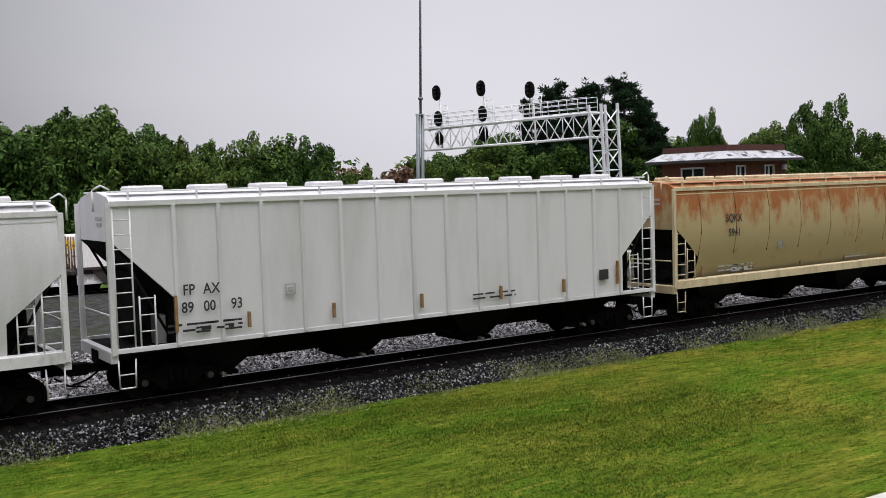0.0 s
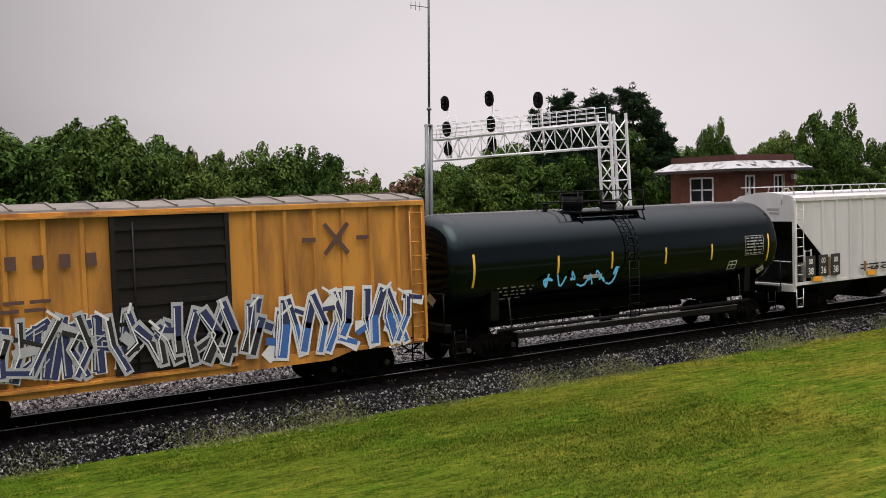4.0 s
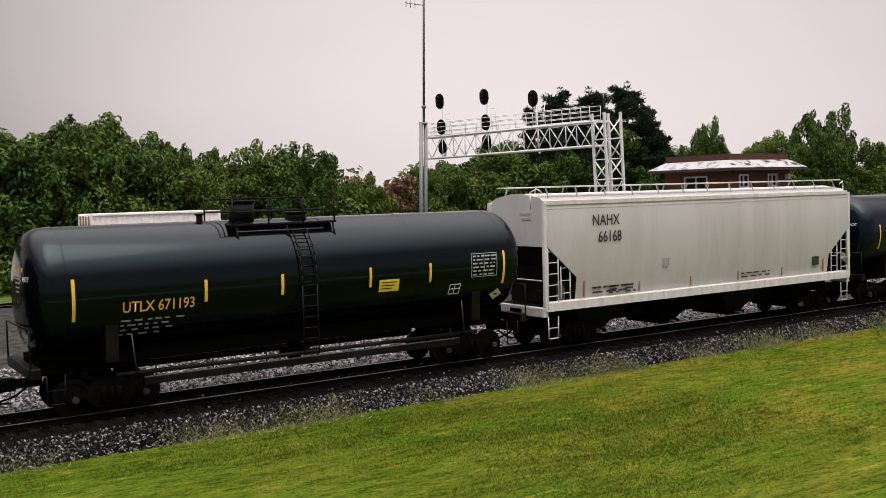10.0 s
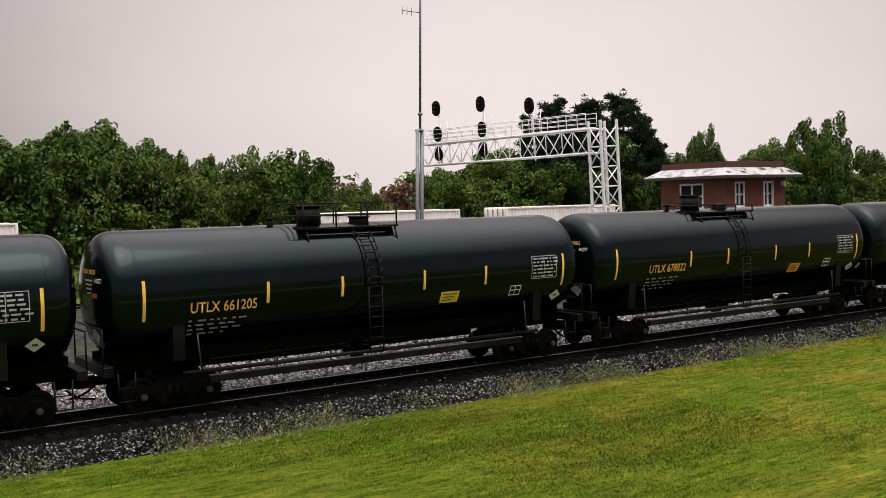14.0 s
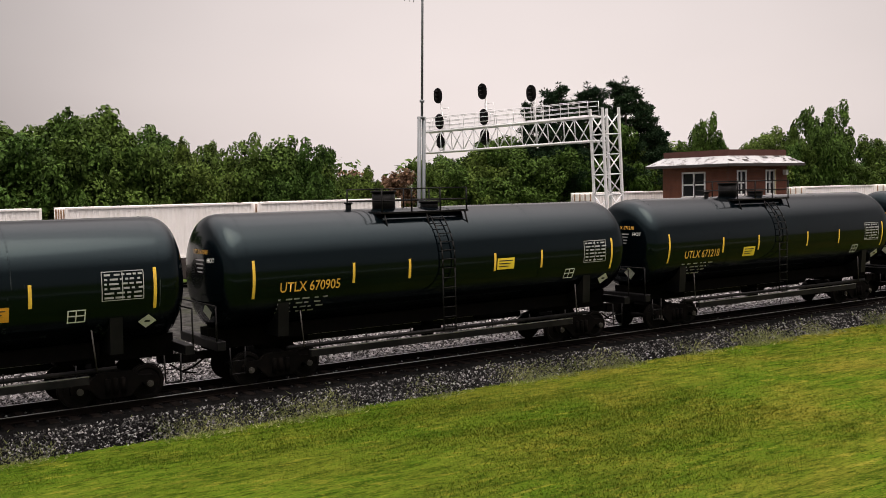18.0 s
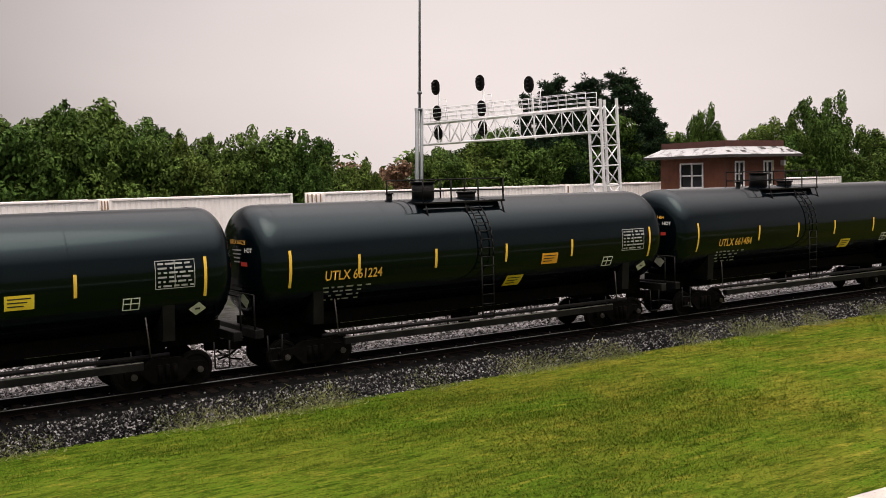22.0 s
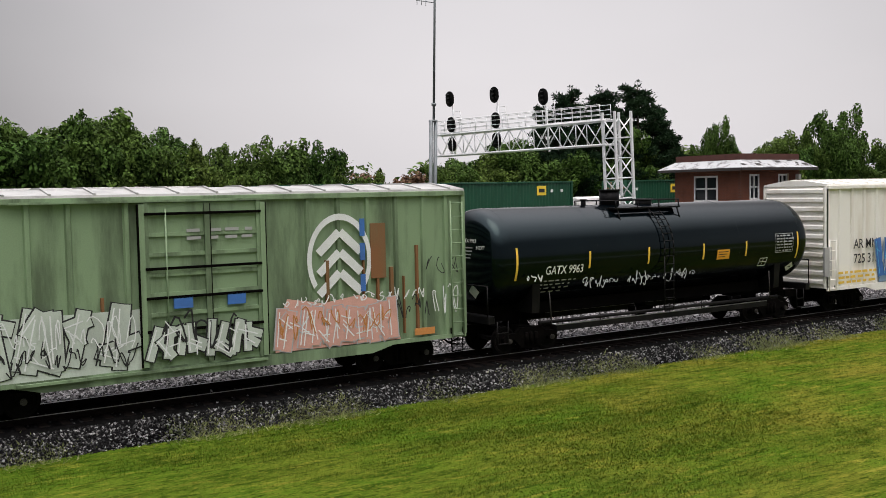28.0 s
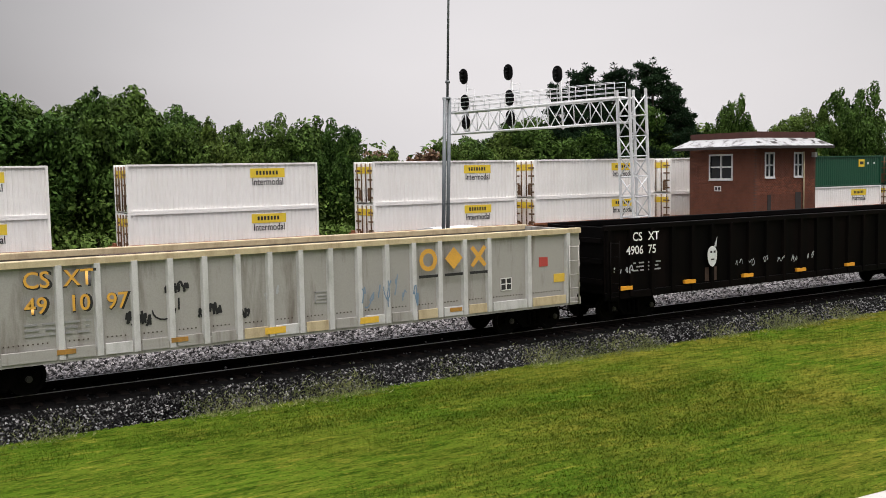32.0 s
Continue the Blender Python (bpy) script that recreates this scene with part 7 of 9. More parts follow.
    part("data_text", bars(Geo(), 1.5, 3.2, flank(sill_z + 0.4) - 0.01, sill_z + 0.5, 2, 0.13, 0.05, rng), mark, car, kind="stuff")
    part("data_panel", Geo().box(deep - 1.1, deep - 0.7, flank(sill_z + 0.75) - 0.03, flank(sill_z + 0.75), sill_z + 0.55, sill_z + 0.9), mark, car)
    g, yq = Geo(), flank(sill_z + 1.2) - 0.015
    for a, b, c, d in ((0, 0.3, 0, 0.025), (0, 0.3, 0.28, 0.305), (0, 0.025, 0, 0.3), (0.275, 0.3, 0, 0.3), (0.07, 0.23, 0.09, 0.12), (0.07, 0.23, 0.17, 0.2)):
        g.box(x0 + 3.35 + a, x0 + 3.35 + b, yq, yq + 0.02, sill_z + 1.05 + c, sill_z + 1.05 + d)
    part("data_frame", g, GREY_MARK, car, kind="stuff")
    for n in (0.75, 1.55):
        part("data_text", bars(Geo(), x0 + n, x0 + n + 0.5, flank(sill_z + 0.45) - 0.01, sill_z + 0.52, 3, 0.11, 0.05, rng), mark, car, kind="stuff")
    if not stripes:
        high = [0.75 if k in (0, 5) else 0.42 for k in range(6)]
        stripes = [(-deep + 0.35 + (2 * deep - 0.7) * k / 5, sill_z + 0.25 + high[k] / 2, high[k]) for k in range(6)]
    for x, zc, hgt in stripes:
        part("reflective_stripe", Geo().box(x - 0.035, x + 0.035, flank(zc) - 0.075 if ribs else flank(zc - 0.2) - 0.03, flank(zc) + 0.02, zc - hgt / 2, zc + hgt / 2), TAPE_DARK, car)
    running_gear(car, half, 2.3)
    return enter(car, right, left)


hopper(46.0, 26.56, HOPPER_TAN, FRAME_CREAM, True, 0, 4.79, 1.25, [("SQKX", -6.0, 3.6, 0.42, BLACK_MARK), ("5941", -5.95, 3.05, 0.42, BLACK_MARK)],
       "tan covered hopper with rust-red weathered flank", rust=True, tuck=0.52)
hopper(26.56, 6.3, HOPPER_WHITE, HOPPER_WHITE, False, 14, 4.97, 1.23, [("FP", -7.61, 2.64, 0.40, BLACK_MARK), ("AX", -6.99, 2.64, 0.40, BLACK_MARK), ("89", -7.66, 2.18, 0.40, BLACK_MARK), ("00", -7.06, 2.18, 0.40, BLACK_MARK), ("93", -6.30, 2.18, 0.40, BLACK_MARK)],
       "off-white ribbed covered hopper with black lettering", low_sill=False, slope=1.55,
       stripes=((-7.98, 2.06, 0.95), (-5.97, 1.72, 0.42), (-3.39, 1.72, 0.42), (-0.41, 1.72, 0.42), (2.59, 1.72, 0.42), (5.23, 1.72, 0.42), (7.69, 1.99, 0.8)))
hopper(6.3, -13.96, HOPPER_WHITE, FRAME_WHITE, True, 0, 4.79, 1.23, [("FPAX", -7.35, 3.03, 0.44, BLACK_MARK), ("980207", -7.25, 2.48, 0.44, BLACK_MARK)],
       "pale grey round-sided covered hopper with black number")
streaked = hopper(-13.96, -33.6, HOPPER_GREY, FRAME_WHITE, True, 0, 4.79, 1.23, [("ACFX", -6.95, 3.0, 0.46, BLACK_MARK), ("64616", -6.9, 2.5, 0.46, BLACK_MARK)],
       "grey round-sided covered hopper with streaked flanks", beads=True)
for x, z, w, h in ((-5.0, 1.95, 0.10, 0.5), (-3.9, 2.0, 0.22, 0.42), (-3.6, 1.85, 0.3, 0.3), (-1.66, 2.0, 0.3, 0.5), (-1.3, 1.9, 0.2, 0.3), (2.5, 2.05, 0.22, 0.55), (3.1, 2.15, 0.16, 0.6), (3.75, 2.1, 0.3, 0.6), (4.2, 1.95, 0.3, 0.35)):
    part("paint_scrape", Geo().prism([(x - w / 3, z - h / 2), (x + w * 0.2, z - h / 2), (x + w / 3, z + h * 0.2), (x + w * 0.05, z + h / 2), (x - w * 0.15, z + h * 0.1)], "y", -1.612, -1.5), SCRAPED, streaked, "pale scraped paint")
notice = part("notice_panel", Geo().prism([(-0.42, 1.8), (0.34, 1.8), (0.34, 2.12), (-0.3, 2.12)], "y", -1.618, -1.5), SIGN_YELLOW, streaked, "yellow notice panel")
for z in (1.89, 2.01):
    part("panel_text", Geo().box(-0.3, 0.26, -1.624, -1.617, z - 0.03, z + 0.03), BLACK_MARK, notice)
patched = hopper(-33.6, -51.15, HOPPER_WHITE, FRAME_WHITE, False, 15, 4.6, 1.2, [], "dirty white ribbed covered hopper with a grey paint patch", low_sill=False, roofwalk="frame", slope=1.6)
for x in (-6.9, -3.2, 0.4, 4.1, 7.1):
    part("reflective_plate", Geo().box(x - 0.3, x + 0.3, -1.615, -1.55, 1.24, 1.44), ORANGE_SIGN, patched, "orange reflective plate")
part("paint_patch", Geo().box(-1.75, 0.0, -1.612, -1.60, 2.5, 3.75), GREY_MARK, patched, "grey painted-out panel")
for k in range(3):
    x = -7.35 + 0.82 * k
    m = part("number_patch", Geo().box(x - 0.3, x + 0.3, -1.612, -1.60, 1.42, 2.3), BLACK_MARK, patched, "black square behind a white number")
    lettering(("38", "36", "38")[k], WHITE_MARK, m, pose(x, -1.618, 1.66, 90, 0, 0), 0.4, 0.9, "number")
    lettering("00", WHITE_MARK, m, pose(x, -1.618, 2.06, 90, 0, 0), 0.3, 0.9, "number")
hopper(-172.1, -189.8, HOPPER_GREY, FRAME_WHITE, True, 0, 4.79, 1.3, [("NAHX", -5.6, 4.12, 0.52, BLACK_MARK), ("66168", -5.45, 3.55, 0.52, BLACK_MARK)],
       "plain grey covered hopper with a raised roof walk", roofwalk="frame", slope=1.3)
cream = hopper(-517.4, -535.5, HOPPER_CREAM, FRAME_CREAM, True, 0, 4.79, 1.25, [("GEFX", -4.8, 2.75, 0.46, BLACK_MARK), ("51395", -4.65, 2.25, 0.46, BLACK_MARK)],
               "cream covered hopper with blue sprayed graffiti", roofwalk="frame", beads=True)
block_piece(cream, -2.2, 1.3, 1.5, 2.6, -1.60, "sky", "navy", "white", 7, 5, 0.40, 0.12)
part("sprayed_edge", Geo().prism([(1.2, 1.5), (1.95, 1.5), (1.8, 1.85), (1.35, 2.0), (1.3, 2.7), (1.05, 2.9)], "y", -1.60, -1.50), SPRAY["red"], cream, "red sprayed edge of the piece")
scrawl(cream, -4.9, -2.5, 1.55, 2.2, -1.58, "black", 8, 8, 0.04)
scrawl(cream, 3.5, 5.4, 1.75, 2.3, -1.58, "black", 9, 6, 0.04)
for n in range(4):
    scrawl(cream, 1.75, 2.35, 1.75 + 0.28 * n, 1.97 + 0.28 * n, -1.59, "black", 10 + n, 3, 0.045)
part("notice_text", bars(Geo(), 0.3, 2.1, -1.60, 2.98, 1, 0.2, 0.07, random.Random(14)), SPRAY["brown"], cream, kind="stuff")
part("notice_text", bars(Geo(), 5.7, 7.2, -1.60, 3.2, 2, 0.13, 0.05, random.Random(15)), GREY_MARK, cream, kind="stuff")


# ---- boxcars ----
def boxcar(right, left, skin, roof_mat, top_z, sill_z, ribs_x, door, door_mat, label):
    half = (right - left) / 2
    car = thing("boxcar", label, "boxcar", "boxcars of the freight train")
    e = half - 0.55
    part("body", Geo().slab(-e, e, -1.5, 1.5, sill_z, top_z, 0.03), skin, car)
    part("roof", Geo().prism([(-1.58, top_z), (1.58, top_z), (1.55, top_z + 0.08), (0.5, top_z + 0.24), (-0.5, top_z + 0.24), (-1.55, top_z + 0.08)], "x", -e - 0.03, e + 0.03), roof_mat, car)
    for k in range(15):
        x = -e + 0.5 + k * (2 * e - 1.0) / 14
        part("roof_seam", Geo().prism([(-1.56, top_z + 0.08), (-0.5, top_z + 0.245), (0.5, top_z + 0.245), (1.56, top_z + 0.08), (1.56, top_z + 0.12), (0.5, top_z + 0.285), (-0.5, top_z + 0.285), (-1.56, top_z + 0.12)], "x", x - 0.03, x + 0.03), roof_mat, car)
    for y in (-1, 1):
        part("top_rail", Geo().slab(-e, e, y * 1.56 - 0.05, y * 1.56 + 0.05, top_z - 0.12, top_z + 0.02, 0.01), skin, car)
        part("side_sill", Geo().prism([(-e, sill_z + 0.02), (-e, sill_z - 0.1), (-e + 2.6, sill_z - 0.1), (-e + 3.3, sill_z - 0.28), (e - 3.3, sill_z - 0.28), (e - 2.6, sill_z - 0.1), (e, sill_z - 0.1), (e, sill_z + 0.02)], "y", y * 1.56 - 0.04, y * 1.56 + 0.04), skin, car)
        for x in ribs_x:
            part("side_post", Geo().prism([(x - 0.09, y * 1.49), (x + 0.09, y * 1.49), (x + 0.05, y * 1.57), (x - 0.05, y * 1.57)][::(1 if y > 0 else -1)], "z", sill_z, top_z - 0.1), skin, car)
    for s in (-1, 1):
        for k in range(11):
            z = sill_z + 0.25 + k * (top_z - sill_z - 0.45) / 10
            prof = [(s * e, z - 0.12), (s * (e + 0.09), z - 0.06), (s * (e + 0.09), z + 0.06), (s * e, z + 0.12)]
            part("end_rib", Geo().prism(prof if s > 0 else prof[::-1], "y", -1.4, 1.4), skin, car)
        part("corner_post", Geo().slab(min(s * (e - 0.08), s * (e + 0.06)), max(s * (e - 0.08), s * (e + 0.06)), -1.57, -1.45, sill_z, top_z, 0.01), skin, car)
        ladder(car, s * (e - 0.3), -1.62, sill_z - 0.1, sill_z + 2.0 if s < 0 else top_z - 0.3, skin, 0.42, 0.4)
        stirrup(car, s * (e - 0.3), -1.55, IRON)
    if door:
        a, b = door
        d = part("door", Geo().slab(a, b, -1.6, -1.52, sill_z + 0.02, top_z - 0.14, 0.02), door_mat, car, "sliding side door")
        for k in range(8):
            z = sill_z + 0.35 + k * (top_z - sill_z - 0.8) / 7
            part("door_rib", Geo().box(a + 0.08, b - 0.08, -1.65, -1.6, z - 0.05, z + 0.05), door_mat, d)
        for x in (a + 0.06, b - 0.06):
            part("door_post", Geo().box(x - 0.06, x + 0.06, -1.66, -1.6, sill_z + 0.02, top_z - 0.14), door_mat, d)
        part("door_lock_rod", Geo().rod((a + 0.55, -1.68, sill_z + 0.1), (a + 0.55, -1.68, top_z - 0.3), 0.025, 6), door_mat, d)
        part("door_track", Geo().box(a - (b - a), b + 0.1, -1.68, -1.58, top_z - 0.13, top_z - 0.07), skin, car)
        part("door_track", Geo().box(a - (b - a), b + 0.1, -1.68, -1.58, sill_z - 0.1, sill_z - 0.03), skin, car)
    part("underframe", Geo().box(-e, e, -0.35, 0.35, 0.8, sill_z), IRON, car)
    for k in range(6):
        x = -e + 2.9 + k * (2 * e - 5.8) / 5
        part("cross_bearer", Geo().prism([(-1.5, sill_z), (1.5, sill_z), (0.35, 0.78), (-0.35, 0.78)], "x", x - 0.06, x + 0.06), IRON, car)
    running_gear(car, half, 2.6)
    enter(car, right, left)
    return car, e


def build_boxcars():
    car, e = boxcar(-67.6, -83.7, BOX_YELLOW, stain("boxcar_roof_tin", (0.16, 0.14, 0.12), 0.6, amount=0.5), 5.05, 0.9,
                    [-6.9, -6.0, -5.1, -4.2, -3.3, -2.4, 2.1, 3.0, 3.9, 4.8, 5.7, 6.6, 7.1], (-1.75, 1.35), DOOR_DARK, "weathered yellow-orange boxcar with navy and white graffiti")
    for k in range(4):
        part("block_letter", Geo().box(-6.5 + 0.6 * k, -6.22 + 0.6 * k, -1.60, -1.585, 4.05, 4.38), SPRAY["brown"], car, "dark faded lettering block")
    for k in range(4):
        part("block_letter", Geo().box(-4.2 + 0.62 * k, -3.95 + 0.62 * k, -1.60, -1.585, 3.72, 4.05), SPRAY["brown"], car, "dark faded lettering block")
    for a in ((-6.7, -4.6, 3.62, 3.72), (-6.7, -6.6, 2.9, 3.62), (-5.6, -5.5, 3.0, 3.62), (-6.6, -5.5, 2.9, 3.0)):
        part("emblem_bar", Geo().box(a[0], a[1], -1.60, -1.585, a[2], a[3]), SPRAY["brown"], car)
    part("data_text", bars(Geo(), -5.4, -3.2, -1.6, 2.95, 2, 0.2, 0.09, random.Random(51)), SPRAY["brown"], car, kind="stuff")
    for x in (3.5, 5.2):
        part("emblem_bar", Geo().box(x, x + 0.4, -1.60, -1.585, 4.0, 4.12), SPRAY["brown"], car)
    for q in (1, -1):
        part("emblem_cross", ribbon(Geo(), [(4.2, 4.06 - 0.4 * q), (4.9, 4.06 + 0.4 * q)], 0.13, -1.60 - 0.002 * q), SPRAY["brown"], car)
    block_piece(car, -6.7, -1.6, 0.95, 2.65, -1.62, "navy", "white", "silver", 21, 6, 0.22, 0.12)
    wild_piece(car, -6.7, -1.5, 1.0, 2.5, -1.66, ["black", "navy"], "silver", "white", 21, 10, 0.12)
    wild_piece(car, -1.5, 2.4, 1.0, 2.5, -1.70, ["navy", "black"], "silver", "white", 22, 12, 0.2)
    wild_piece(car, 2.4, 6.9, 0.95, 2.5, -1.62, ["navy", "blue"], "white", "white", 23, 13, 0.22)
    # white insulated boxcar
    xs = [-8.5 + 0.85 * k for k in range(21)]
    car, e = boxcar(-535.5, -553.6, BOX_WHITE, BOX_WHITE, 5.1, 0.9, [x for x in xs if not 0.2 < x < 3.4], (0.4, 3.2), BOX_WHITE, "grimy white insulated boxcar with blue graffiti")
    lettering("AR MN", BLACK_MARK, car, pose(-5.95, -1.6, 2.64, 90, 0, 0), 0.56, 0.95, "reporting_mark")
    lettering("725 317", BLACK_MARK, car, pose(-5.9, -1.6, 2.02, 90, 0, 0), 0.56, 0.95, "reporting_mark")
    part("paint_ground", Geo().prism([(-5.0, 0.95), (-0.9, 0.95), (-0.8, 2.4), (-1.3, 3.05), (-2.2, 2.7), (-3.0, 3.0), (-3.9, 2.75), (-4.6, 2.85)], "y", -1.602, -1.58), SPRAY["steel_blue"], car, "grey-blue sprayed ground")
    block_piece(car, -4.9, -1.0, 1.05, 2.9, -1.61, "blue", "steel_blue", "sky", 24, 4, 0.42)
    scrawl(car, -4.9, -1.0, 1.1, 2.8, -1.645, "silver", 44, 10, 0.04)
    wild_piece(car, 1.6, 7.8, 1.1, 3.1, -1.69, ["white", "blue"], "navy", "white", 25, 16, 0.24)
    part("vent_grille", Geo().box(-8.75, -8.3, -1.63, -1.56, 1.4, 2.6), GREY_MARK, car)
    part("sprayed_drips", bars(Geo(), -7.8, -5.2, -1.6, 1.5, 3, 0.2, 0.1, random.Random(9)), SPRAY["yellow"], car, kind="stuff")
    # green boxcar
    xs = [-7.6, -6.65, -5.7, -4.75, -3.8, -2.4, 2.6, 3.55, 4.5, 5.45, 6.4, 7.2]
    car, e = boxcar(-570.5, -587.3, BOX_GREEN, stain("boxcar_grey_roof", (0.36, 0.36, 0.35), 0.6, amount=0.5), 5.18, 0.8, xs, (-2.0, 1.15), BOX_GREEN, "faded green boxcar with layered graffiti along its foot")
    for x in (-2.06, -0.35, 1.2):
        part("door_post", Geo().box(x - 0.07, x + 0.07, -1.69, -1.6, 0.85, 5.0), BOX_GREEN, car)
    for a in ((-2.16, -2.13), (1.27, 1.30), (-0.28, -0.255)):
        part("door_gap", Geo().box(a[0], a[1], -1.692, -1.58, 0.85, 5.0), IRON, car, "dark door gap")
    for z in (1.75, 2.6, 3.35, 4.75):
        part("door_bar", Geo().box(-2.0, 1.15, -1.70, -1.655, z - 0.035, z + 0.035), IRON, car, "dark door latch bar")
    part("data_text", bars(Geo(), -0.9, 0.9, -1.66, 4.3, 2, 0.2, 0.08, random.Random(33)), GREY_MARK, car, kind="stuff")
    ring = Geo()
    n = 40
    cx, cz = 3.55, 3.3
    for k in range(n):
        a, b = 2 * math.pi * k / n, 2 * math.pi * (k + 1) / n
        if math.sin(a) < -0.62 or math.sin(b) < -0.62:
            continue
        ring.add([(cx + r * math.cos(q) * 0.82, -1.595, cz + r * math.sin(q) * 1.05) for r, q in ((1.25, a), (1.25, b), (1.08, b), (1.08, a))], [(0, 3, 2, 1)])
    part("emblem_ring", ring, SPRAY["white"], car)
    for k in range(3):
        g = Geo()
        for s in (-1, 1):
            z = cz + 0.75 - 0.58 * k
            ribbon(g, [(cx + 0.07 * s, z), (cx + 0.62 * s, z - 0.5)], 0.24, -1.597)
        part("emblem_chevron", g, SPRAY["white"], car)
    part("repair_patch", Geo().box(4.55, 5.05, -1.60, -1.5, 2.7, 4.3), RUST_STREAK, car, "rust-brown repair patch")
    for k, x in enumerate((4.3, 4.75, 5.2, 5.65, 6.1, 3.1, -0.9, -3.1)):
        part("rust_streak", Geo().box(x, x + 0.04 + 0.03 * (k % 3), -1.598, -1.5, 1.0, 3.6 - 0.3 * (k % 4)), RUST_STREAK, car, "rust streak")
    for z in (4.2, 3.5, 2.6):
        part("blue_tape", Geo().box(4.2, 4.36, -1.61, -1.59, z - 0.25, z + 0.25), SPRAY["blue"], car)
    part("number_plate_patch", Geo().box(-7.75, -7.35, -1.6, -1.58, 2.0, 2.35), BLACK_MARK, car)
    lettering("49", WHITE_MARK, car, pose(-7.55, -1.605, 2.17, 90, 0, 0), 0.32, 1.0, "number")
    part("paint_ground", Geo().box(-7.2, -2.1, -1.601, -1.58, 0.82, 2.35), SPRAY["pale"], car, "pale rolled-on paint ground")
    block_piece(car, -7.2, -2.2, 0.95, 2.6, -1.61, "pale", "black", "white", 26, 5, 0.34)
    scrawl(car, -7.1, -2.2, 0.85, 1.7, -1.645, "black", 38, 16, 0.03)
    scrawl(car, -7.1, -2.2, 1.2, 2.5, -1.645, "white", 39, 12, 0.025)
    block_piece(car, -2.0, 1.0, 0.95, 2.0, -1.71, "pale", "black", "white", 27, 4, 0.22, 0.3)
    for x in (-1.3, 0.15):
        part("blue_panel", Geo().box(x, x + 0.5, -1.70, -1.65, 2.3, 2.6), SPRAY["blue"], car)
    scrawl(car, -1.9, 1.0, 0.95, 2.3, -1.735, "black", 36, 6, 0.05)
    part("paint_ground", Geo().prism([(1.5, 0.85), (5.5, 0.85), (5.3, 1.5), (5.0, 2.0), (4.1, 2.25), (3.0, 2.1), (1.9, 2.3), (1.6, 1.7)], "y", -1.602, -1.58), SPRAY["pink"], car, "faded pink paint ground")
    block_piece(car, 1.6, 5.3, 0.9, 2.1, -1.61, "pink", "silver", "white", 28, 6, 0.3)
    scrawl(car, 1.6, 5.2, 0.9, 2.2, -1.645, "rust", 45, 9, 0.03)
    scrawl(car, 1.7, 5.3, 2.0, 2.4, -1.605, "white", 37, 12, 0.03)
    scrawl(car, 5.3, 6.6, 1.2, 2.3, -1.6, "black", 29, 4, 0.03)
    scrawl(car, 5.0, 6.4, 1.9, 2.5, -1.6, "white", 35, 5, 0.03)
    scrawl(car, 6.5, 7.7, 1.2, 2.5, -1.6, "white", 30, 3, 0.03)
    scrawl(car, 6.3, 7.6, 2.6, 3.4, -1.6, "black", 31, 3, 0.025)
    part("sprayed_patch", Geo().box(6.0, 6.7, -1.61, -1.58, 0.9, 1.1), SPRAY["rust"], car)


build_boxcars()


# ---- gondolas and the flat car ----
def gondola(right, left, skin, top_z, sill_z, stakes, label, rim=None, cargo=True, posts=None):
    half = (right - left) / 2
    car = thing("gondola", label, "gondola car", "gondolas of the freight train")
    e = half - 0.55
    for y in (-1, 1):
        part("side", Geo().slab(-e, e, y * 1.45 - 0.04, y * 1.45 + 0.04, sill_z, top_z, 0.01), skin, car)
        part("top_chord", Geo().slab(-e - 0.02, e + 0.02, y * 1.47 - 0.11, y * 1.47 + 0.09, top_z - 0.12, top_z + 0.05, 0.02), rim or skin, car)
        part("side_sill", Geo().slab(-e, e, y * 1.5 - 0.07, y * 1.5 + 0.07, sill_z - 0.12, sill_z + 0.12, 0.02), skin, car)
        rows = stakes if posts else [-e + 0.15 + (2 * e - 0.3) * k / (stakes - 1) for k in range(stakes)]
        for x in rows:
            prof = [(x - 0.11, y * 1.48), (x + 0.11, y * 1.48), (x + 0.07, y * 1.60), (x - 0.07, y * 1.60)]
            part("stake", Geo().prism(prof[::(1 if y > 0 else -1)], "z", sill_z - 0.05, top_z - 0.1), posts or skin, car)
    for s in (-1, 1):
        a, b = min(s * e, s * (e - 0.08)), max(s * e, s * (e - 0.08))
        part("end_wall", Geo().slab(a, b, -1.45, 1.45, sill_z, top_z, 0.01), skin, car)
        for z in (sill_z + 0.5, sill_z + 1.2, sill_z + 1.9):
            if z < top_z - 0.2:
                part("end_rib", Geo().box(min(s * e, s * (e + 0.1)), max(s * e, s * (e + 0.1)), -1.4, 1.4, z - 0.08, z + 0.08), skin, car)
        ladder(car, s * (e - 0.35), -1.63, sill_z - 0.1, top_z - 0.5, skin, 0.4, 0.42)
        stirrup(car, s * (e - 0.35), -1.55, IRON)
    part("floor", Geo().box(-e, e, -1.45, 1.45, sill_z, sill_z + 0.08), RUST, car)
    part("centre_sill", Geo().box(-e, e, -0.35, 0.35, 0.72, sill_z), IRON, car)
    if cargo:
        rng = random.Random(int(abs(left)))
        g = Geo()
        for k in range(26):
            x = rng.uniform(-e + 0.6, e - 3.2)
            y, z = rng.uniform(-1.2, 1.0), top_z - 0.75 + rng.uniform(-0.2, 0.55)
            g.box(x, x + rng.uniform(1.2, 2.8), y, y + rng.uniform(0.12, 0.4), z, z + rng.uniform(0.05, 0.14))
        g.box(-e + 0.2, e - 0.2, -1.38, 1.38, sill_z + 0.1, top_z - 0.7)
        part("scrap_load", g, RUST, car, "rusty scrap steel load")
    running_gear(car, half, 2.2)
    enter(car, right, left)
    return car, e


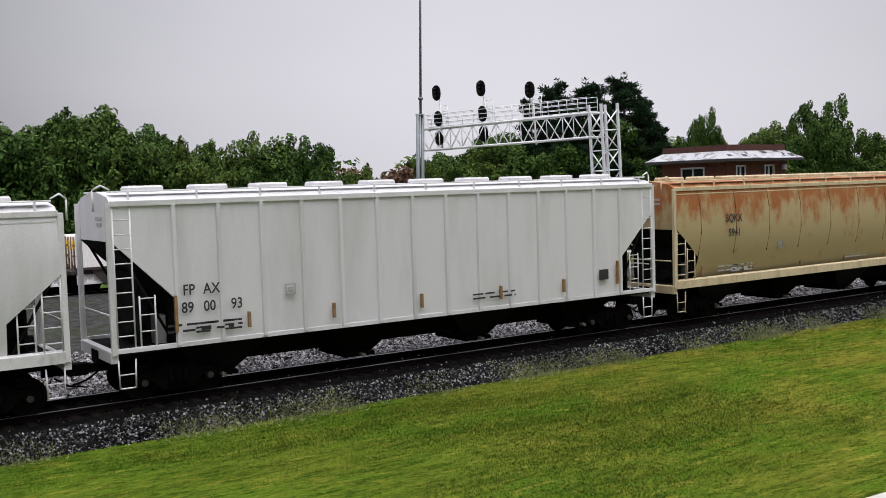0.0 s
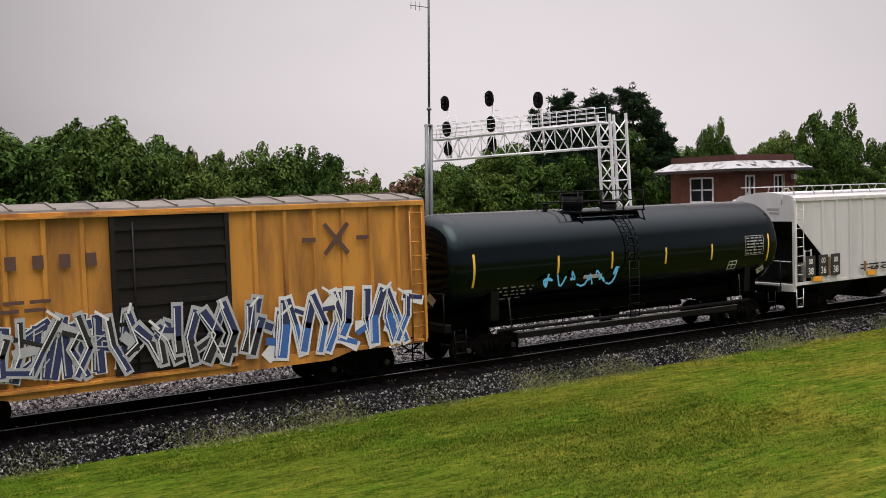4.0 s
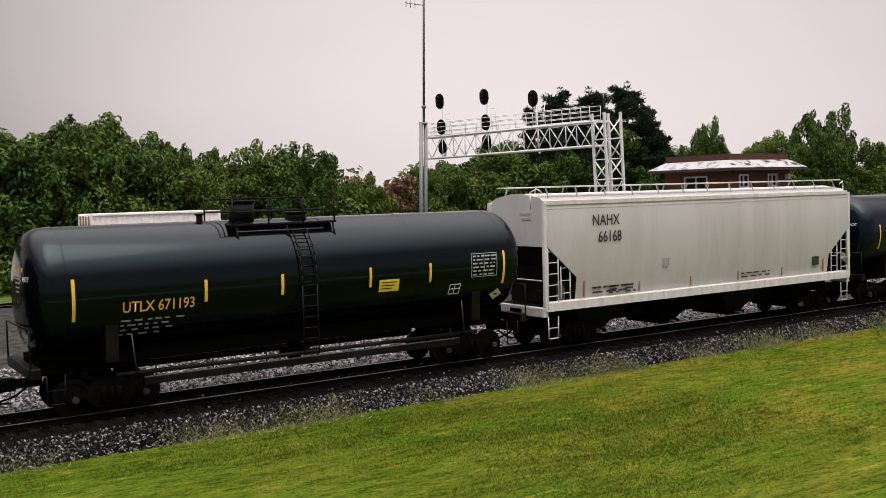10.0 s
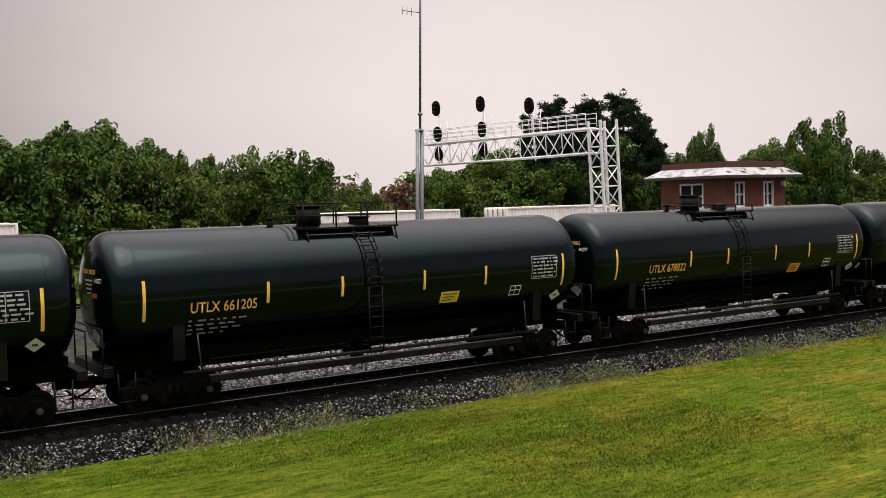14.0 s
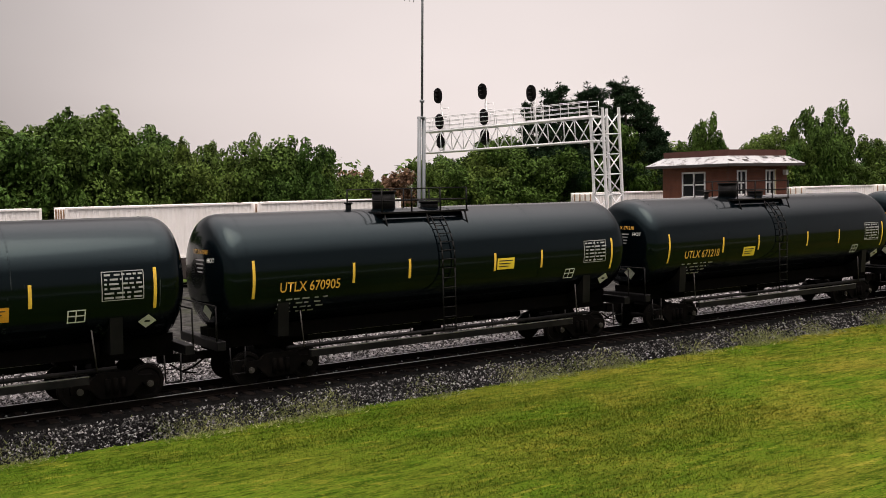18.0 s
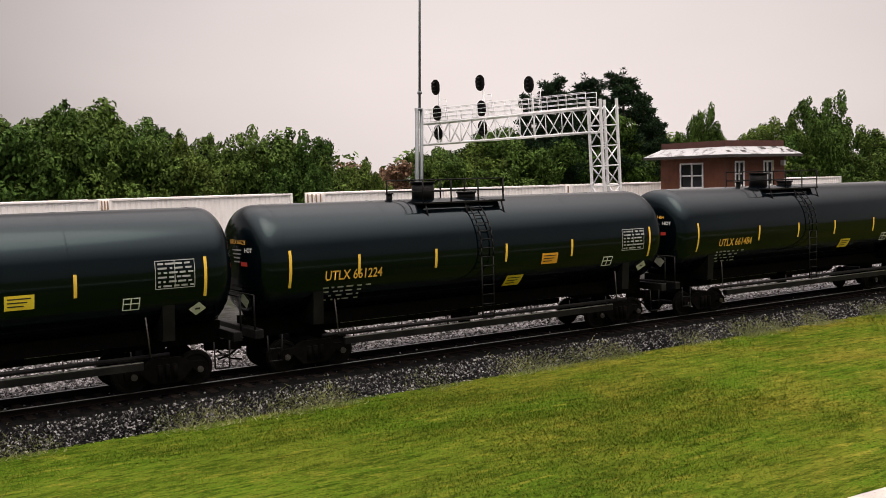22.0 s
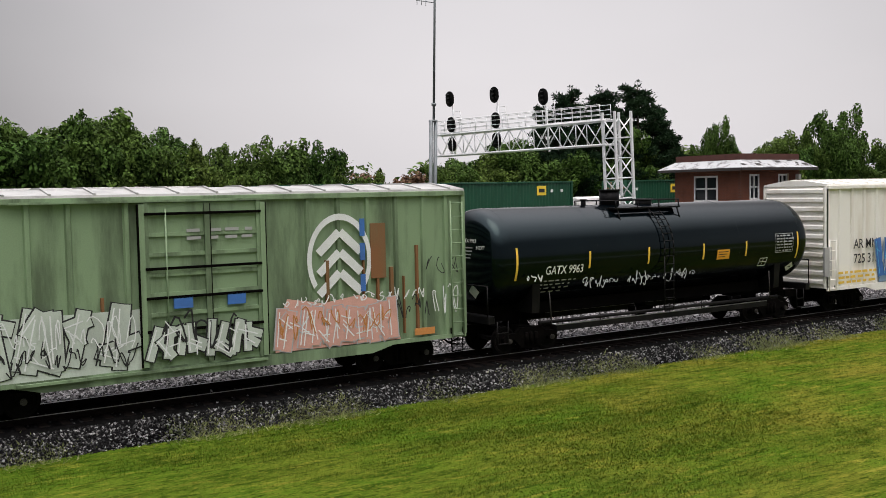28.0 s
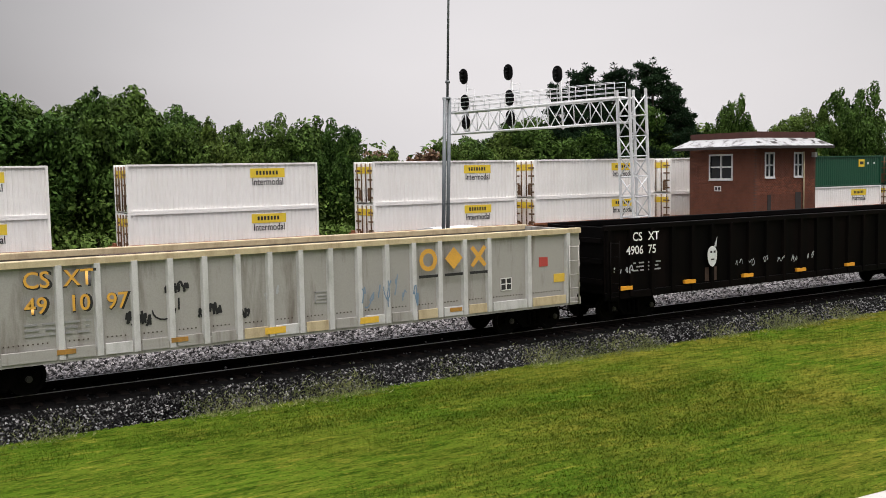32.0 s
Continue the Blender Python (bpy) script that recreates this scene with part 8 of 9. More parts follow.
def big_mark(car, x, z, y, size, mat, pitch=1.35, bar=None):
    """The line's emblem as plain shapes over bars: a ring, a lozenge and a saltire."""
    a, b, t = size * 0.42, size * 0.30, size * 0.15
    for k in range(3):
        c = x + k * size * pitch
        g = Geo()
        if k == 0:
            turns = [2 * math.pi * v / 16 for v in range(16)]
            rims = [[(c + a * r * math.cos(v), yy, z + size * 0.46 * r * math.sin(v)) for v in turns] for r, yy in ((1, y + 0.004), (1, y - 0.004), (0.6, y - 0.004), (0.6, y + 0.004))]
            g.add(sum(rims, []), [(16 * p + q, 16 * p + (q + 1) % 16, 16 * ((p + 1) % 4) + (q + 1) % 16, 16 * ((p + 1) % 4) + q) for p in range(4) for q in range(16)])
        elif k == 1:
            g.prism([(c - a, z), (c, z - size * 0.46), (c + a, z), (c, z + size * 0.46)], "y", y - 0.004, y + 0.004)
        else:
            ribbon(g, [(c - b, z - b * 1.2), (c + b, z + b * 1.2)], t * 1.2, y)
            ribbon(g, [(c - b, z + b * 1.2), (c + b, z - b * 1.2)], t * 1.2, y - 0.002)
        blk = part("emblem_shape", g, mat, car)
        part("emblem_bar", Geo().box(c - size * 0.45, c + size * 0.45, y - 0.004, y + 0.004, z - size * 0.72, z - size * 0.61), bar or mat, blk)


def flames(car, x0, x1, z0, z1, y, colours, seed, count):
    """Curling pointed tongues of sprayed paint standing over a piece."""
    rng = random.Random(seed)
    layers = [Geo() for _ in colours]
    for k in range(count):
        x = x0 + (x1 - x0) * (k + 0.5) / count + rng.uniform(-0.12, 0.12)
        w = rng.uniform(0.07, 0.19)
        top = z1 - rng.random() ** 1.4 * (z1 - z0) * 0.55
        lean, bend = rng.uniform(-0.4, 0.4), rng.uniform(-0.3, 0.3)
        left, right = [], []
        for q in range(6):
            f = q / 5.0
            c = x + lean * f + bend * math.sin(f * math.pi)
            left.append((c - w * (1 - f) ** 0.7, z0 + (top - z0) * f))
            right.append((c + w * (1 - f) ** 0.7, z0 + (top - z0) * f))
        g = layers[k % len(layers)]
        yy = y - 0.003 * (k % 7)
        for q in range(5):
            quad = [left[q], right[q], right[q + 1], left[q + 1]]
            g.add([(p, yy, r) for p, r in quad], [(0, 1, 2, 3)])
    for g, c in zip(layers, colours):
        part("sprayed_flame", g, SPRAY[c], car, kind="stuff")


def build_gondolas():
    def marks(car, e, words, size, mat, seed, plates=True):
        rng = random.Random(seed)
        for w, x, z in words:
            lettering(w, mat, car, pose(x, -1.615, z, 90, 0, 0), size, 0.95, "reporting_mark")
        x, z = words[0][1], words[2][2]
        part("data_text", bars(Geo(), x - 0.3, x + 0.4, -1.51, z - 0.45, 3, 0.13, 0.05, rng), GREY_MARK, car, kind="stuff")
        part("data_text", bars(Geo(), x + 0.6, x + 1.2, -1.51, z - 0.45, 3, 0.13, 0.05, rng), GREY_MARK, car, kind="stuff")
        if plates:
            for k in range(7):
                xx = -e + 0.9 + k * (2 * e - 1.8) / 6
                part("reflective_plate", Geo().box(xx - 0.27, xx + 0.27, -1.612, -1.5, 0.95, 1.08), ORANGE_SIGN, car)
            g = Geo()
            for a, b, c, d in ((0, 0.4, 0, 0.04), (0, 0.4, 0.16, 0.2), (0, 0.4, 0.31, 0.35), (0, 0.04, 0, 0.35), (0.18, 0.22, 0, 0.35), (0.36, 0.4, 0, 0.35)):
                g.box(e - 2.2 + a, e - 2.2 + b, -1.512, -1.49, 1.45 + c, 1.45 + d)
            part("data_panel", g, GREY_MARK, car, "white-lined data panel")
    car, e = gondola(-100.6, -118.6, GON_BROWN, 3.14, 0.78, 17, "black brown-stained gondola with amber plates and faded lettering")
    marks(car, e, [("CS", -4.45, 2.62), ("XT", -3.55, 2.62), ("48", -4.5, 2.08), ("42", -3.65, 2.08), ("27", -2.7, 2.08)], 0.4, GREY_MARK, 61)
    big_mark(car, 4.0, 2.35, -1.61, 0.8, AMBER_DULL)
    for x, z in ((1.0, 2.4), (1.6, 2.5), (2.3, 2.55)):
        part("sprayed_patch", Geo().box(x, x + 0.23, -1.61, -1.5, z, z + 0.33), WHITE_MARK, car)
    part("sprayed_patch", Geo().box(-6.6, -6.2, -1.52, -1.48, 2.0, 2.45), SPRAY["rust"], car)
    scrawl(car, -7.2, -5.9, 2.55, 2.85, -1.62, "white", 68, 3, 0.06)
    car, e = gondola(-587.3, -608.2, GON_BLACK, 3.14, 0.78, 19, "black gondola with yellow emblem and silver tags")
    marks(car, e, [("CS", -7.48, 2.28), ("XT", -6.54, 2.28), ("49", -7.45, 1.63), ("18", -6.52, 1.63), ("92", -5.5, 1.63)], 0.44, CREAM_MARK, 62)
    big_mark(car, 5.55, 2.55, -1.62, 0.85, AMBER, 1.1)
    for n, x in enumerate((-3.3, -2.45, -1.6, -0.75)):
        scrawl(car, x, x + 0.85, 1.35, 2.15, -1.62, "silver", 70 + n, 3, 0.04)
        ribbon_ring = [(x + 0.45 + 0.1 * math.cos(q), 2.22 + 0.1 * math.sin(q)) for q in [2 * math.pi * v / 10 for v in range(11)]]
        part("sprayed_tag", ribbon(Geo(), ribbon_ring, 0.035, -1.623), SPRAY["silver"], car, kind="stuff")
        scrawl(car, x + 0.25, x + 0.8, 0.98, 1.4, -1.621, "silver", 170 + n, 2, 0.03)
    scrawl(car, 3.0, 4.0, 1.5, 2.75, -1.62, "silver", 75, 3, 0.05)
    scrawl(car, 4.4, 4.9, 1.2, 2.6, -1.62, "silver", 175, 2, 0.045)
    scrawl(car, 5.2, 7.7, 1.15, 1.95, -1.62, "silver", 76, 5, 0.04)
    car, e = gondola(-608.2, -629.0, GON_BLACK, 3.14, 0.78, 19, "black gondola with long teal and lilac graffiti")
    marks(car, e, [("CS", -7.36, 2.38), ("XT", -6.49, 2.38), ("49", -7.44, 1.75), ("18", -6.62, 1.75), ("39", -5.70, 1.75)], 0.46, CREAM_MARK, 63)
    big_mark(car, 5.26, 2.68, -1.67, 0.78, SIGN_YELLOW, 1.27)
    flames(car, -3.7, 4.4, 1.6, 2.95, -1.615, ["teal", "white", "pale", "white"], 81, 60)
    flames(car, 4.4, 7.6, 1.3, 2.3, -1.615, ["teal", "white", "silver"], 82, 22)
    block_piece(car, -3.9, 8.0, 0.95, 2.05, -1.64, "lilac", "black", "white", 84, 11, 0.23, 0.05)
    wild_piece(car, -3.6, 7.6, 1.0, 1.9, -1.68, ["teal", "lilac"], "black", "white", 87, 16, 0.09)
    for x in (-1.35, 2.5):
        part("load_stake", Geo().box(x - 0.06, x + 0.06, -0.06, 0.06, 2.4, 3.2).rod((x, 0, 3.0), (x - 0.28, 0.05, 4.4), 0.06, 6), IRON, car, "dark leaning stake in the load")
    scrawl(car, -5.2, -4.4, 1.2, 2.2, -1.62, "white", 83, 3, 0.05)
    scrawl(car, -4.9, -3.8, 1.2, 1.45, -1.62, "white", 183, 2, 0.08)
    for x, c in ((-3.7, "yellow"), (-0.6, "rust"), (3.0, "yellow"), (5.2, "yellow")):
        part("sprayed_dab", Geo().box(x, x + 0.5, -1.73, -1.5, 1.35, 1.55), SPRAY[c], car)
    car, e = gondola(-629.0, -650.4, GON_BROWN, 3.14, 0.78, 21, "dark brown-black gondola with white number")
    marks(car, e, [("CS", -8.75, 2.75), ("XT", -7.98, 2.75), ("4906", -8.87, 2.29), ("75", -8.06, 2.29)], 0.42, WHITE_MARK, 64)
    scrawl(car, -9.9, -8.9, 1.5, 1.85, -1.62, "silver", 188, 4, 0.04)
    part("sprayed_tag", ribbon(ribbon(Geo(), [(5.95, 1.45), (6.2, 2.35), (6.25, 1.7), (6.6, 1.4)], 0.05, -1.62), [(5.85, 1.75), (6.45, 1.62)], 0.045, -1.624), SPRAY["white"], car, kind="stuff")
    blob = part("sprayed_blob", Geo().prism([(-5.05 + 0.24 * math.cos(a), 1.93 + (0.3 if math.sin(a) > 0 else 0.45) * math.sin(a)) for a in [2 * math.pi * k / 16 for k in range(16)]], "y", -1.625, -1.6), SPRAY["white"], car, "white sprayed blob")
    for a, b, c, d in ((-5.17, -5.07, 1.98, 2.06), (-5.0, -4.9, 1.98, 2.06), (-5.12, -4.96, 1.72, 1.77)):
        part("sprayed_dab", Geo().box(a, b, -1.63, -1.624, c, d), SPRAY["black"], blob)
    part("sprayed_dab", Geo().prism([(-4.95, 2.2), (-4.85, 2.2), (-4.8, 2.55)], "y", -1.625, -1.6), SPRAY["silver"], blob)
    part("rust_patch", Geo().box(-5.3, -4.7, -1.505, -1.48, 0.95, 1.45), RUST, car)
    for n, x in enumerate((-3.9, -3.1, -2.3, -1.5, -0.7, 0.3)):
        scrawl(car, x, x + 0.45, 1.35, 1.75, -1.62, "silver", 88 + n, 2, 0.022)
    stakes = [-9.4, -8.1, 7.7, 9.3] + [-6.6 + 0.91 * k for k in range(15)]
    car, e = gondola(-650.4, -671.2, GON_GREY, 3.14, 0.78, stakes, "pale grey weathered gondola with amber lettering", rim=FRAME_CREAM, posts=FRAME_WHITE)
    words = [("CS", -7.12, 2.70), ("XT", -6.14, 2.70), ("49", -7.15, 2.08), ("10", -6.15, 2.08), ("97", -5.24, 2.06)]
    marks(car, e, words, 0.56, AMBER, 65, False)
    for w, x, z in words:
        lettering(w, BLACK_MARK, car, pose(x + 0.03, -1.606, z - 0.02, 90, 0, 0), 0.62, 0.98, "letter_edge")
    big_mark(car, 3.88, 2.5, -1.62, 0.74, AMBER, 1.23, BLACK_MARK)
    edges = sorted(stakes)
    rng = random.Random(66)
    for a, b in zip(edges, edges[1:]):
        part("sill_plate", Geo().slab(a + 0.12, b - 0.12, -1.6, -1.56, 0.74, 1.02, 0.01), rng.choice((FRAME_WHITE, GON_GREY, FRAME_CREAM)), car, "pale bolted sill plate")
        g = Geo()
        n = int((b - a - 0.3) / 0.11)
        for k in range(n):
            x = a + 0.2 + k * 0.11
            g.box(x - 0.016, x + 0.016, -1.505, -1.49, 1.15, 1.18)
        part("rivet_seam", g, RUST, car, kind="stuff")
    for n, (x, z, w, h, m) in enumerate(((-5.02, 1.56, 0.62, 0.5, 7), (-3.15, 1.6, 0.62, 0.5, 7), (-2.1, 1.45, 0.35, 0.3, 5), (-4.0, 2.25, 0.6, 0.35, 6))):
        scrawl(car, x, x + w, z - h / 2, z + h / 2, -1.505, "black", 90 + n, m, 0.06)
    part("sprayed_tag", ribbon(Geo(), [(-4.05 + 0.3 * math.cos(q), 1.72 + 0.25 * math.sin(q)) for q in [math.pi + math.pi * v / 8 for v in range(9)]], 0.04, -1.505), SPRAY["black"], car, kind="stuff")
    for x in (-3.86, -3.66):
        part("sprayed_tag", ribbon(Geo(), [(x, 1.7), (x, 1.98)], 0.045, -1.505), SPRAY["black"], car, kind="stuff")
    scrawl(car, -1.35, -0.85, 1.6, 2.25, -1.505, "silver", 86, 3, 0.03)
    scrawl(car, 1.5, 2.6, 1.1, 2.0, -1.62, "steel_blue", 96, 4, 0.035)
    scrawl(car, 2.4, 3.5, 1.0, 2.4, -1.62, "steel_blue", 97, 4, 0.035)
    g = Geo()
    for a, b, c, d in ((0, 0.5, 0, 0.03), (0, 0.5, 0.3, 0.33), (0, 0.03, 0, 0.33), (0.47, 0.5, 0, 0.33), (0.08, 0.42, 0.1, 0.13), (0.08, 0.42, 0.19, 0.22)):
        g.box(0.2 + a, 0.2 + b, -1.505, -1.49, 1.5 + c, 1.5 + d)
    part("data_panel", g, GREY_MARK, car, "thin-lined data panel")
    pn = part("data_panel", Geo().box(6.62, 7.02, -1.505, -1.49, 1.36, 1.72), BLACK_MARK, car, "black data panel with white lines")
    for a, b, c, d in ((6.6, 7.04, 1.34, 1.37), (6.6, 7.04, 1.71, 1.74), (6.6, 6.63, 1.34, 1.74), (7.01, 7.04, 1.34, 1.74), (6.8, 6.84, 1.34, 1.74), (6.6, 7.04, 1.53, 1.56)):
        part("panel_line", Geo().box(a, b, -1.512, -1.506, c, d), WHITE_MARK, pn)
    part("sprayed_patch", Geo().box(8.15, 8.5, -1.505, -1.49, 2.0, 2.3), SPRAY["red"], car)
    part("sprayed_patch", Geo().box(8.75, 9.2, -1.505, -1.49, 1.45, 1.72), SPRAY["yellow"], car)
    for x in (-6.5, -3.7, 4.85):
        part("reflective_plate", Geo().box(x - 0.22, x + 0.22, -1.612, -1.58, 0.86, 0.98), AMBER_DULL, car)
    for x in (-1.05, 1.86):
        part("reflective_plate", Geo().box(x - 0.3, x + 0.3, -1.612, -1.58, 0.8, 0.98), YELLOW, car)


build_gondolas()


def flat_car():
    right, left = -118.6, -137.2
    half = (right - left) / 2
    car = thing("flat_car", "red flat car carrying wet dark steel plates", "flat car", "flat cars of the freight train")
    e = half - 0.55
    part("deck", Geo().slab(-e, e, -1.48, 1.48, 0.98, 1.1, 0.02), RUST, car)
    for y in (-1, 1):
        part("side_sill", Geo().prism([(-e, 1.08), (-e, 0.75), (-e + 3.2, 0.75), (-e + 4.2, 0.5), (e - 4.2, 0.5), (e - 3.2, 0.75), (e, 0.75), (e, 1.08)], "y", y * 1.5 - 0.05, y * 1.5 + 0.05), FLAT_RED, car)
    for k in range(14):
        x = -e + 0.6 + k * (2 * e - 1.2) / 13
        part("stake_pocket", Geo().box(x - 0.09, x + 0.09, -1.62, -1.55, 0.8, 1.06), FLAT_RED, car)
    for x in (-e + 0.6, -e + 1.1, -4.6, 0.4, 2.9, 5.6, e - 0.9):
        part("reflective_plate", Geo().box(x - 0.18, x + 0.18, -1.635, -1.54, 0.72, 0.92), ORANGE_SIGN, car)
    lettering("19056", WHITE_MARK, car, pose(-1.1, -1.565, 0.82, 90, 0, 0), 0.38, 1.0, "number")
    for k in range(3):
        part("mark_block", Geo().box(-3.0 + 0.32 * k, -2.76 + 0.32 * k, -1.562, -1.555, 0.7, 0.94), WHITE_MARK, car)
    rng = random.Random(17)
    z = 1.1
    for k in range(6):
        x0, x1 = -e + 1.1 + rng.uniform(-0.6, 0.9), e - 1.6 + rng.uniform(-0.9, 0.6)
        part("steel_plate", Geo().slab(x0, x1, -1.35 + rng.uniform(-0.08, 0.08), 1.35 + rng.uniform(-0.08, 0.08), z, z + 0.045, 0.008), PLATE, car)
        z += 0.05
        if k < 5:
            for x in (-6, -2, 2, 6):
                part("timber_spacer", Geo().box(x - 0.06, x + 0.06, -1.3, 1.3, z - 0.005, z + 0.045), TIE, car)
            z += 0.045
    part("low_plate", Geo().slab(-e + 0.2, -e + 3.4, -1.3, 1.3, 1.1, 1.3, 0.02), PLATE, car)
    part("centre_sill", Geo().box(-e, e, -0.35, 0.35, 0.6, 0.98), IRON, car)
    running_gear(car, half, 2.3)
    enter(car, right, left)


flat_car()

# ---- container train on the far track ----
FAR_Y, FAR_RAIL = 28.0, 0.12
STACKS = []       # (thing, distance along the far track at 0 s, wheelsets)


def container(length, high, colour, sign, seed):
    """One freight container with ribbed sides, door bars on its rear end and a sign."""
    rng = random.Random(seed)
    box_ = thing("freight_container", colour + " ribbed steel freight container riding on a well car", "container", "containers of the far train")
    hl, w = length / 2, 1.22
    skin = BOX_CONTAINER[colour]
    part("body", Geo().slab(-hl + 0.03, hl - 0.03, -w + 0.03, w - 0.03, 0.03, high - 0.03, 0.02), skin, box_)
    n = int(length / 0.28)
    for y in (-1, 1):
        prof = [(-hl + 0.08, y * (w - 0.06))]
        for k in range(n):
            x = -hl + 0.1 + (length - 0.2) * k / n
            for dx, o in ((0.0, 0.034), (0.1, 0.034), (0.14, 0.004), (0.24, 0.004)):
                prof.append((x + dx * (length - 0.2) / n / 0.28, y * (w - o)))
        prof.append((hl - 0.08, y * (w - 0.06)))
        part("corrugated_side", Geo().prism(prof[::(1 if y < 0 else -1)], "z", 0.1, high - 0.08), skin, box_)
    for y in (-1, 1):
        part("top_rail", Geo().slab(-hl, hl, y * w - 0.06, y * w + 0.02, high - 0.1, high, 0.01), skin, box_)
        part("bottom_rail", Geo().slab(-hl, hl, y * w - 0.06, y * w + 0.02, 0, 0.13, 0.01), skin, box_)
    for x in (-hl, hl):
        for y in (-w, w):
            part("corner_post", Geo().slab(x - 0.07, x + 0.07, y - 0.07, y + 0.07, 0, high, 0.01), skin, box_)
    for y in (-1, 1):
        d = part("door_leaf", Geo().slab(-hl - 0.03, -hl + 0.02, min(y * 0.03, y * 1.12), max(y * 0.03, y * 1.12), 0.12, high - 0.12, 0.01), skin, box_)
        for q in (0.28, 0.86):
            part("door_bar", Geo().rod((-hl - 0.06, y * q, 0.1), (-hl - 0.06, y * q, high - 0.1), 0.045, 6), DOOR_RUST, d)
        for z in (0.4, 0.95, 1.5, 2.05):
            part("door_hinge", Geo().box(-hl - 0.07, -hl - 0.02, y * 0.82 - 0.3, y * 0.82 + 0.3, z - 0.05, z + 0.05), DOOR_RUST, d)
        part("rust_streak", Geo().box(-hl - 0.034, -hl - 0.03, y * 0.57 - 0.16, y * 0.57 + 0.16, 0.2, 0.9), DOOR_RUST, d)
    if sign == "panel":
        part("end_panel", Geo().box(-hl - 0.05, -hl - 0.031, -1.0, 1.0, high - 0.72, high - 0.3), SIGN_YELLOW, box_, "yellow panel on the container doors")
        for x in (hl - 2.2, -hl + 2.2):
            part("side_post", Geo().box(x - 0.05, x + 0.05, -w - 0.006, -w + 0.04, 0.1, high - 0.08), skin, box_)
        for x in (hl - 2.3, -hl + 2.1, -hl + 2.4):
            part("lifting_pocket", Geo().box(x - 0.1, x + 0.1, -w - 0.024, -w + 0.02, 0.0, 0.09), BLACK_METAL, box_)
        s = part("sign_panel", Geo().box(hl - 4.1, hl - 2.0, -w - 0.012, -w + 0.02, high - 0.82, high - 0.30), SIGN_YELLOW, box_, "yellow panel with dark bars")
        g = Geo()
        x = hl - 3.75
        while x < hl - 2.5:
            g.box(x, x + 0.12, -w - 0.022, -w - 0.011, high - 0.66, high - 0.44)
            x += 0.2
        part("panel_text", g, BLACK_MARK, s, kind="stuff")
        lettering("Intermodal", BLACK_MARK, box_, pose(hl - 3.05, -w - 0.02, high - 1.08, 90, 0, 0), 0.56, 0.78, "sign_word")
    elif sign == "badge":
        part("badge", Geo().box(hl - 3.1, hl - 2.3, -w - 0.012, -w + 0.02, high - 0.95, high - 0.3), SIGN_YELLOW, box_, "yellow square badge")
        part("badge_mark", Geo().box(hl - 2.95, hl - 2.45, -w - 0.022, -w - 0.011, high - 0.75, high - 0.5), BLACK_MARK, box_)
        for x in (hl - 1.9, hl - 1.0, -hl + 1.0):
            part("white_mark", Geo().box(x, x + 0.22, -w - 0.012, -w + 0.02, high - 0.75, high - 0.55), WHITE_MARK, box_)
    elif sign == "bars":
        part("sign_text", bars(Geo(), -hl + 1.0, hl - 1.0, -w - 0.006, high - 0.7, 1, 0.3, 0.45, rng, 0.35), GREY_MARK, box_, kind="stuff")
    return box_


def well_car(length, dark, deck=False):
    car = thing("well_car", "rust-brown container well car" if not dark else "dark container well car", "well car", "well cars of the far train")
    h = length / 2
    mat = WELL_DARK if dark else WELL
    for y in (-1, 1):
        part("side_girder", Geo().prism([(-h + 1.9, 0.42), (h - 1.9, 0.42), (h - 1.2, 1.25), (-h + 1.2, 1.25)], "y", y * 1.4 - 0.07, y * 1.4 + 0.07), mat, car)
        part("top_chord", Geo().slab(-h + 0.5, h - 0.5, y * 1.4 - 0.13, y * 1.4 + 0.13, 1.2, 1.34, 0.02), mat, car)
        n = int((length - 4) / 0.75)
        for k in range(n):
            x = -h + 2.1 + (length - 4.2) * k / (n - 1)
            part("side_stiffener", Geo().box(x - 0.06, x + 0.06, y * 1.4 - 0.15, y * 1.4 + 0.15, 0.45, 1.22), mat, car)
    if deck:
        part("deck", Geo().slab(-h + 0.4, h - 0.4, -1.35, 1.35, 1.3, 1.55, 0.02), mat, car)
    part("well_floor", Geo().box(-h + 1.9, h - 1.9, -1.3, 1.3, 0.36, 0.44), mat, car)
    for s in (-1, 1):
        a, b = min(s * (h - 2.0), s * (h - 0.2)), max(s * (h - 2.0), s * (h - 0.2))
        part("end_platform", Geo().slab(a, b, -1.3, 1.3, 0.98, 1.2, 0.03), mat, car)
        t = part("truck", M_BOLSTER, IRON, car)
        t.location = (s * (h - 0.55), 0, 0)
        for y in (-1, 1):
            part("side_frame", M_SIDE, IRON, t).location = (0, y, 0)
        for x in (-0.89, 0.89):
            part("wheelset", M_WHEELSET, WHEEL, t).location = (x, 0, 0.46)
    return car


def ride(ob, along, z):
    STACKS.append((ob, along, z, [o for o in ob.children_recursive if o.name.startswith("wheelset")]))


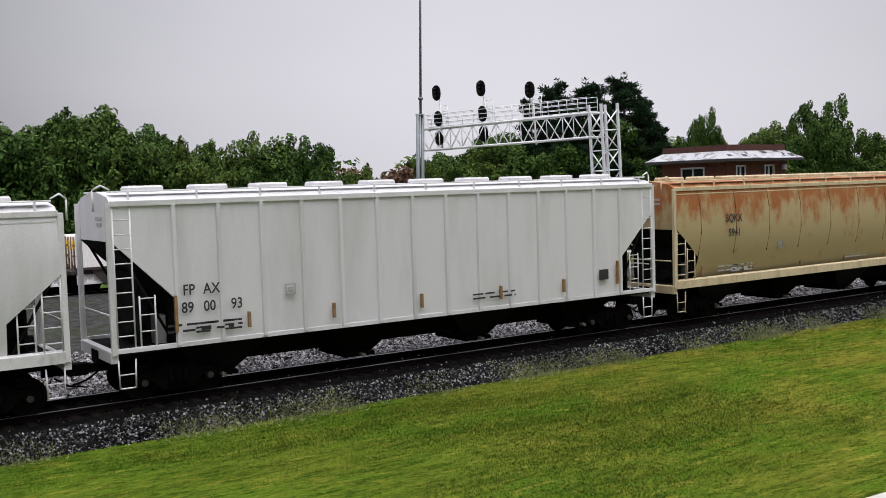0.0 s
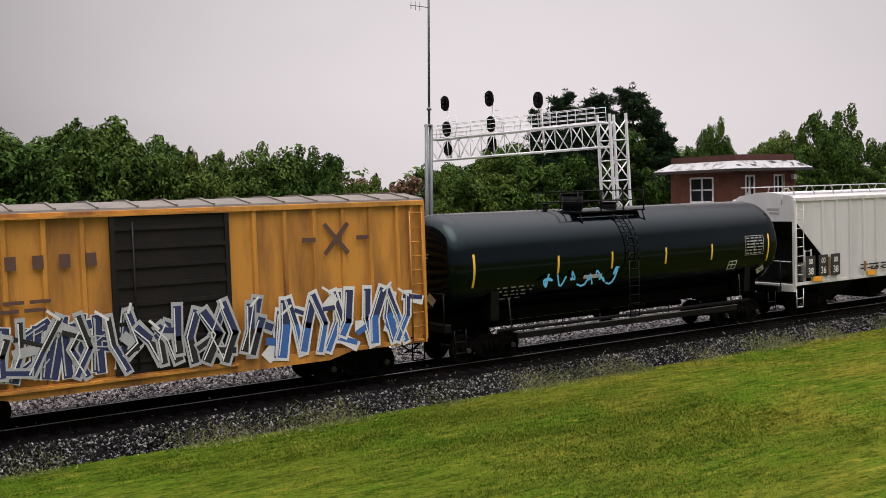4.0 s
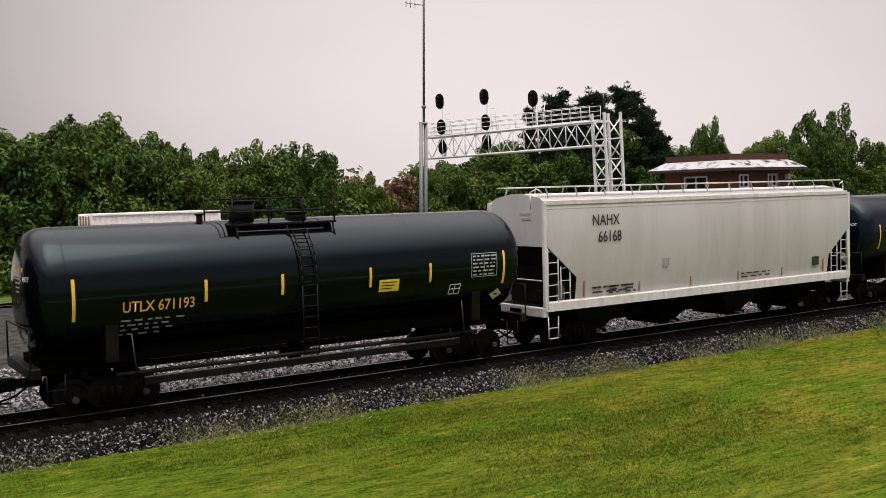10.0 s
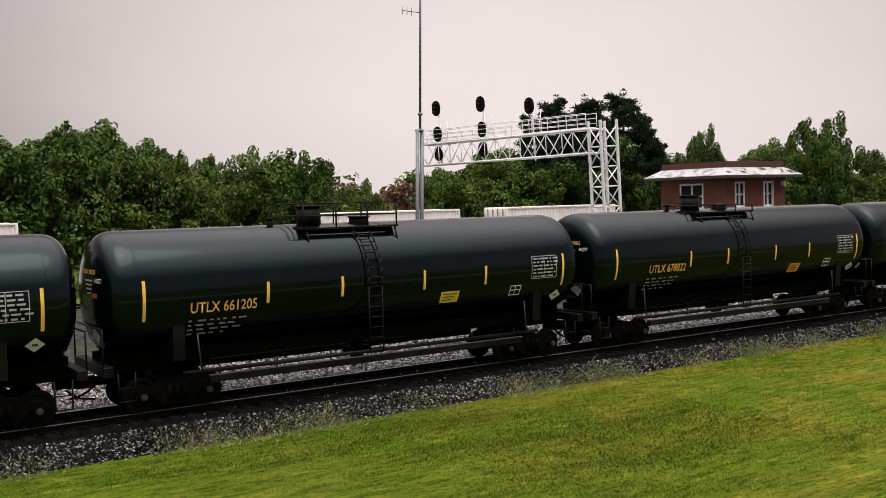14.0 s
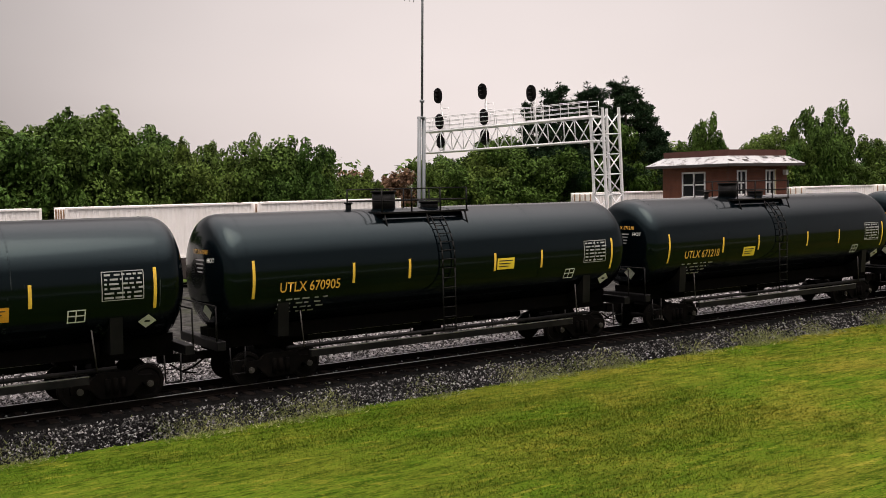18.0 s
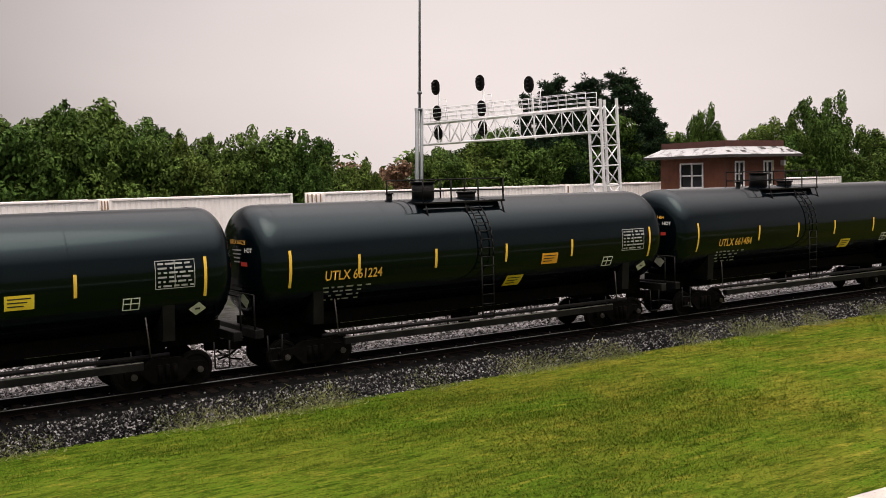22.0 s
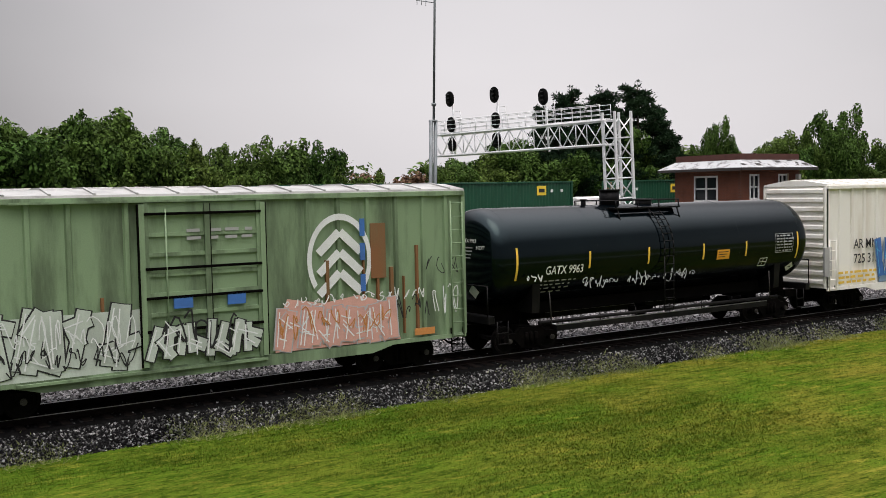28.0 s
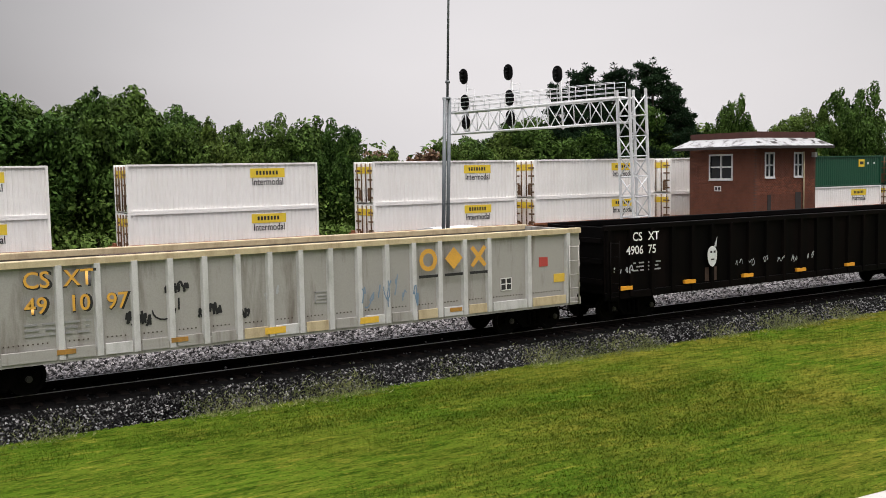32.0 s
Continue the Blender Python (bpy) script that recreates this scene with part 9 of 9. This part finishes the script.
def build_stack_train():
    made = {}

    def box_at(left, right, z, high, colour, sign):
        L = round((right - left) * 4) / 4
        key = (L, high, colour, sign)
        if key in made:
            c = copy_thing(made[key], pose(0, 0, 0))
        else:
            c = made[key] = container(L, high, colour, sign, len(made))
        ride(c, (left + right) / 2, z)

    wells = {}

    def well_at(left, right, dark=False, deck=False):
        L = round((right - left) * 4) / 4
        key = (L, dark, deck)
        if key in wells:
            c = copy_thing(wells[key], pose(0, 0, 0))
        else:
            c = wells[key] = well_car(L, dark, deck)
        ride(c, (left + right) / 2, 0.0)
    # leading part: single boxes low in their wells
    for k in range(5):
        x = -34.5 + 11.2 * k
        box_at(x, x + 10.3, 0.44, 2.6, "white", "panel")
        well_at(x - 0.6, x + 10.9, True)
    box_at(-54.2, -47.5, 0.44, 2.35, "tan", "bars")
    box_at(-64.4, -57.0, 0.44, 2.35, "pale", "bars")
    box_at(-76.2, -68.7, 0.44, 2.1, "blue", "")
    box_at(-92.0, -81.8, 0.44, 2.45, "white", "panel")
    for a, b in ((-55.6, -46.0), (-66.2, -55.6), (-78.8, -66.2), (-93.4, -78.8)):
        well_at(a, b)
    # middle part: pale boxes on higher decks, only their upper sides show over the tank cars
    for a, b in ((-127.4, -120.4), (-146.0, -136.0), (-160.0, -150.0), (-184.5, -177.3), (-210.6, -201.1), (-221.3, -211.1), (-232.9, -222.6), (-243.5, -233.6),
                 (-252.7, -243.9), (-265.3, -254.9), (-273.2, -266.0), (-289.2, -282.6)):
        box_at(a, b, 1.55, 2.95, "white", "")
        well_at(a - 0.55, b + 0.55, True, True)
    # a short cooled box with its machine ahead of the double stacks
    cool = thing("cooled_container", "short white cooled container with a round fan grille", "container", "containers of the far train")
    part("body", Geo().slab(-1.7, 2.6, -1.2, 1.2, 0.0, 2.75, 0.12), BOX_CONTAINER["white"], cool)
    part("cooling_machine", Geo().slab(-2.1, -1.7, -1.0, 1.0, 0.35, 2.5, 0.05), GALV, cool, "grey cooling machine on the end")
    part("fan_grille", Geo().rod((-0.9, -1.215, 0.62), (-0.9, -1.195, 0.62), 0.26, 18), BLACK_METAL, cool, "round black fan grille")
    part("door_handle", Geo().box(0.35, 0.42, -1.24, -1.2, 1.0, 1.75), BLACK_METAL, cool)
    part("corner_post", Geo().box(2.45, 2.62, -1.22, -1.18, 0.05, 2.7), GALV, cool)
    part("support_leg", Geo().slab(0.9, 2.2, -1.0, 1.0, -0.5, 0.0, 0.03), BOX_CONTAINER["white"], cool)
    ride(cool, -301.5, 1.75)
    well_at(-304.0, -299.4, True)
    # tail: double stacks
    rows = [(-298.1, -290.8, "green"), (-314.3, -303.8, "green"), (-326.2, -316.0, "green"), (-341.4, -331.3, "white"), (-354.1, -343.7, "white"), (-366.6, -356.4, "white"),
            (-381.5, -371.0, "white"), (-396.5, -386.1, "white")]
    for a, b, up in rows:
        a -= 0.5
        box_at(a, b, 0.44, 2.6, "white", "panel")
        box_at(a, b, 3.04, 2.6, up, "badge" if up == "green" else "panel")
        well_at(a - 0.8, b + 0.8)


build_stack_train()


# ---- movement ----
def far_pose(s, z):
    return pose(25.0 + s, FAR_Y, FAR_RAIL + z)


def roll_wheels(wheels, start, speed, lo, hi):
    """Turns a car's wheels while it passes the lawn; each row is less than a quarter turn."""
    t0, t1 = max(0.0, (lo - start) / speed), min(SECONDS, (hi - start) / speed)
    if t1 <= t0:
        return
    for w in wheels:
        at = w.location.copy()
        step = 1 / FPS if speed > 15 else 2 / FPS
        n = int((t1 - t0) / step)
        t0 = round(t0 * FPS) / FPS
        turn = lambda t: pose(at.x, at.y, at.z, 0, math.degrees(speed * t / 0.455), 0)
        rows = [(t0 + k * step, turn(k * step)) for k in range(n + 1)]
        if t0 > 0:
            rows.insert(0, (0.0, turn(0)))
        if rows[-1][0] < SECONDS - 0.05:
            rows.append((SECONDS, rows[-1][1]))
        walk(w, rows)


def motions():
    for car, mid, wheels in CARS:
        walk(car, [(t, pose(mid + TRAIN_SPEED * t, 0, 0)) for t in (0.0, SECONDS)])
        roll_wheels(wheels, mid, TRAIN_SPEED, -14.0, 60.0)
    for ob, along, z, wheels in STACKS:
        walk(ob, [(t, far_pose(along + STACK_SPEED * t, z)) for t in (0.0, SECONDS)])
        if wheels and along > -100:
            roll_wheels(wheels, along, STACK_SPEED, -45.0, 60.0)


motions()
